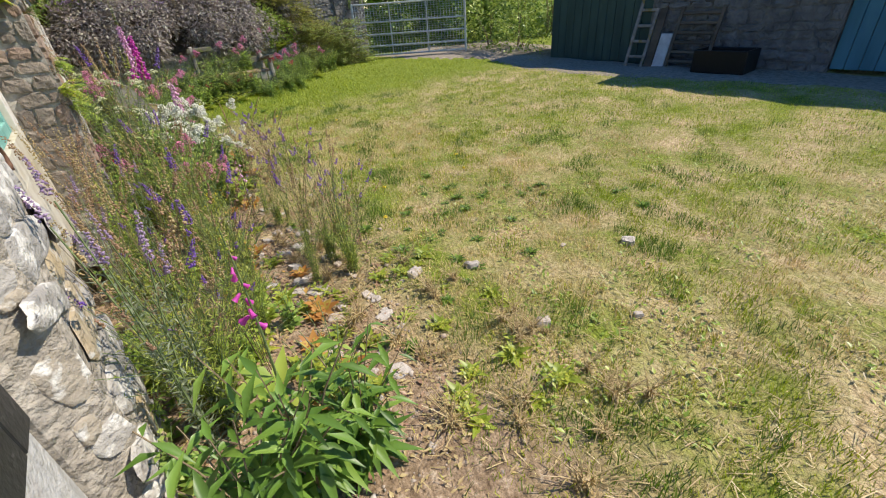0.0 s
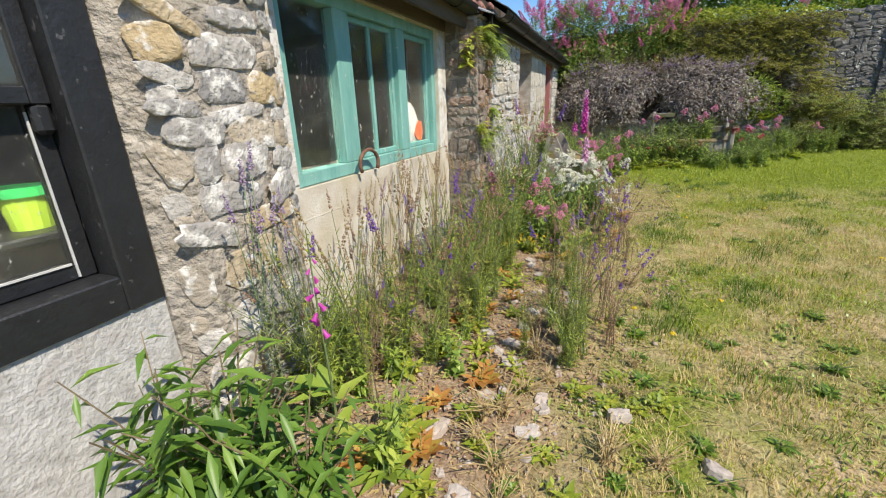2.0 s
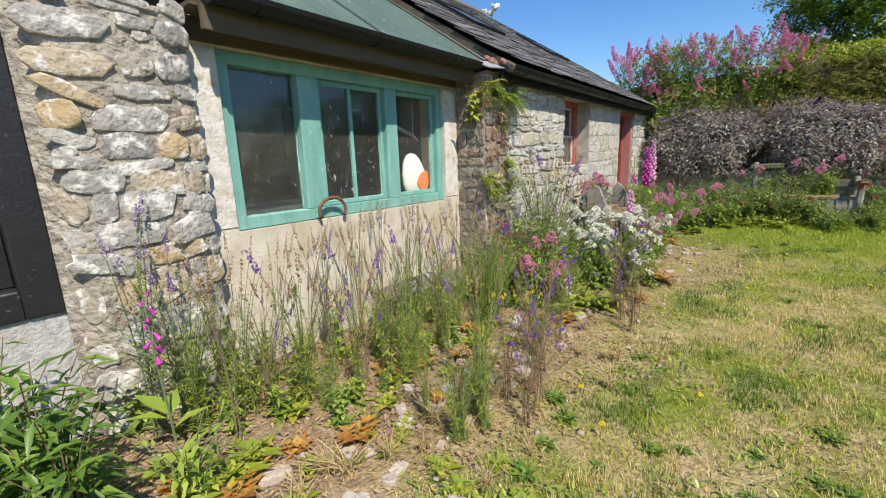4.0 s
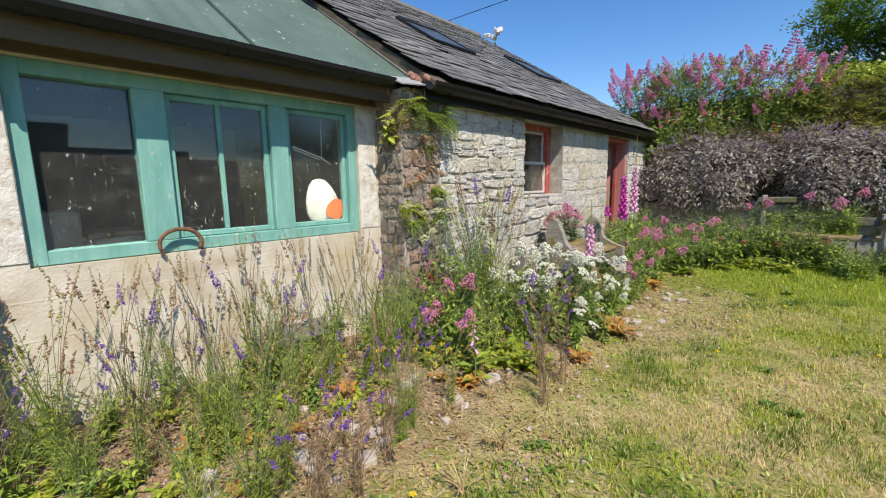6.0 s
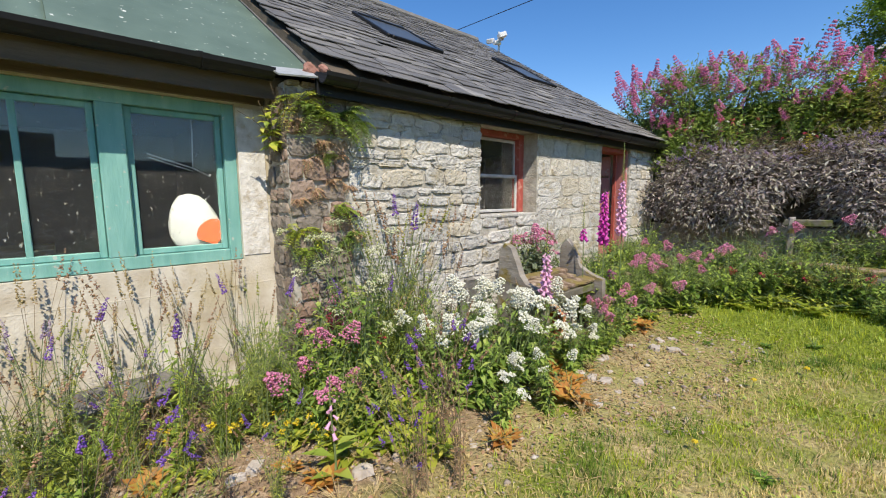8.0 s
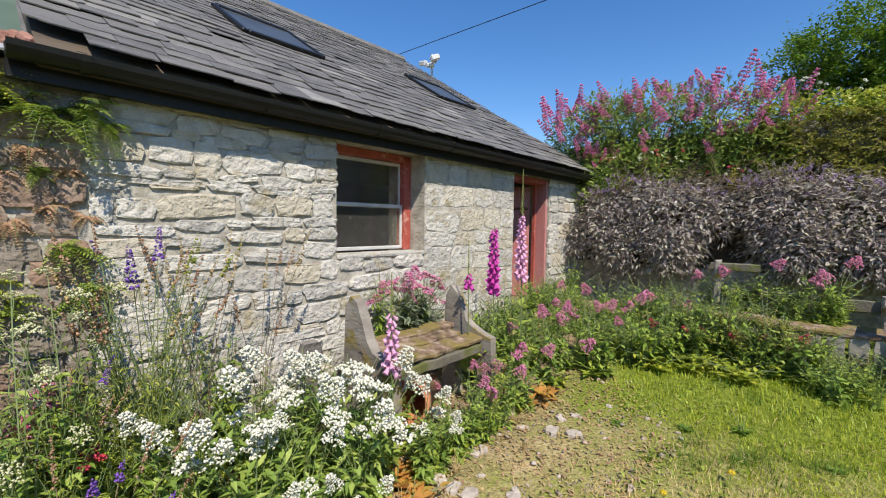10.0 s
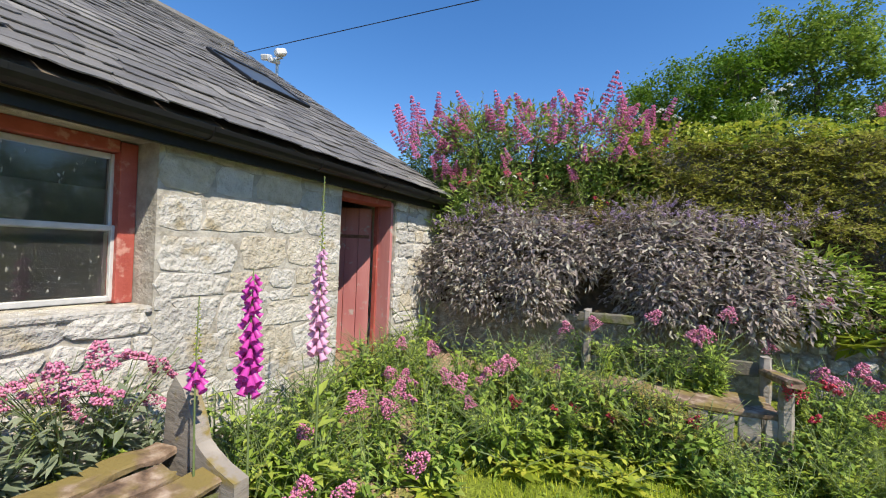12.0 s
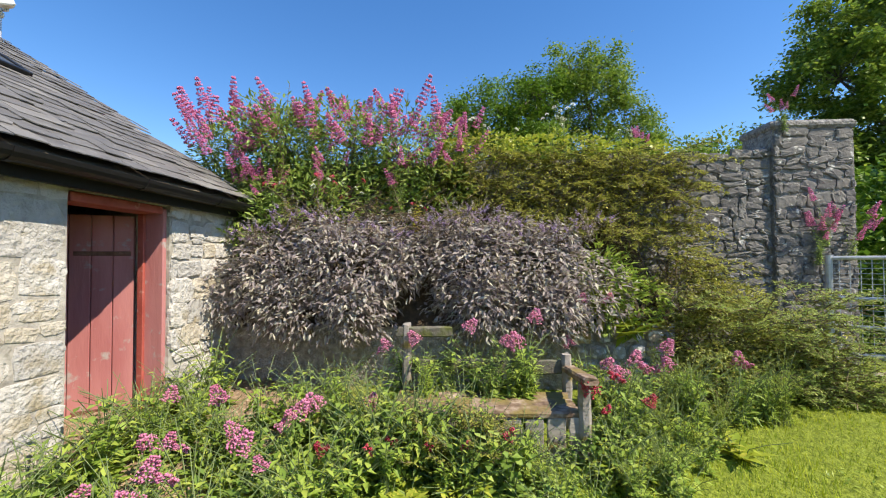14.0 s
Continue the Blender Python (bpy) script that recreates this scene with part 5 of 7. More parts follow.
sow(v_pink, [(0.12, 4.15, None, 1.2), (0.3, 4.3, None, 1.15), (0.05, 4.4, None, 1.2), (0.55, 4.15, None, 1.2), (0.68, 4.25, None, 1.05), (0.4, 4.35, None, 1.0), (0.8, 7.35), (0.95, 7.6), (0.85, 7.9), (1.05, 8.1), (0.7, 8.3), (0.5, 8.6), (0.9, 8.75), (1.2, 8.6), (0.75, 6.5, None, 0.8), (0.85, 6.75, None, 0.8),
    (3.4, 9.3, None, 1.1), (3.65, 9.5), (4.0, 9.6), (3.3, 9.7, None, 1.2), (4.4, 9.55), (2.1, 9.4, 0.55), (2.45, 9.45, 0.55), (2.75, 9.4, 0.55), (1.8, 9.55, 0.5), (3.3, 10.1, 0.9, 0.9), (3.55, 10.05, 0.9, 0.8), (0.65, 7.7), (1.35, 8.3, None, 0.8), (1.55, 8.8), (1.2, 8.95), (0.98, 6.85, None, 0.85), (0.96, 6.5, None, 0.75), (1.0, 7.1, None, 0.85), (0.5, 4.2, None, 0.9)])
sow(v_red, [(3.25, 9.15, None, 1.1), (2.0, 8.72, None, 0.75), (2.4, 8.68, None, 0.7), (1.65, 8.6, None, 0.75), (0.2, 4.6, None, 1.0), (3.35, 9.05)])
sow(v_white, [(0.65, 5.0), (0.85, 5.15, None, 1.1), (1.0, 5.3), (0.75, 5.4, None, 1.15), (1.05, 5.55, None, 1.15), (0.9, 5.7, None, 1.25), (0.55, 5.25, None, 1.2), (0.7, 5.65, None, 1.3), (0.85, 5.85, None, 1.1), (1.12, 5.05, None, 0.75), (1.2, 5.4, None, 0.75), (0.5, 5.55, None, 1.2), (1.0, 5.98, None, 0.9), (0.98, 6.2, None, 0.7), (0.45, 4.95)])
sow([lambda: herb("elder_flower", "tall leafy plant with flat creamy flower heads against the wall", "flower", 9, 1.1, 0.3, (0.045, 0.11), 14, L_MID, STEM, [head_cluster(F_CREAM, 0.04, 60, (0.004, 0.007))], 0.9, group="creamy flowers", sr=0.004, hvar=0.5)], [(0.48, 4.48, None, 1.1), (0.34, 4.62, None, 1.0), (0.26, 4.42, None, 0.95)])


# ---- beds along the house ----
def toadflax(lm=None):
    heads = [head_spike(F_PURPLE, 0.12, 0.014, 70), head_spike(L_GREY, 0.10, 0.006, 30), head_spike(L_STRAW, 0.12, 0.006, 34), head_spike(L_GREY, 0.14, 0.006, 34), head_spike(L_RUSTY, 0.14, 0.006, 34), head_spike(L_STRAW, 0.10, 0.005, 30), head_spike(L_RUSTY, 0.09, 0.006, 30), head_spike(L_RUSTY, 0.12, 0.006, 36), head_spike(L_GREY, 0.12, 0.005, 30)]
    return herb("toadflax", "slender grey-green toadflax with violet flower spikes", "flower", 15, 0.78, 0.19, (0.008, 0.055), 30, lm or L_GREY, STEM, heads, 0.75, sr=0.0022, high=0.9, droop=0.0, group="toadflax", hvar=0.35, joined=True)


def rusty():
    heads = [head_spike(L_RUSTY, 0.14, 0.006, 40), head_spike(F_PURPLE, 0.06, 0.010, 30)]
    return herb("toadflax", "tall reddish seeded toadflax with a few violet spikes", "flower", 12, 0.72, 0.2, (0.005, 0.045), 14, L_RUSTY, STEM_BROWN, heads, 0.9, sr=0.002, high=0.8, droop=0.0, group="seeded toadflax", hvar=0.4, joined=True)


def dry_stalk():
    heads = [head_spike(L_STRAW, 0.2, 0.008, 60), head_spike(L_RUSTY, 0.16, 0.009, 50)]
    return herb("dry_stalks", "thin brown seeded stalks standing against the wall", "plant", 6, 0.8, 0.14, (0.007, 0.04), 10, L_GREY, STEM_BROWN, heads, 1.0, sr=0.0022, droop=0.0, group="dry stalks", hvar=0.3)


def leafy(lm, lab, grp, h=0.3, n=9, leaf=(0.035, 0.08), per=9, name="leafy_plant"):
    def make():
        return herb(name, lab, "plant", n, h, 0.2, leaf, per, lm, STEM, (), 0, group=grp, rosette=8, joined=True)
    return make


def outside(p):
    """Beyond the edge of the turf in front of the gate."""
    return p[0] < 3.3 or p[1] > 8.95 + 0.85 * (p[0] - 3.95)


def grassy():
    return herb("toadflax", "fine bright green toadflax stems not yet in flower", "plant", 30, 0.6, 0.28, (0.007, 0.07), 22, leafmat("fresh_fine_leaf", (0.19, 0.28, 0.04), (0.36, 0.46, 0.075), (0.54, 0.58, 0.13)), STEM, [head_spike(L_GREY, 0.06, 0.004, 20)], 0.0, sr=0.002, high=0.95, droop=-0.4, group="green toadflax", hvar=0.35, joined=True)


sow([grassy, grassy], [q for q in [(3.4, 8.75, None, 0.5), (3.7, 8.7, None, 0.45), (4.0, 8.8, None, 0.55), (4.3, 8.75, None, 0.5), (4.6, 8.9, None, 0.55), (4.9, 9.0, None, 0.5), (5.2, 9.2, None, 0.55), (5.5, 9.4, None, 0.5), (4.1, 9.05, None, 0.6), (4.5, 9.15, None, 0.6), (4.8, 9.3, None, 0.6), (5.1, 9.5, None, 0.6), (3.5, 9.0, None, 0.55), (2.8, 8.7, None, 0.45), (5.4, 9.7, None, 0.6), (3.2, 8.65, None, 0.45), (0.3, 2.05, None, 0.8), (0.4, 2.6), (0.3, 3.15, None, 0.8), (0.35, 3.7), (0.1, 4.0), (0.4, 4.15), (0.95, 2.55, None, 0.8), (1.0, 2.3, None, 0.7), (0.0, 1.5), (0.3, 4.75, None, 1.3), (0.15, 5.0, None, 1.3), (0.4, 5.1, None, 1.1), (0.9, 3.4, None, 0.6), (3.6, 9.1, None, 0.8), (4.0, 9.2, None, 0.8), (4.4, 9.3, None, 0.8), (3.9, 9.6), (4.7, 9.6, None, 0.9)] if outside(q)])
tf, rs, ds = [toadflax, lambda: toadflax(L_FINE), lambda: toadflax(L_FINE)], [rusty, rusty], [dry_stalk, dry_stalk]
sow(tf, [(-0.1, 1.55), (0.05, 1.75), (0.15, 2.0), (0.3, 2.25), (0.4, 2.55), (0.2, 2.85), (0.42, 2.95), (0.25, 3.3), (0.4, 3.5), (0.35, 3.9), (1.05, 2.45), (0.85, 2.7, None, 0.8), (0.95, 3.3, None, 0.7), (0.75, 2.35, None, 0.7), (0.28, 4.8, None, 1.7), (0.36, 4.9, None, 1.5), (0.2, 4.95, None, 1.5), (0.55, 6.1, None, 0.9),
    (0.9, 3.75, None, 0.6), (-0.02, 1.9, None, 0.9), (-0.1, 3.1), (0.5, 4.55, None, 0.9)], (0.85, 1.1))
spire = lambda: herb("purple_toadflax", "tall silvery toadflax spires with lilac tips against the wall", "flower", 4, 1.02, 0.12, (0.010, 0.06), 70, L_SILVER, STEM, [head_spike(F_LILAC, 0.12, 0.011, 50)], 0.9, sr=0.004, low=0.02, high=0.88, droop=-0.1, group="silvery toadflax", hvar=0.2, joined=True)
sow([spire, spire], [(-0.1, 1.36), (-0.02, 1.48, None, 0.95), (-0.18, 2.42, None, 0.8), (0.0, 3.0, None, 0.75)], (0.95, 1.05))
sow(rs, [(0.1, 1.8, None, 0.8), (0.25, 2.35, None, 0.8), (0.05, 2.75, None, 0.8), (0.2, 3.4, None, 0.75), (1.0, 2.75, None, 0.9), (1.22, 2.72, None, 0.8), (1.15, 2.85, None, 1.0), (1.05, 3.1, None, 0.9), (1.35, 4.15, None, 0.8), (1.3, 4.5, None, 0.9), (1.2, 4.35, None, 1.0), (1.05, 4.6, None, 1.0), (0.75, 3.6, None, 0.7), (1.2, 2.6, None, 0.9)])
sow(ds, [(0.2, 1.6, None, 0.8), (0.05, 2.3, None, 0.9), (0.25, 2.6, None, 0.8), (0.3, 3.0, None, 0.8), (0.1, 3.6), (-0.2, 2.3), (-0.22, 2.55), (-0.2, 2.75), (-0.25, 3.0), (-0.2, 3.25), (-0.25, 3.5), (-0.22, 3.7), (-0.2, 3.95), (-0.15, 1.7, None, 1.0), (-0.05, 2.6), (-0.1, 2.05), (0.25, 5.15, None, 1.3), (0.2, 5.45, None, 1.2)])
lg = [leafy(L_MID, "mid green broad-leaved bed plant", "broad leafy bed plants", 0.36, 8, (0.05, 0.075), 10), leafy(L_GREEN, "feathery green bed plant", "feathery bed plants", 0.34, 10, (0.012, 0.055), 22), leafy(L_GREEN, "leafy green bed plant", "leafy bed plants"), leafy(L_GREEN, "leafy green bed plant", "leafy bed plants", 0.4, 10, (0.03, 0.09), 10)]
spots = []
for i in range(34):
    spots.append((random.uniform(-0.28, 0.45), random.uniform(1.3, 4.3), None, random.uniform(0.6, 1.0)))
for i in range(30):
    spots.append((random.uniform(-0.02, 0.75), random.uniform(4.2, 6.2), None, random.uniform(0.8, 1.3)))
for i in range(90):
    y = random.uniform(7.2, 9.6)
    spots.append((random.uniform(0.05, 0.5 + 1.2 * smooth01((y - 7.2) / 1.3)), y, None, random.uniform(0.95, 1.5)))
for i in range(38):
    spots.append((random.uniform(1.5, 2.65), random.uniform(8.6, 9.0), None, random.uniform(0.9, 1.4)))
for i in range(16):
    spots.append((random.uniform(0.82, 1.0), random.uniform(6.0, 7.1), None, random.uniform(0.7, 1.0)))
for i in range(16):
    spots.append((random.uniform(0.02, 0.4), random.uniform(8.45, 9.7), None, random.uniform(1.0, 1.5)))
for i in range(46):
    spots.append((random.uniform(2.6, 4.1), random.uniform(8.4, 8.95), None, random.uniform(0.6, 1.0)))
for i in range(14):
    spots.append((random.uniform(1.85, 3.0), random.uniform(9.25, 9.45), 0.58, random.uniform(0.7, 1.1)))
for i in range(45):
    spots.append((random.uniform(3.2, 5.2), random.uniform(8.9, 10.1), None, random.uniform(0.8, 1.4)))
tall = [leafy(L_GREEN, "tall leafy green plant against the wall", "tall leafy plants", 0.72, 10, (0.04, 0.10), 16, "tall_plant"), leafy(L_GREY, "tall grey-green leafy plant against the wall", "tall leafy plants", 0.66, 10, (0.03, 0.09), 16, "tall_plant")]
sow(tall, [(0.0, 4.1), (0.15, 4.3), (0.3, 4.45), (0.05, 4.6, None, 1.15), (0.3, 4.7), (0.15, 4.9, None, 1.1), (0.45, 4.85, None, 0.85), (-0.02, 4.35), (0.5, 4.4, None, 0.75), (0.35, 5.1, None, 0.9), (0.1, 5.3), (0.35, 5.5, None, 0.9), (0.25, 5.75, None, 0.9), (-0.1, 4.0, None, 0.9), (0.45, 4.2, None, 0.9), (0.6, 4.35, None, 0.9), (0.4, 4.55, None, 1.1), (0.6, 4.6, None, 0.9), (0.25, 4.25, None, 1.1), (0.7, 4.45, None, 0.7), (0.2, 4.6, None, 1.2), (0.75, 4.15, None, 0.7), (0.22, 6.35, 0.58, 0.65), (0.22, 6.6, 0.58, 0.7), (0.25, 6.8, 0.58, 0.6), (0.6, 7.2, None, 0.8), (0.45, 7.5, None, 0.85), (0.4, 7.9, None, 0.8), (3.4, 9.5, None, 0.6), (3.75, 9.6, None, 0.55), (4.1, 9.8, None, 0.55), (1.6, 9.2, None, 0.9), (1.3, 9.3, None, 0.9), (2.1, 8.85, None, 0.75), (2.4, 8.8, None, 0.7), (1.8, 8.8, None, 0.75), (1.85, 8.88, None, 0.95), (2.0, 8.92, None, 1.0), (2.15, 8.9, None, 0.9), (2.3, 8.92, None, 0.95), (2.42, 8.88, None, 0.85), (1.7, 8.95, None, 1.0), (-0.15, 1.75, None, 0.6), (-0.1, 2.2, None, 0.55), (0.1, 2.6, None, 0.55), (-0.15, 2.9, None, 0.55), (0.0, 3.3, None, 0.6), (0.15, 3.85, None, 0.7), (0.12, 1.62, None, 0.6), (0.05, 2.0, None, 0.6), (-0.2, 2.0, None, 0.7), (0.35, 2.45, None, 0.65), (-0.2, 2.5, None, 0.7), (0.3, 3.1, None, 0.65), (-0.15, 3.6, None, 0.75), (0.3, 3.7, None, 0.7), (0.95, 6.15, None, 0.6), (0.95, 6.75, None, 0.65), (0.9, 6.95, None, 0.7)])
sow(lg, [q for q in spots if outside(q)])
yl = [leafy(L_YELLOW, "yellow-green broad-leaved plant on stony soil", "yellow-green plants", 0.16, 6, (0.05, 0.10), 6, "broadleaf_weed")]
sow(yl, [(random.uniform(0.6, 1.5), random.uniform(0.7, 2.3), None, random.uniform(0.35, 0.6)) for i in range(26)] + [q for q in [(random.uniform(3.1, 5.0), random.uniform(8.8, 9.6), None, random.uniform(0.8, 1.2)) for i in range(30)] if outside(q)] + [(random.uniform(1.2, 2.6), random.uniform(8.3, 8.7), None, random.uniform(0.8, 1.1)) for i in range(12)] + [(0.55, 1.3, None, 0.7), (0.4, 1.5, None, 0.8), (0.62, 1.75, None, 0.6), (0.5, 2.3, None, 0.7), (0.6, 2.75, None, 0.6), (0.3, 2.15, None, 0.8), (0.2, 3.0, None, 0.8), (0.45, 3.4, None, 0.7), (-0.1, 2.45, None, 0.7), (0.1, 2.0, None, 0.7), (0.98, 4.58, None, 1.5), (0.86, 4.5, None, 1.4), (0.78, 4.62, None, 1.2), (0.75, 4.2, None, 1.1), (0.45, 4.6), (0.6, 4.65), (0.5, 4.05, None, 0.9), (0.62, 4.2, None, 0.8), (0.45, 3.6, None, 0.6), (0.7, 3.4, None, 0.6), (0.35, 1.6, None, 0.7), (0.55, 2.1, None, 0.6), (0.8, 4.4, None, 0.7), (0.75, 6.25, None, 0.9), (0.9, 6.4, None, 0.9), (0.2, 1.9, None, 0.8), (0.5, 3.2, None, 0.7), (3.2, 8.85, None, 1.0), (2.3, 8.75, None, 1.0), (1.2, 7.95), (1.0, 7.6, None, 0.8), (0.7, 1.6, None, 0.5), (0.4, 2.5, None, 0.6), (3.5, 10.2, 0.9, 1.6), (3.8, 10.2, 0.85, 1.6), (-0.2, 4.4, 0.9, 0.7)])
ol = [leafy(L_ORANGE, "withered orange leaves low on stony soil", "withered plants", 0.10, 5, (0.04, 0.075), 6, "withered_plant")]
sow(ol, [(0.3, 2.5), (0.42, 2.7), (0.55, 2.95), (1.15, 5.75, None, 1.4), (1.25, 5.6, None, 1.4), (1.05, 5.9, None, 1.3), (1.2, 4.95), (0.95, 7.15, None, 1.4), (1.02, 7.4, None, 1.3), (0.6, 2.0), (0.5, 1.45, None, 0.9), (0.45, 1.75, None, 0.9), (0.85, 4.0), (0.65, 3.9, None, 0.8), (0.7, 2.5, None, 0.8), (0.35, 3.35, None, 0.9), (0.9, 5.9, None, 1.3), (0.3, 1.3, None, 0.8)])
will = herb("willowherb", "lush willowherb clump with long narrow leaves at the wall foot", "plant", 11, 0.62, 0.23, (0.056, 0.25), 15, leafmat("willow_leaf", (0.055, 0.125, 0.02), (0.145, 0.275, 0.042), (0.27, 0.41, 0.07)), STEM_BROWN, (), 0, 0.15, 1.0, 0.55, sr=0.0045)
will.matrix_basis = Matrix.Translation((0.12, 0.95, 0.0)) @ Matrix.Diagonal((1.0, 1.0, 1.15, 1))
c = copy_thing(will, Matrix.Translation((0.34, 0.98, -0.02)) @ Matrix.Rotation(2, 4, "Z") @ Matrix.Diagonal((0.8, 0.8, 0.85, 1)))
c = copy_thing(will, Matrix.Translation((-0.05, 0.86, 0.0)) @ Matrix.Rotation(4, 4, "Z") @ Matrix.Diagonal((0.85, 0.85, 1.0, 1)))

foxglove(0.17, 1.34, 0.95, 0.55, 0.86, F_MAGENTA, "small foxglove with a few magenta bells", bells=9, leaves=8, size=0.95)
foxglove(0.83, 5.92, 1.15, 0.60, 0.92, F_PALE, "pale pink foxglove beside the bench", bells=34, size=1.4)
foxglove(0.73, 7.05, 1.42, 0.92, 1.40, F_MAGENTA, "deep magenta foxglove in full bloom", bells=56, size=1.5)
foxglove(0.70, 7.50, 1.90, 0.98, 1.52, F_PALE, "tall pale pink foxglove with green buds at the tip", bells=54, size=1.5)
foxglove(0.6, 6.9, 1.30, 0.95, 1.05, F_MAGENTA, "slim foxglove nearly over, with few magenta bells", bells=12, size=1.2)
foxglove(0.85, 4.05, 0.5, 0.2, 0.4, F_PALE, "short pale foxglove in the stony bed", bells=7, leaves=6)


# ---- small accents ----
def allium():
    return herb("seed_heads", "pale round seed heads on tall green stalks", "flower", 5, 0.5, 0.14, (0.02, 0.06), 8, L_GREEN, STEM, [head_dome(F_WHITE, 0.025, 40, 1)], 1.0, group="pale seed heads", sr=0.004)


sow([allium], [(2.3, 11.15, 2.75), (2.5, 11.1, 2.75), (3.3, 11.15, 2.8), (3.45, 11.1, 2.78), (2.8, 11.2, 2.7, 0.8), (4.15, 11.2, 2.75, 0.6)])


def goldheads():
    return herb("yellow_flower", "low plant with small bright yellow flowers", "flower", 10, 0.2, 0.12, (0.012, 0.035), 8, L_YELLOW, STEM, [head_cluster(F_YELLOW, 0.018, 30)], 0.9, group="yellow flowers", joined=True)


sow([goldheads], [(0.42, 4.05), (0.52, 3.95), (0.6, 4.1), (0.2, 3.4, None, 0.8), (0.35, 3.75)])

# ---- weeds in the turf ----
def plantain():
    return herb("plantain", "flat rosette of broad green weed leaves in the lawn", "weed", 2, 0.06, 0.06, (0.016, 0.035), 5, L_DARK, STEM, (), 0, group="lawn weeds", rosette=16, joined=True)


def dry_weed():
    return herb("dry_weed", "low tuft of dry straw-coloured weeds", "weed", 14, 0.13, 0.12, (0.006, 0.04), 7, L_STRAW, L_STRAW, (), 0, group="dry weeds", joined=True)


places = [(random.gauss(cx, 0.28), random.gauss(cy, 0.22), None, random.uniform(0.7, 1.3)) for cx, cy, k in ((1.55, 2.2, 7), (1.7, 1.7, 5), (2.4, 3.0, 6), (2.1, 2.6, 6), (3.0, 2.4, 6), (1.8, 3.6, 4), (3.4, 1.6, 5), (2.6, 5.2, 4), (1.2, 1.7, 4), (1.4, 2.9, 4), (2.2, 7.6, 5)) for i in range(k)]
sow([plantain, plantain], places)
places = [(random.uniform(0.55, 1.5), random.uniform(0.4, 2.0), None, random.uniform(0.7, 1.2)) for i in range(30)] + [(random.uniform(0.7, 1.5), random.uniform(2.0, 7.2), None, random.uniform(0.6, 1.1)) for i in range(38)]
sow([dry_weed, dry_weed], places)

# ---- benches and loose things ----
def jag_board(mb, c, s, m=None, rough=0.004):
    """A worn plank: a bevelled box with its corners knocked about."""
    ax = max(range(3), key=lambda i: s[i])
    u, w = [i for i in range(3) if i != ax]
    n, v, f = 12, [], []
    b = min(s) * 0.25
    ring = [(s[u] / 2 - b, s[w] / 2), (s[u] / 2, s[w] / 2 - b), (s[u] / 2, -s[w] / 2 + b), (s[u] / 2 - b, -s[w] / 2), (-s[u] / 2 + b, -s[w] / 2), (-s[u] / 2, -s[w] / 2 + b), (-s[u] / 2, s[w] / 2 - b), (-s[u] / 2 + b, s[w] / 2)]
    for i in range(n + 1):
        end = 0.9 if i in (0, n) else 1.0
        du, dw = random.gauss(0, rough * 0.5), random.gauss(0, rough * 0.4)
        for a, d in ring:
            q = [0.0, 0.0, 0.0]
            q[ax] = s[ax] * (i / n - 0.5) + (random.gauss(0, rough * 2.5) if end < 1 else 0)
            q[u], q[w] = a * end + du + random.gauss(0, rough * 0.25), d * end + dw + random.gauss(0, rough * 0.25)
            q = m @ Vector(q) if m else Vector(q)
            v.append(q + Vector(c))
    f = [(i * 8 + k, i * 8 + (k + 1) % 8, (i + 1) * 8 + (k + 1) % 8, (i + 1) * 8 + k) for i in range(n) for k in range(8)]
    mb.add(v, f + [tuple(range(8)), tuple(range(n * 8, n * 8 + 8))])


DARKWOOD = mat("dark_mossy_wood", [(0.3, (0.10, 0.09, 0.07)), (0.7, (0.22, 0.20, 0.16))], 6, 0.9, 0.7, 40, stain=(0.10, 0.11, 0.03), stain_scale=6, stain_at=(0.45, 0.58))


def build_bench_wall():
    b = thing("garden_bench", "collapsing weathered timber bench with mossy planks against the stone wall", "bench", "garden benches")
    for x, w, y, l, z, tilt in ((0.36, 0.13, 6.5, 0.90, 0.60, 0.05), (0.50, 0.12, 6.44, 0.80, 0.575, 0.12), (0.64, 0.14, 6.5, 0.96, 0.55, 0.14)):
        mb = MB()
        jag_board(mb, (x, y, z), (w, l, 0.04), Matrix.Rotation(tilt, 3, "Y") @ Matrix.Rotation(random.uniform(-0.03, 0.03), 3, "Z"), rough=0.009)
        part("seat_plank", mb, MOSSWOOD, b, "cracked mossy seat plank")
    for y, k in ((6.0, 1.0), (6.99, 0.95)):
        mb = MB()
        edge = [(0.30, 0.05), (0.44, 0.05), (0.46, 0.42), (0.66, 0.42), (0.67, 0.05), (0.77, 0.05), (0.80, 0.36), (0.78, 0.56), (0.68, 0.60), (0.60, 0.62), (0.54, 0.70 * k), (0.50, 0.80 * k), (0.44, 0.92 * k), (0.38, 0.97 * k), (0.33, 0.88 * k), (0.31, 0.5)]
        edge = [(p + random.gauss(0, 0.008), q + random.gauss(0, 0.008)) for p, q in edge]
        mb.prism(edge, 1, y - 0.035, y + 0.035)
        part("end_panel", mb, OLDWOOD, b, "split grey end panel")
    mb = MB()
    jag_board(mb, (0.70, 6.48, 0.475), (0.03, 0.9, 0.07), rough=0.006)
    part("front_rail", mb, DARKWOOD, b, "dark rotten front rail")


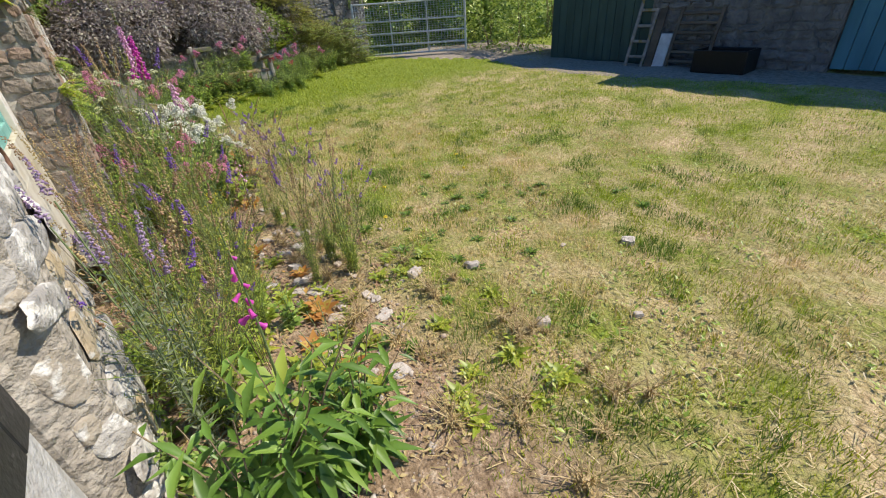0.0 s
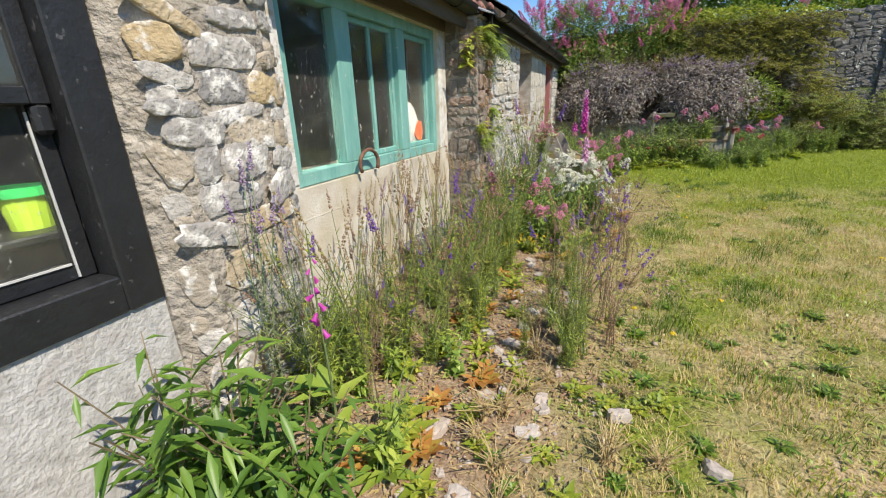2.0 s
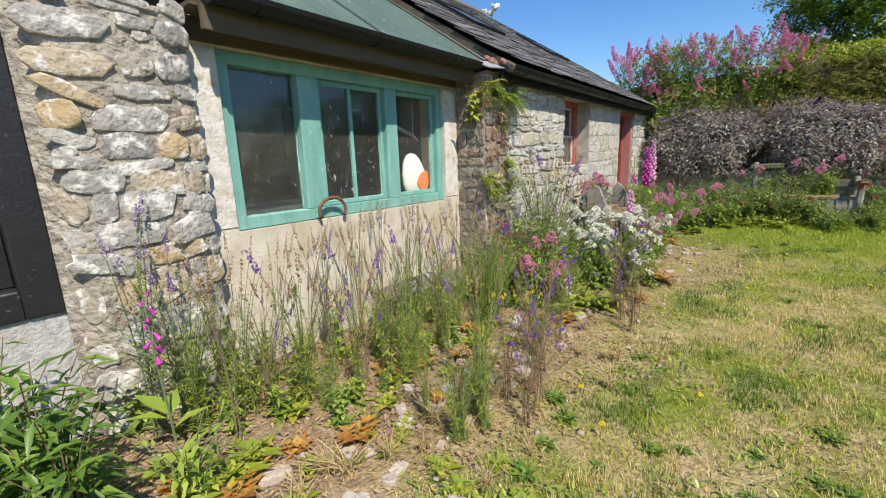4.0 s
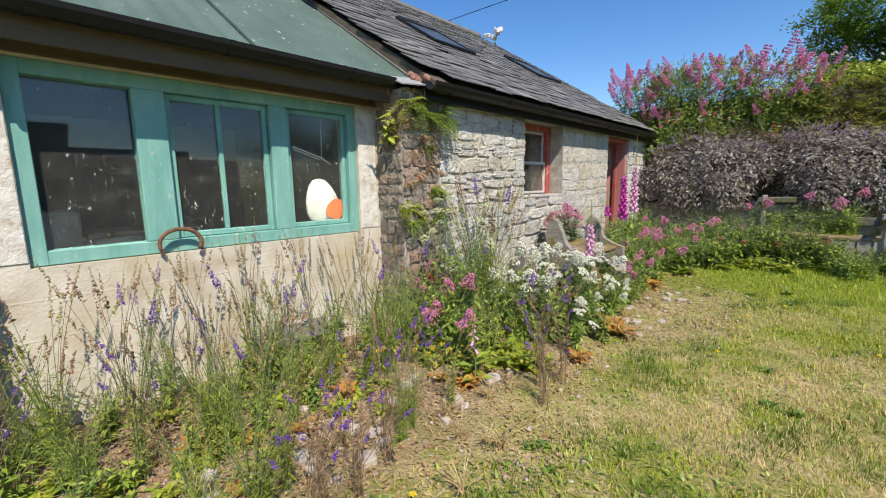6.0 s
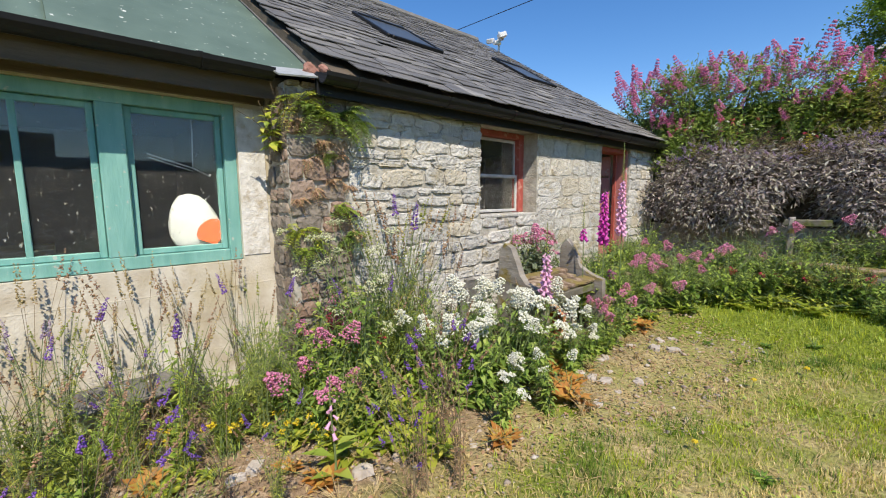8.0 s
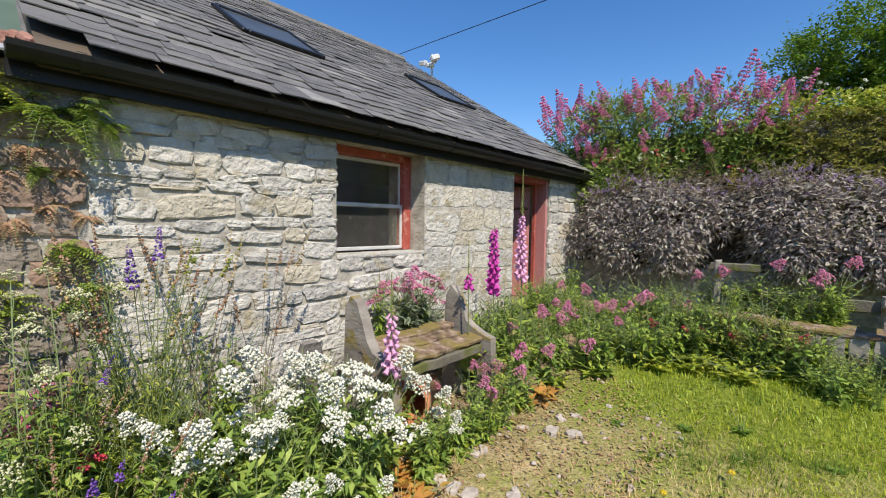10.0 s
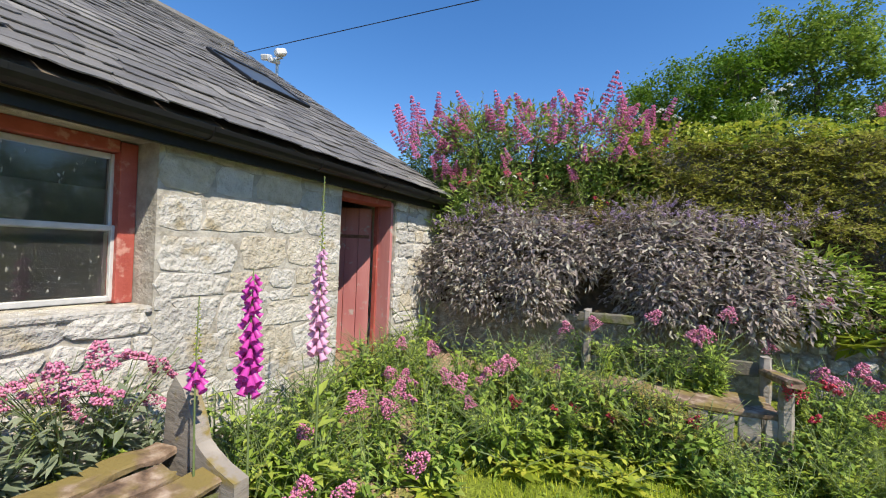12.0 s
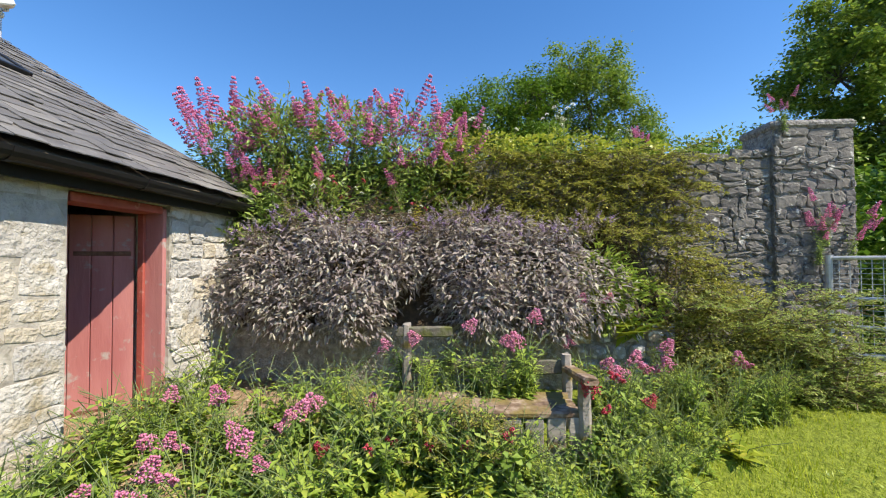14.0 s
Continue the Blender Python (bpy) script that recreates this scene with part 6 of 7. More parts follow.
def build_bench_bank():
    b = thing("garden_bench", "weathered grey timber bench with moss, half hidden by plants", "bench", "garden benches")
    for y in (9.05, 9.2, 9.35):
        mb = MB()
        jag_board(mb, (2.42, y, 0.58), (1.24, 0.135, 0.045))
        part("seat_plank", mb, MOSSWOOD, b, "mossy seat plank")
    for i in range(9):
        mb = MB()
        jag_board(mb, (1.9 + i * 0.14, 9.0, 0.39), (0.12, 0.022, 0.33))
        part("apron_board", mb, OLDWOOD, b)
    for x in (1.84, 3.06):
        mb = MB()
        jag_board(mb, (x, 9.0, 0.48 if x > 2 else 0.36), (0.075, 0.075, 0.62 if x > 2 else 0.4))
        part("front_post", mb, OLDWOOD, b)
        mb = MB()
        jag_board(mb, (x, 9.48, 0.66 if x < 2 else 0.55), (0.07, 0.07, 0.86 if x < 2 else 0.62))
        part("back_post", mb, OLDWOOD, b)
        if x < 2:
            continue
        mb = MB()
        jag_board(mb, (x + 0.01, 9.2, 0.79), (0.10, 0.64, 0.05), Matrix.Rotation(-0.12, 3, "X"))
        part("arm", mb, MOSSWOOD, b, "mossy arm rest")
    mb = MB()
    jag_board(mb, (1.98, 9.47, 1.03), (0.42, 0.04, 0.08))
    part("back_rail", mb, DARKWOOD, b)
    mb = MB()
    jag_board(mb, (2.45, 9.5, 0.76), (1.16, 0.035, 0.11))
    part("back_rail", mb, DARKWOOD, b)


build_bench_wall()
build_bench_bank()

TERRA = mat("terracotta", [(0.3, (0.42, 0.16, 0.07)), (0.7, (0.58, 0.26, 0.13))], 9, 0.85, 0.4, 50)
pot = thing("terracotta_pot", "orange terracotta pot lying under the bench", "pot", at=Matrix.Translation((0.60, 6.36, 0.25)) @ Matrix.Rotation(radians(80), 4, "X") @ Matrix.Rotation(0.4, 4, "Y") @ Matrix.Diagonal((1.25, 1.25, 1.5, 1)))
v, f = [], []
prof = [(0.0, -0.14), (0.085, -0.14), (0.115, 0.10), (0.13, 0.10), (0.13, 0.15), (0.115, 0.15), (0.105, 0.10), (0.075, -0.12), (0, -0.12)]
for r, z in prof:
    v += [(r * math.cos(6.283 * i / 16), r * math.sin(6.283 * i / 16), z) for i in range(16)]
f = [(k * 16 + i, k * 16 + (i + 1) % 16, (k + 1) * 16 + (i + 1) % 16, (k + 1) * 16 + i) for k in range(len(prof) - 1) for i in range(16)]
part("pot_body", mesh_of("pot_body", v, f, True), TERRA, pot)

sl = thing("stone_slab", "grey stone slab leaning on the cottage wall", "slab")
mb = MB()
jag_board(mb, (0.05, 5.86, 0.40), (0.05, 0.17, 0.46), Matrix.Rotation(0.16, 3, "Y"))
part("slab", mb, GREYSTONE, sl)
sl = thing("stone_slab", "thin grey slab propped at the foot of the cream wall", "slab")
mb = MB()
jag_board(mb, (-0.30, 3.42, 0.24), (0.2, 0.66, 0.035), Matrix.Rotation(0.35, 3, "Y"))
part("slab", mb, GREYSTONE, sl)

hs = thing("horseshoe", "rusty iron horseshoe standing on the window ledge", "horseshoe")
mb = MB()
pts = [(-0.385, 2.705 + 0.115 * math.sin(a), 0.99 + 0.09 * math.cos(a)) for a in np.linspace(-2.1, 2.1, 15)]
mb.tube(pts, 0.013, 6)
part("shoe", mb, RUST, hs, smooth=True)

# things on the inner sills
PLASTIC_W = mat("white_plastic", (0.58, 0.59, 0.59), 4, 0.35, 0.05, 30)
PLASTIC_O = mat("orange_plastic", (0.75, 0.13, 0.04), 4, 0.4, 0.05, 30)
PLASTIC_G = mat("green_plastic", (0.04, 0.55, 0.14), 4, 0.35, 0.05, 30)
PLASTIC_L = mat("lime_plastic", (0.45, 0.68, 0.06), 4, 0.4, 0.05, 30)
sill = thing("window_ledge", "dusty inner timber ledge below the window", "ledge")
part("board", MB().box((-0.83, 3.06, 0.93), (0.22, 2.1, 0.05), bev=0.01), OLDWOOD, sill)
fl = thing("plastic_float", "white rounded plastic float with an orange patch behind glass", "float")
v, f = [], []
for k in range(9):
    a = math.pi * k / 8
    v += [(-0.62 + 0.05 * math.sin(a) * math.cos(6.283 * i / 16), 3.85 + 0.16 * math.sin(a) ** 0.7 * (1 - 0.28 * math.cos(a)) * math.sin(6.283 * i / 16) - 0.03 * math.cos(a), 1.19 + 0.20 * math.cos(a)) for i in range(16)]
f = [(k * 16 + i, (k + 1) * 16 + i, (k + 1) * 16 + (i + 1) % 16, k * 16 + (i + 1) % 16) for k in range(8) for i in range(16)]
part("float_body", mesh_of("float_body", v, f, True), PLASTIC_W, fl)
mb = MB()
mb.prism([(3.93 + 0.085 * math.cos(a) * (1 + 0.15 * math.sin(2 * a)), 1.13 + 0.085 * math.sin(a) * (1 - 0.12 * math.cos(3 * a))) for a in np.linspace(0, 6.283, 18)[:-1]], 0, -0.578, -0.565)
part("patch", mb, PLASTIC_O, fl, "orange round patch")
hg = thing("wire_rack", "white wire rack hanging behind the window", "rack")
mb = MB().tube([(-0.62, 3.61, 1.64), (-0.62, 3.86, 1.56), (-0.62, 3.87, 1.8)], 0.006, 5)
mb.tube([(-0.62, 3.86, 1.56), (-0.66, 3.97, 1.51)], 0.006, 5)
mb.tube([(-0.62, 3.61, 1.62), (-0.62, 3.86, 1.54)], 0.004, 5)
mb.tube([(-0.62, 3.87, 1.8), (-0.62, 3.87, 1.965)], 0.003, 5)
part("wire", mb, PLASTIC_W, hg)
fr = thing("cupboard", "pale cupboard standing inside the room", "cupboard", at=(-1.8, 2.1, 0.07))
part("body", MB().box((0, 0, 0.55), (0.5, 0.55, 1.1), bev=0.02), PLASTIC_W, fr)
part("door", MB().box((0.262, 0, 0.55), (0.02, 0.53, 1.05), bev=0.006), PLASTIC_W, fr)
fr = thing("cupboard", "low white box unit standing inside the room", "cupboard", at=(-1.6, 2.75, 0.07))
part("body", MB().box((0, 0, 0.45), (0.5, 0.7, 0.9), bev=0.02), PLASTIC_W, fr)
part("top", MB().box((0, 0, 0.925), (0.56, 0.76, 0.04), bev=0.008), OLDWOOD, fr)
# black colour stands in for the dark interior, as sun reaches this shelf
sh = thing("window_shelf", "dusty shelf coloured black to look unlit behind the black window", "shelf")
part("board", MB().box((-0.66, 0.42, 0.98), (0.24, 1.45, 0.03), bev=0.008), BLACKPAINT, sh)
tub = thing("plastic_tub", "bright green plastic tub with a lime label on the shelf", "tub", at=Matrix.Translation((-0.68, 1.0, 0.995)) @ Matrix.Diagonal((1.15, 1.15, 0.85, 1)))
v, f = [], []
prof = [(0.0, 0.0), (0.05, 0.0), (0.06, 0.13), (0.0, 0.13)]
for r, z in prof:
    v += [(r * math.cos(6.283 * i / 16), r * math.sin(6.283 * i / 16), z) for i in range(16)]
f = [(k * 16 + i, k * 16 + (i + 1) % 16, (k + 1) * 16 + (i + 1) % 16, (k + 1) * 16 + i) for k in range(3) for i in range(16)]
part("tub_body", mesh_of("tub_body", v, f), PLASTIC_L, tub)
part("lid", MB().tube([(0, 0, 0.13), (0, 0, 0.165)], 0.07, 18), PLASTIC_G, tub, "bright green lid")

# ---- roof things ----
pole = thing("security_light", "white twin floodlight and camera on a slim pole behind the gable", "security light", at=(-4.75, 12.05, 0))
part("pole", MB().tube([(0, 0, 0.2), (0, 0, 5.62)], 0.03, 8), GALV, pole)
part("bracket", MB().box((0.0, -0.02, 5.40), (0.34, 0.05, 0.05), bev=0.01), PLASTIC_W, pole)
for dx, rz in ((-0.2, 0.4), (0.19, -0.5)):
    part("lamp_head", MB().box((dx, -0.10, 5.44 + 0.1 * dx), (0.17, 0.22, 0.12), Matrix.Rotation(rz, 3, "Z") @ Matrix.Rotation(0.35, 3, "X"), bev=0.02), PLASTIC_W, pole)
part("camera_body", MB().tube([(0.0, -0.2, 5.30), (0.02, 0.02, 5.34)], 0.05, 10), PLASTIC_W, pole)
wire = thing("overhead_wire", "thin black wire crossing the sky above the roof", "wire")
part("cable", MB().tube([(-26, 15.0, 7.95), (-12, 15.0, 7.7), (0, 15.0, 7.55), (12, 15.0, 7.6), (26, 15.0, 7.9)], 0.013, 5), BLACKPL, wire)

# ---- shed front and yard ----
bd = thing("door_2", "blue painted plank door in the shaded outbuilding", "door", kind="structure")
for i in range(7):
    part("plank", MB().box((9.3, 0.45 + i * 0.178, 1.25), (0.05, 0.17, 2.1), bev=0.006), SHEDBLUE, bd)
part("door_frame", MB().box((9.33, 1.0, 2.34), (0.1, 1.3, 0.1), bev=0.006), SHEDBLUE, bd)
for i in range(12):
    part("board", MB().box((9.235, 4.7 + i * 0.2, 1.08), (0.03, 0.19, 1.84), bev=0.004), SHEDGREEN_SHADED, bpy.data.objects["wall_shed_boards"])


def lean(name, label, cat, y, w, h, material, slats=0, tilt=0.32):
    ob = thing(name, label, cat, at=Matrix.Translation((8.85, y, float(gz(8.9, y)))) @ Matrix.Rotation(tilt, 4, "Y"))
    if slats:
        for s in (-1, 1):
            part("rail", MB().box((0, s * w / 2, h / 2), (0.04, 0.06, h), bev=0.006), material, ob)
        for i in range(slats):
            part("rung", MB().box((0, 0, h * (i + 0.7) / slats), (0.035, w - 0.06, 0.05), bev=0.006), material, ob)
    else:
        part("panel", MB().box((0, 0, h / 2), (0.03, w, h), bev=0.008), material, ob)
    return ob


lean("ladder", "pale weathered ladder leaning on the shed", "ladder", 4.65, 0.34, 1.7, OLDWOOD, 6)
lean("white_board", "small white board leaning on the shed", "board", 4.15, 0.22, 0.6, WHITEPAINT)
lean("timber_pallet", "dark slatted pallet leaning on the stone shed", "pallet", 3.65, 0.7, 1.5, TIMBER_D, 9)
lean("plank", "long dark plank leaning on the shed", "plank", 4.35, 0.14, 1.9, TIMBER_D)
tubm = thing("black_trough", "low black plastic trough on the yard by the shed", "trough", at=(8.75, 2.95, float(gz(8.75, 2.95)) - 0.01))
mb = MB()
mb.box((0, 0, 0.03), (0.5, 0.75, 0.06), bev=0.02)
for c, s in (((0, 0.40, 0.19), (0.55, 0.04, 0.36)), ((0, -0.40, 0.19), (0.55, 0.04, 0.36)), ((0.27, 0, 0.19), (0.04, 0.84, 0.36)), ((-0.27, 0, 0.19), (0.04, 0.84, 0.36))):
    mb.box(c, s, bev=0.012)
part("trough_body", mb, BLACKPL, tubm)


def yard():
    GR = mat("yard_gravel", [(0.3, (0.16, 0.13, 0.10)), (0.7, (0.34, 0.29, 0.23))], 18, 0.95, 0.8, 60)
    xs, ys = np.linspace(0, 1, 14), np.arange(-6, 11.01, 0.25)
    V, F = [], []
    for j, y in enumerate(ys):
        x0 = 7.75 + 0.25 * math.sin(y * 0.9) - 1.3 * float(smooth01((y - 7.6) / 2.2))
        for t in xs:
            x = x0 + (9.19 + 0.0 * y - x0) * t + (1.5 * t if y > 7.0 else 0)
            V.append((x, y, float(gz(x, y)) + (0.014 if 0 < t else -0.01)))
    n = len(xs)
    F = [(j * n + i, j * n + i + 1, (j + 1) * n + i + 1, (j + 1) * n + i) for j in range(len(ys) - 1) for i in range(n - 1)]
    tagged(part("pavement", mesh_of("pavement", V, F, True), GR), "trodden gravel yard in front of the shed and gate", "yard", kind="structure")


yard()

# ---- wall plants ----
def fern_plant(lm, lab, grp, n=11, size=0.22):
    """A tuft of arching fronds, each a midrib with tapering pairs of leaflets, rooted at the origin and spreading towards +x."""
    ob = thing("fern", lab, "fern", grp)
    P, Y, T, W, L = [], [], [], [], []
    ribs = MB()
    for i in range(n):
        yaw, up = random.uniform(-1.5, 1.5), random.uniform(-0.1, 1.0)
        ln = size * random.uniform(0.7, 1.2)
        d = Vector((math.cos(yaw), math.sin(yaw), 0))
        pts = [d * (ln * t * 0.85) + Vector((0, 0, ln * (up * t - 0.75 * t * t))) for t in (0, 0.2, 0.4, 0.6, 0.8, 1.0)]
        ribs.tube(pts, 0.0018, 3, 0.0006, cap=False)
        for j in range(13):
            t = 0.12 + 0.86 * j / 12
            q = min(4, int(t * 5))
            p = pts[q].lerp(pts[q + 1], t * 5 - q)
            r = 0.036 * size / 0.22 * math.sin(math.pi * min(1, 0.25 + 0.75 * t)) ** 0.7 + 0.006
            for side in (-1, 1):
                P.append(p)
                Y.append(yaw - math.pi / 2 + side * 1.2)
                T.append(random.gauss(-0.15, 0.15))
                W.append(0.013 * size / 0.22)
                L.append(r)
    part("foliage", leaves_mesh("foliage", P, np.array(Y), np.array(T), np.array(W), np.array(L), lm), None, ob)
    part("midrib_mass", mesh_of("midrib_mass", ribs.v, ribs.f), STEM, ob)["kind"] = "stuff"
    return ob


FERN_L, DRY_L = "green fern tuft growing out of the old wall", "dry brown fern tuft clinging to the old wall"
for y, z, k, lm in ((4.40, 1.98, 1.0, L_YELLOW), (4.50, 1.92, 1.1, L_MID), (4.62, 1.90, 1.15, L_GREEN), (4.74, 1.93, 1.0, L_MID), (4.82, 1.88, 0.85, L_GREEN), (4.34, 1.12, 0.9, L_YELLOW), (4.42, 1.0, 0.8, L_GREEN), (4.66, 1.28, 0.8, L_GREEN), (4.72, 1.05, 0.8, L_MID), (4.56, 1.62, 0.6, L_MID)):
    o = fern_plant(lm, FERN_L, "wall ferns", 15, 0.25)
    o.matrix_basis = Matrix.Translation((XB - 0.01, y, z)) @ Matrix.Rotation(random.uniform(-0.3, 0.3), 4, "X") @ Matrix.Diagonal((k, k, k, 1))
for y, z, k in ((4.36, 1.86, 1.0), (4.44, 1.62, 0.9), (4.55, 1.74, 1.0), (4.48, 1.42, 0.9), (4.68, 1.66, 0.8), (4.60, 1.48, 0.8), (4.36, 1.35, 0.8), (4.74, 1.44, 0.7)):
    o = fern_plant(L_RUSTY, DRY_L, "dry ferns", 14, 0.13)
    o.matrix_basis = Matrix.Translation((XB - 0.01, y, z)) @ Matrix.Rotation(0.5, 4, "Y") @ Matrix.Diagonal((k, k, k, 1))
w = herb("wall_shrub", "bright yellow-green seedling shrub under the gutter end", "shrub", 5, 0.3, 0.13, (0.05, 0.085), 11, L_YELLOW, STEM_BROWN)
w.matrix_basis = Matrix.Translation((-0.2, 4.26, 1.66)) @ Matrix.Rotation(0.3, 4, "Y") @ Matrix.Rotation(0.25, 4, "X") @ Matrix.Diagonal((1.2, 1.2, 1.25, 1))

# ---- lawn: grass, weeds, dandelions, stones ----
def path_near(x, y):
    """Distance to the trodden line."""
    d = np.full(x.shape, 99.0)
    line = [(0, 0), (0.9, 0.1), (2.0, 0.9), (2.4, 2.0), (2.7, 4.0), (2.5, 5.4), (2.3, 6.3)]
    for (ax, ay), (bx, by) in zip(line, line[1:]):
        t = np.clip(((x - ax) * (bx - ax) + (y - ay) * (by - ay)) / ((bx - ax) ** 2 + (by - ay) ** 2), 0, 1)
        d = np.minimum(d, np.hypot(x - ax - t * (bx - ax), y - ay - t * (by - ay)))
    return d


def patches(x, y, s=1.0):
    return (np.sin(1.9 * s * x + 1.3 * np.sin(1.1 * s * y)) + np.sin(2.3 * s * y + 1.7 * np.sin(0.9 * s * x + 1)) + 0.8 * np.sin(4.1 * s * x - 3.3 * s * y)) / 2.8


def clumps(x, y, cell, seed):
    """Smooth random values between 0 and 1, one lump about each cell's width."""
    g = np.random.default_rng(seed).random((257, 257))
    u, v = (x + 20) / cell, (y + 20) / cell
    i, j = np.floor(u).astype(int), np.floor(v).astype(int)
    a, b = smooth01(u - i), smooth01(v - j)
    i, j = i % 256, j % 256
    return (g[i, j] * (1 - a) + g[i + 1, j] * a) * (1 - b) + (g[i, j + 1] * (1 - a) + g[i + 1, j + 1] * a) * b


def bed_edge(y):
    return 0.55 + 0.68 * smooth01((y - 1.0) / 1.2) + 0.16 * np.sin(2.1 * y) + 0.1 * np.sin(5.3 * y + 1) + 0.45 * smooth01((y - 4.6) / 1.0) * (1 - smooth01((y - 7.6) / 0.8))


def lawn():
    n = 700000
    x, y = uni(-0.3, 9.0, n), uni(-1.5, 10.6, n)
    d = path_near(x, y)
    keep = uni(0, 1, n) < np.clip(1.25 / (0.4 + d), 0.09, 1.0)
    edge = bed_edge(y)
    keep &= (x > edge - 0.25 * uni(0, 1, n) ** 3) & ~((y > 9.0) & (x < 4.2)) & (x < 7.9 - 1.3 * smooth01((y - 7.6) / 2.2))
    far_edge = smooth01((x - edge) / 0.6)
    keep &= uni(0, 1, n) < 0.4 + 0.6 * far_edge
    x, y = x[keep], y[keep]
    lush = 2.4 * smooth01((y - 6.8) / 1.0) + 1.3 * smooth01((x - 4.6) / 1.2) + 0.75 * patches(x, y)
    fine = 0.55 * clumps(x, y, 0.34, 3) + 0.45 * clumps(x, y, 0.13, 4)
    green = uni(-0.35, 0.75, len(x)) < lush + 0.2 + 1.7 * (fine - 0.5)
    deep = 0.6 * clumps(x, y, 0.27, 8) + 0.4 * clumps(x, y, 0.1, 9) + uni(-0.08, 0.08, len(x)) > 0.62 + 0.2 * smooth01((y - 7.0) / 0.8) + 0.15 * smooth01((x - 4.2) / 1.0)
    bare = (fine + 0.12 * patches(x * 1.7 + 3, y * 1.7, 1.6) < 0.40) & (lush < 0.6) & (uni(0, 1, len(x)) < 0.75)
    for nm, sel, m, h0, h1, lab in (("grass", green & ~bare & ~deep, GRASS, 0.022, 0.05, "short green lawn grass"), ("grass", green & ~bare & deep, GRASS_DEEP, 0.035, 0.08, "thick dark green clumps in the lawn"), ("dry_grass", ~green & ~bare, GRASS_DRY, 0.02, 0.05, "sun-dried straw-coloured lawn grass")):
        px, py = x[sel], y[sel]
        k = len(px)
        tall = 1 + 0.45 * smooth01((py - 7.4) / 1.0) * (px < 4.5)
        h = uni(h0, h1, k) * tall
        s = np.stack([uni(0.0035, 0.006, k), h * uni(0.6, 1.5, k), h], -1)
        ob = part(nm, scatter(nm, BLADE_V, BLADE_F, np.stack([px, py, gz(px, py) - 0.008], -1), turns(uni(0, 6.283, k)), s, m), None)
        tagged(ob, lab, "grass", kind="stuff")
    # low clover and plantain leaves in the turf
    k = 26000
    px, py = uni(0.9, 7.5, k), uni(-0.5, 9.0, k)
    ok = (px > bed_edge(py)) & (patches(px + 5, py * 1.2, 1.5) > 0.1) & (uni(0, 1, k) < np.clip(1.6 / (0.4 + path_near(px, py)), 0.15, 1))
    px, py = px[ok], py[ok]
    k = len(px)
    ob = part("clover", leaves_mesh("clover", np.stack([px, py, gz(px, py) + uni(0, 0.025, k)], -1), uni(0, 6.3, k), uni(0, 0.9, k), uni(0.008, 0.02, k), uni(0.02, 0.05, k), L_GREEN), None)
    tagged(ob, "low clover and weed leaves in the turf", "weeds", kind="stuff")
    k = 15000
    px, py = uni(0.4, 6.0, k), uni(-0.5, 8.0, k)
    ok = uni(0, 1, k) < np.clip(1.3 / (0.4 + path_near(px, py)), 0.05, 1)
    px, py = px[ok], py[ok]
    k = len(px)
    h = uni(0.04, 0.14, k)
    ob = part("straw", scatter("straw", BLADE_V, BLADE_F, np.stack([px, py, gz(px, py) + uni(0.004, 0.03, k)], -1), turns(uni(0, 6.283, k), uni(-1.75, -1.3, k)), np.stack([uni(0.003, 0.006, k), h * 0.6, h], -1), L_STRAW), None)
    tagged(ob, "loose straws and cut grass lying on the turf", "straw", kind="stuff")
    # litter and gravel on the bed
    k = 9000
    px, py = uni(-0.35, 2.0, k), uni(0.6, 8.0, k)
    ok = px < bed_edge(py) + 0.25
    px, py = px[ok], py[ok]
    k = len(px)
    ob = part("leaf_litter", leaves_mesh("leaf_litter", np.stack([px, py, gz(px, py) + uni(0, 0.015, k)], -1), uni(0, 6.3, k), uni(-0.2, 0.4, k), uni(0.008, 0.02, k), uni(0.02, 0.05, k), L_STRAW), None)
    tagged(ob, "dry leaf litter and straw on the bed", "litter", kind="stuff")
    k = 5200
    px, py = uni(-0.35, 2.0, k), uni(0.9, 8.0, k)
    ok = px < bed_edge(py) + 0.1
    px, py = px[ok], py[ok]
    k = len(px)
    ob = part("leaf_litter", leaves_mesh("leaf_litter", np.stack([px, py, gz(px, py) + uni(0, 0.02, k)], -1), uni(0, 6.3, k), uni(-0.2, 0.6, k), uni(0.01, 0.025, k), uni(0.02, 0.045, k), L_RUSTY), None)
    tagged(ob, "reddish brown leaf litter on the bed", "litter", kind="stuff")
    k = 11000
    px, py = uni(-0.35, 2.0, k), uni(0.6, 8.0, k)
    ok = (px < bed_edge(py) + 0.3) & (uni(0, 1, k) < 0.35 + 0.65 * (patches(px, py, 2) > -0.1))
    px, py = px[ok], py[ok]
    k = len(px)
    sc = uni(0.004, 0.012, k) * (1 + 1.6 * (uni(0, 1, k) > 0.9))
    ob = part("gravel", scatter("gravel", OCT_V, OCT_F, np.stack([px, py, gz(px, py) + sc * 0.2], -1), turns(uni(0, 6.3, k), uni(-0.5, 0.5, k), uni(-0.5, 0.5, k)), np.stack([sc, sc * uni(0.6, 1.2, k), sc * uni(0.5, 0.9, k)], -1), PEBBLE), None)
    tagged(ob, "loose pale gravel and stone chips on the bed", "gravel", kind="stuff")


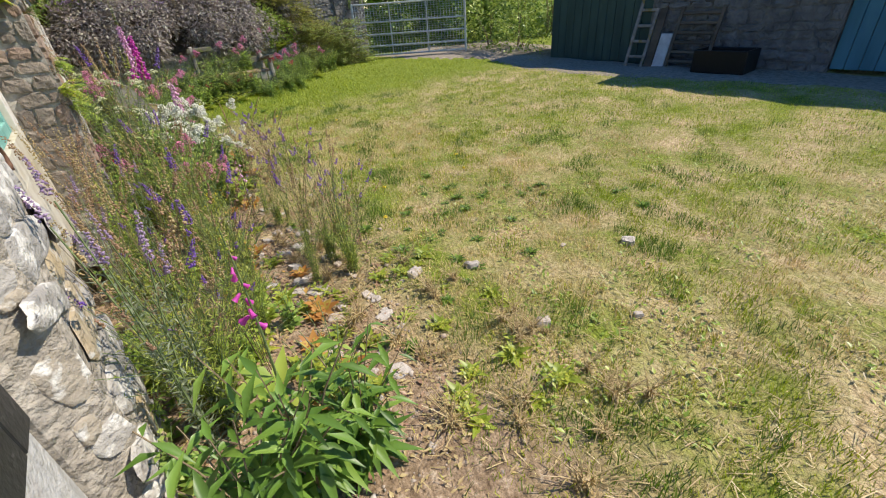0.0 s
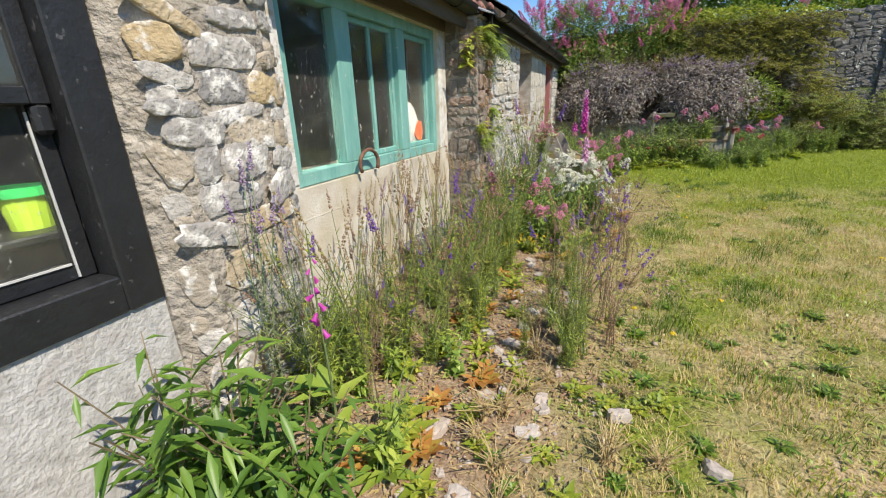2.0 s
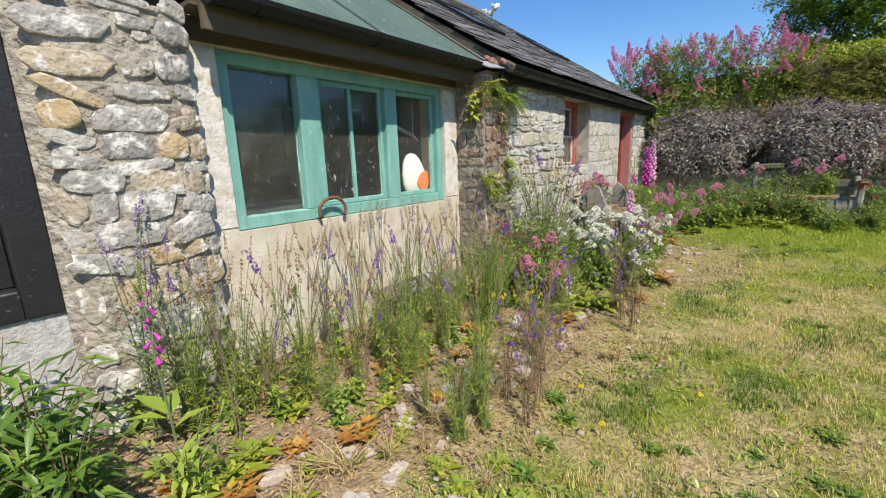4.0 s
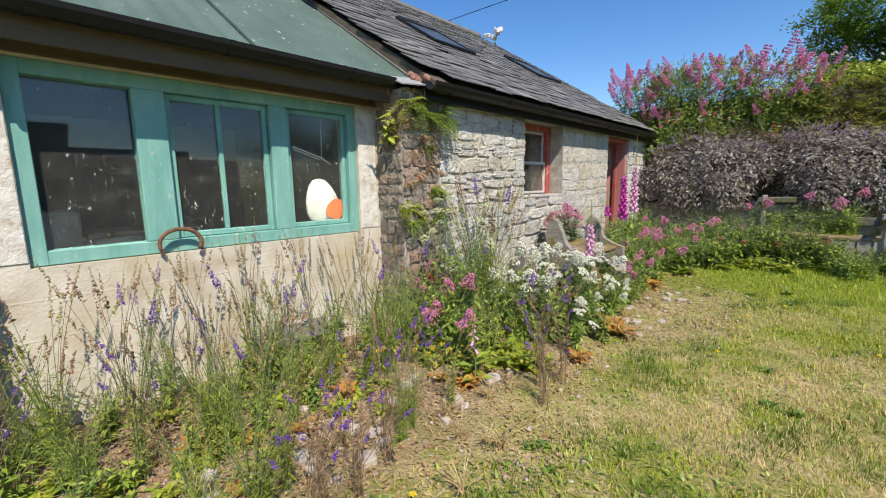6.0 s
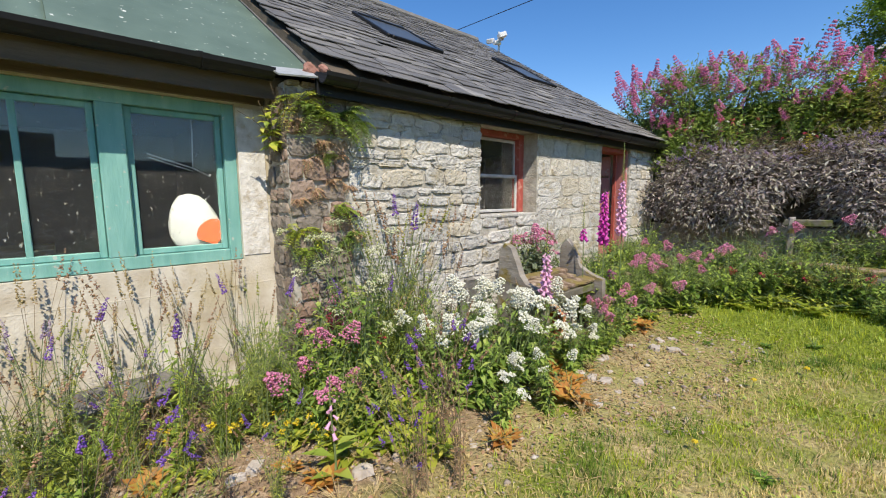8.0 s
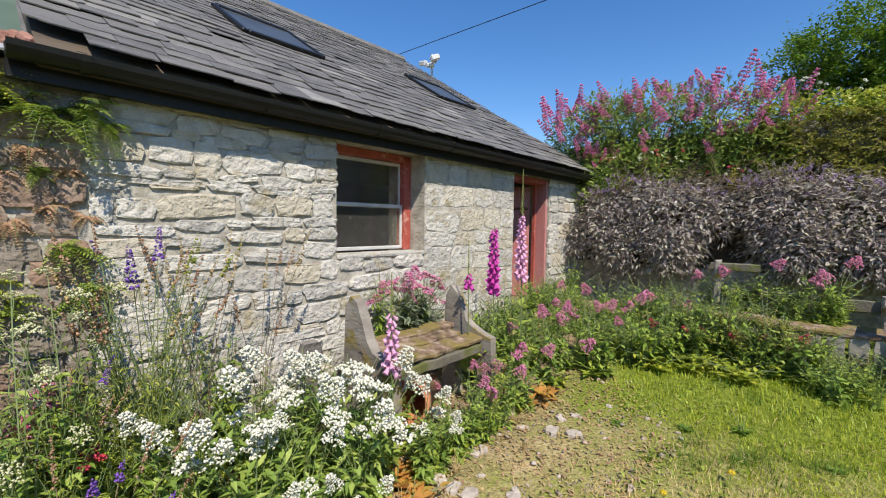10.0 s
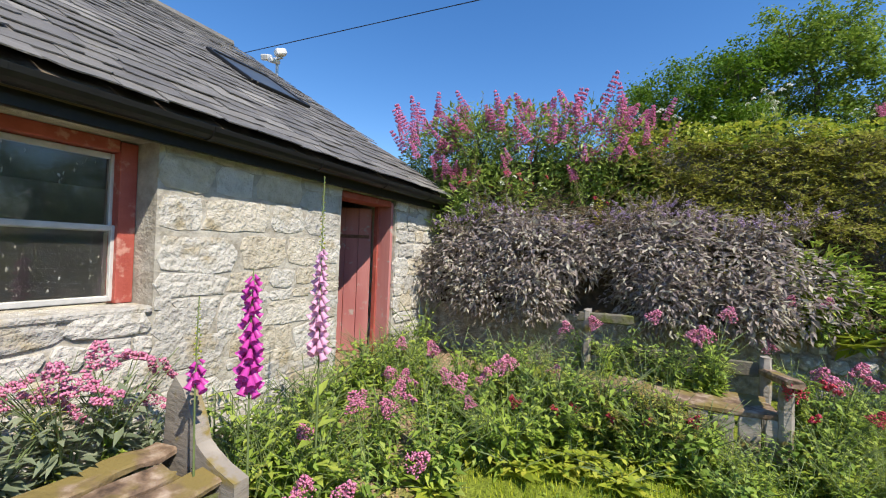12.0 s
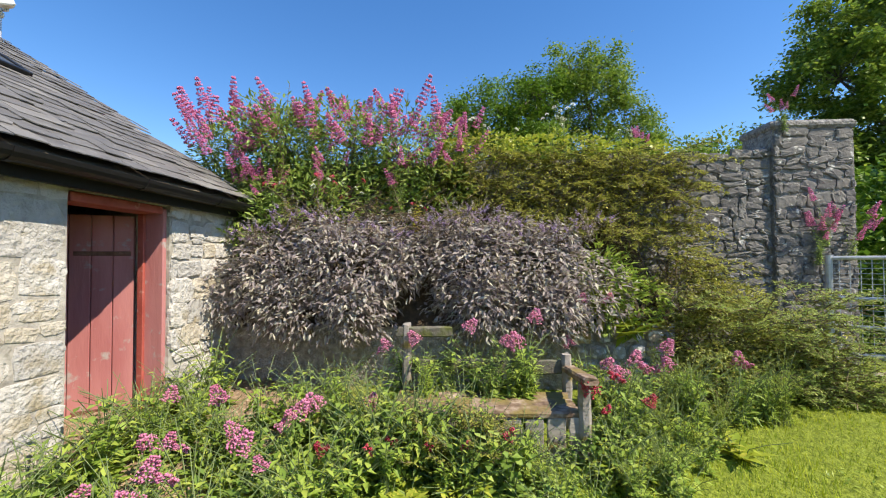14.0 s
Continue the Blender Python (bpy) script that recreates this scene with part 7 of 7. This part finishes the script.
PEBBLE = mat("pale_pebble", [(0.3, (0.24, 0.19, 0.15)), (0.7, (0.42, 0.36, 0.30))], 25, 0.9, 0.3, 60, vary="island", vstops=[(0, (0.18, 0.14, 0.11)), (0.6, (0.38, 0.33, 0.28)), (0.85, (0.42, 0.29, 0.22)), (1, (0.58, 0.55, 0.50))], vamount=0.6)
PEBBLE_ROCK = mat("pale_dusty_rock", [(0.3, (0.26, 0.21, 0.17)), (0.7, (0.48, 0.42, 0.36))], 18, 0.95, 0.9, 40, vary="object", vstops=[(0, (0.42, 0.37, 0.33)), (0.6, (0.56, 0.52, 0.47)), (1, (0.50, 0.38, 0.31))], vamount=0.5)
lawn()


# ---- stones ----
def stone_mesh(seed, power, jag, front, smooth, inner=0.62):
    """A lump with its face towards +x, about one unit wide (y) and high (z)."""
    rnd = random.Random(seed)
    n = 12
    outline = []
    for i in range(n):
        a = 2 * math.pi * (i + 0.5) / n + rnd.uniform(-0.12, 0.12)
        r = (abs(math.cos(a)) ** power + abs(math.sin(a)) ** power) ** (-1 / power) * rnd.uniform(1 - jag, 1.0)
        outline.append((0.5 * r * math.cos(a), 0.5 * r * math.sin(a)))
    v = [(front * rnd.uniform(0.85, 1.1), rnd.uniform(-0.08, 0.08), rnd.uniform(-0.08, 0.08))]
    for k, d in ((inner, front), (0.975 if inner > 0.7 else 0.93, front * 0.8), (1.0, -0.5)):
        v += [(d * rnd.uniform(0.7, 1.15) if d > 0 else d, y * k, z * k) for y, z in outline]
    f = [(0, 1 + i, 1 + (i + 1) % n) for i in range(n)]
    for r in range(2):
        o = 1 + r * n
        f += [(o + i, o + n + i, o + n + (i + 1) % n, o + (i + 1) % n) for i in range(n)]
    return mesh_of("stone", v, f, smooth)


def stone_set(material, power, jag, front, smooth, n=10, inner=0.62):
    out = []
    for i in range(n):
        me = stone_mesh(1000 * int(power * 10) + i, power, jag, front, smooth, inner)
        me.materials.append(material)
        out.append(me)
    return out


def rubble(parent, meshes, at, span, rise, hs, ws, depth, holes=(), gap=0.012, wave=0.02, seed=1, rot=0.03, fit=1.03):
    """Courses of stones on a wall face. at(u, z) gives the pose whose x points out of the wall; span u0, u1; rise z0, z1."""
    rnd = random.Random(seed)
    z, c = rise[0], 0
    while z < rise[1] - 0.02:
        h = min(rnd.uniform(*hs), rise[1] - z + 0.02)
        u = span[0] - rnd.uniform(0, ws[0])
        while u < span[1]:
            w = rnd.uniform(*ws)
            hh, dz = h, 0
            if rnd.random() < 0.3:
                hh = h * rnd.uniform(0.55, 0.85)
                dz = (h - hh) * rnd.uniform(-0.5, 0.5)
            a, b = max(u, span[0]), min(u + w, span[1])
            for h0, h1, g0, g1 in holes:
                if z + h * 0.8 > g0 and z + h * 0.2 < g1:
                    if a < h0 < b and b > h0:
                        b = h0 if (h0 - a) > 0.05 else a
                    elif a < h1 < b:
                        a = h1
                    elif a >= h0 and b <= h1:
                        b = a
            if b - a > 0.045:
                um = (a + b) / 2
                zm = z + h / 2 + dz + wave * math.sin(um * 2.3 + z * 5)
                if hh < h * 0.75:
                    z2 = zm + (h / 2 + (0 if dz < 0 else -0.0)) * (1 if dz < 0 else -1) * 0.8
                    piece("stone", rnd.choice(meshes), parent, at(um + rnd.uniform(-0.03, 0.03), z2) @ Matrix.Diagonal((depth * rnd.uniform(0.5, 0.9), (b - a) * rnd.uniform(0.5, 0.9), (h - hh) * 1.1, 1)))
                m = at(um, zm) @ Matrix.Rotation(rnd.gauss(0, rot), 4, "X") @ Matrix.Diagonal((depth * rnd.uniform(0.6, 1.25), (b - a - gap) * fit, (hh - gap) * (fit + 0.03), 1))
                piece("stone", rnd.choice(meshes), parent, m)
            u += w
        z += h
        c += 1


def east(x):
    return lambda u, z: Matrix.Translation((x, u, z))


def south(y):
    return lambda u, z: Matrix.Translation((u, y, z)) @ Matrix.Rotation(-math.pi / 2, 4, "Z")


blocks = stone_set(LIME, 7.0, 0.2, 1.0, False, 24, 0.84)
rubbles = stone_set(RUBBLE, 4.0, 0.26, 1.0, True, 20, 0.7)
greys = stone_set(GREYSTONE, 5.5, 0.26, 1.0, False, 20, 0.75)
rubble(wall_b, blocks, east(XB), (4.75, 7.12), (0.25, 2.08), (0.055, 0.17), (0.12, 0.46), 0.020, [(6.18, 7.13, 1.15, 2.2)], 0.0, 0.035, 3, 0.05, 1.08)
browns = stone_set(BROWNSTONE, 5.0, 0.24, 1.0, False, 14, 0.75)
rubble(wall_b, browns, east(XB), (4.30, 4.75), (0.25, 2.08), (0.08, 0.16), (0.12, 0.26), 0.03, (), 0.0, 0.02, 5, 0.05, 1.08)
rubble(wall_b, blocks, east(XB), (7.12, 8.62), (0.25, 2.08), (0.07, 0.22), (0.16, 0.55), 0.008, (), 0.002, 0.025, 4, 0.04, 1.08)
rubble(wall_b, blocks, east(XB), (9.485, 10.42), (0.35, 2.08), (0.10, 0.22), (0.16, 0.4), 0.022, (), 0.0, 0.02, 6, 0.04, 1.1)


def pier_face(u, z):
    """Round the front of the rubble pier, u metres along y."""
    pts = [(-0.385, 1.18), (-0.27, 1.29), (-0.25, 1.45), (-0.25, 1.72), (-0.29, 1.83), (-0.42, 1.87)]
    for (ax, ay), (bx, by) in zip(pts, pts[1:]):
        if u <= by or by == 1.87:
            t = (u - ay) / (by - ay)
            ang = math.atan2(-(bx - ax), by - ay)
            return Matrix.Translation((ax + (bx - ax) * t, u, z)) @ Matrix.Rotation(ang, 4, "Z")


rubble(wall_p, rubbles, pier_face, (1.20, 1.86), (0.05, 2.06), (0.06, 0.20), (0.08, 0.34), 0.018, (), 0.004, 0.04, 7, 0.16, 1.1)
rubble(wall_b, browns, south(4.30), (-0.41, -0.10), (0.25, 2.06), (0.07, 0.16), (0.09, 0.2), 0.02, (), 0.0, 0.02, 15, 0.1)
gw = bpy.data.objects["wall_garden"]
rubble(gw, greys, south(11.05), (3.9, 5.66), (0.9, 2.78), (0.04, 0.15), (0.06, 0.30), 0.03, (), 0.0, 0.045, 9, 0.18, 1.1)
pr = bpy.data.objects["wall_pier"]
rubble(pr, greys, south(11.0), (5.66, 6.5), (0.35, 3.0), (0.04, 0.15), (0.06, 0.30), 0.024, (), 0.0, 0.04, 10, 0.18, 1.12)
shed_stones = stone_set(SHEDSTONE_SHADED, 6.0, 0.22, 1.0, False, 12, 0.8)
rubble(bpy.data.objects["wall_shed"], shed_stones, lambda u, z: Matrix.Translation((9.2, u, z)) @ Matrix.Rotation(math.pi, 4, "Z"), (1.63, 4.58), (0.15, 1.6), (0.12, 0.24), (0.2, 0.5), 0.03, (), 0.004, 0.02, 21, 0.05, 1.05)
rw = bpy.data.objects["wall_retaining"]
rubble(rw, rubbles, south(10.3), (3.3, 4.25), (0.4, 0.95), (0.09, 0.16), (0.15, 0.3), 0.05, (), 0.012, 0.015, 11, 0.05)
part("capstone", MB().box((6.08, 11.25, 3.04), (0.9, 0.58, 0.09), bev=0.03), MORTAR_G, pr, "pale weathered capstone")
for i in range(46):
    u = 3.85 + i * 0.04
    piece("coping_stone", random.choice(greys), gw, Matrix.Translation((u, 11.1 + random.uniform(0, 0.3), 2.74)) @ Matrix.Rotation(-math.pi / 2, 4, "Z") @ Matrix.Diagonal((0.1, random.uniform(0.1, 0.2), random.uniform(0.06, 0.13), 1)))

rocks = [stone_mesh(90 + i, 3.5, 0.35, 0.9, False) for i in range(6)]
for me in rocks:
    me.materials.append(PEBBLE_ROCK)
for x, y, s in [(0.83, 2.84, 0.11), (1.6, 1.76, 0.10), (1.48, 1.06, 0.10), (0.9, 4.18, 0.12), (0.6, 2.3, 0.09), (0.72, 1.95, 0.08), (0.95, 2.45, 0.07), (0.7, 2.6, 0.1), (0.55, 3.0, 0.09), (0.8, 3.2, 0.07), (0.65, 3.5, 0.08), (1.0, 3.6, 0.07), (0.5, 1.75, 0.06),
                (1.25, 1.95, 0.11), (1.1, 6.9, 0.06), (1.3, 7.3, 0.05), (1.47, 7.57, 0.05), (0.95, 7.0, 0.07), (1.2, 6.3, 0.05), (1.4, 6.0, 0.05), (0.85, 3.75, 0.06), (2.25, 1.5, 0.05), (1.9, 0.75, 0.06), (0.75, 4.35, 0.07), (1.1, 4.8, 0.05), (2.6, 1.2, 0.12), (0.35, 3.05, 0.07), (0.6, 1.4, 0.05), (0.9, 1.6, 0.05)]:
    ob = new("stone", random.choice(rocks))
    ob.matrix_basis = Matrix.Translation((x, y, float(gz(x, y)) + s * 0.12)) @ Matrix.Rotation(random.uniform(0, 6.28), 4, "Z") @ Matrix.Rotation(-math.pi / 2 + random.uniform(-0.3, 0.3), 4, "Y") @ Matrix.Diagonal((s * 0.28, s * 1.15, s * 0.85, 1))
    tagged(ob, "pale loose stone lying on the ground", "stone", "loose stones")

slabs = [stone_mesh(300 + i, 4.5, 0.35, 0.5, False, 0.8) for i in range(8)]
for me in slabs:
    me.materials.append(PEBBLE_ROCK)
rnd = random.Random(31)
for i in range(46):
    y = rnd.uniform(1.2, 4.6) if i < 34 else rnd.uniform(5.6, 7.6)
    x = rnd.uniform(0.45, 0.98) if i < 34 else rnd.uniform(1.0, 1.45)
    s = rnd.uniform(0.05, 0.15)
    ob = new("stone", rnd.choice(slabs))
    ob.matrix_basis = Matrix.Translation((x, y, float(gz(x, y)) + 0.004)) @ Matrix.Rotation(rnd.uniform(0, 6.28), 4, "Z") @ Matrix.Rotation(-math.pi / 2 + rnd.uniform(-0.15, 0.15), 4, "Y") @ Matrix.Diagonal((0.035, s, s * rnd.uniform(0.5, 0.9), 1))
    tagged(ob, "flat pale stone half sunk in the bed", "stone", "flat bed stones")


def dandelion(x, y, h=0.08):
    ob = thing("dandelion", "yellow dandelion flower in the grass", "flower", "dandelions", at=(x, y, float(gz(x, y)) - 0.01))
    part("stem", MB().tube([(0, 0, 0), (0.005, 0, h)], 0.002, 4), STEM, ob)
    hd = part("flower_head", head_dome(F_YELLOW, 0.016, 50, 1), None, ob)
    hd.matrix_basis = Matrix.Translation((0.005, 0, h))


for x, y in ((2.9, 6.2), (2.05, 6.75), (1.9, 3.3), (2.3, 7.1), (2.75, 3.1), (1.55, 2.75), (3.3, 4.6), (2.0, 5.6), (1.35, 3.0), (3.0, 3.5)):
    dandelion(x, y)
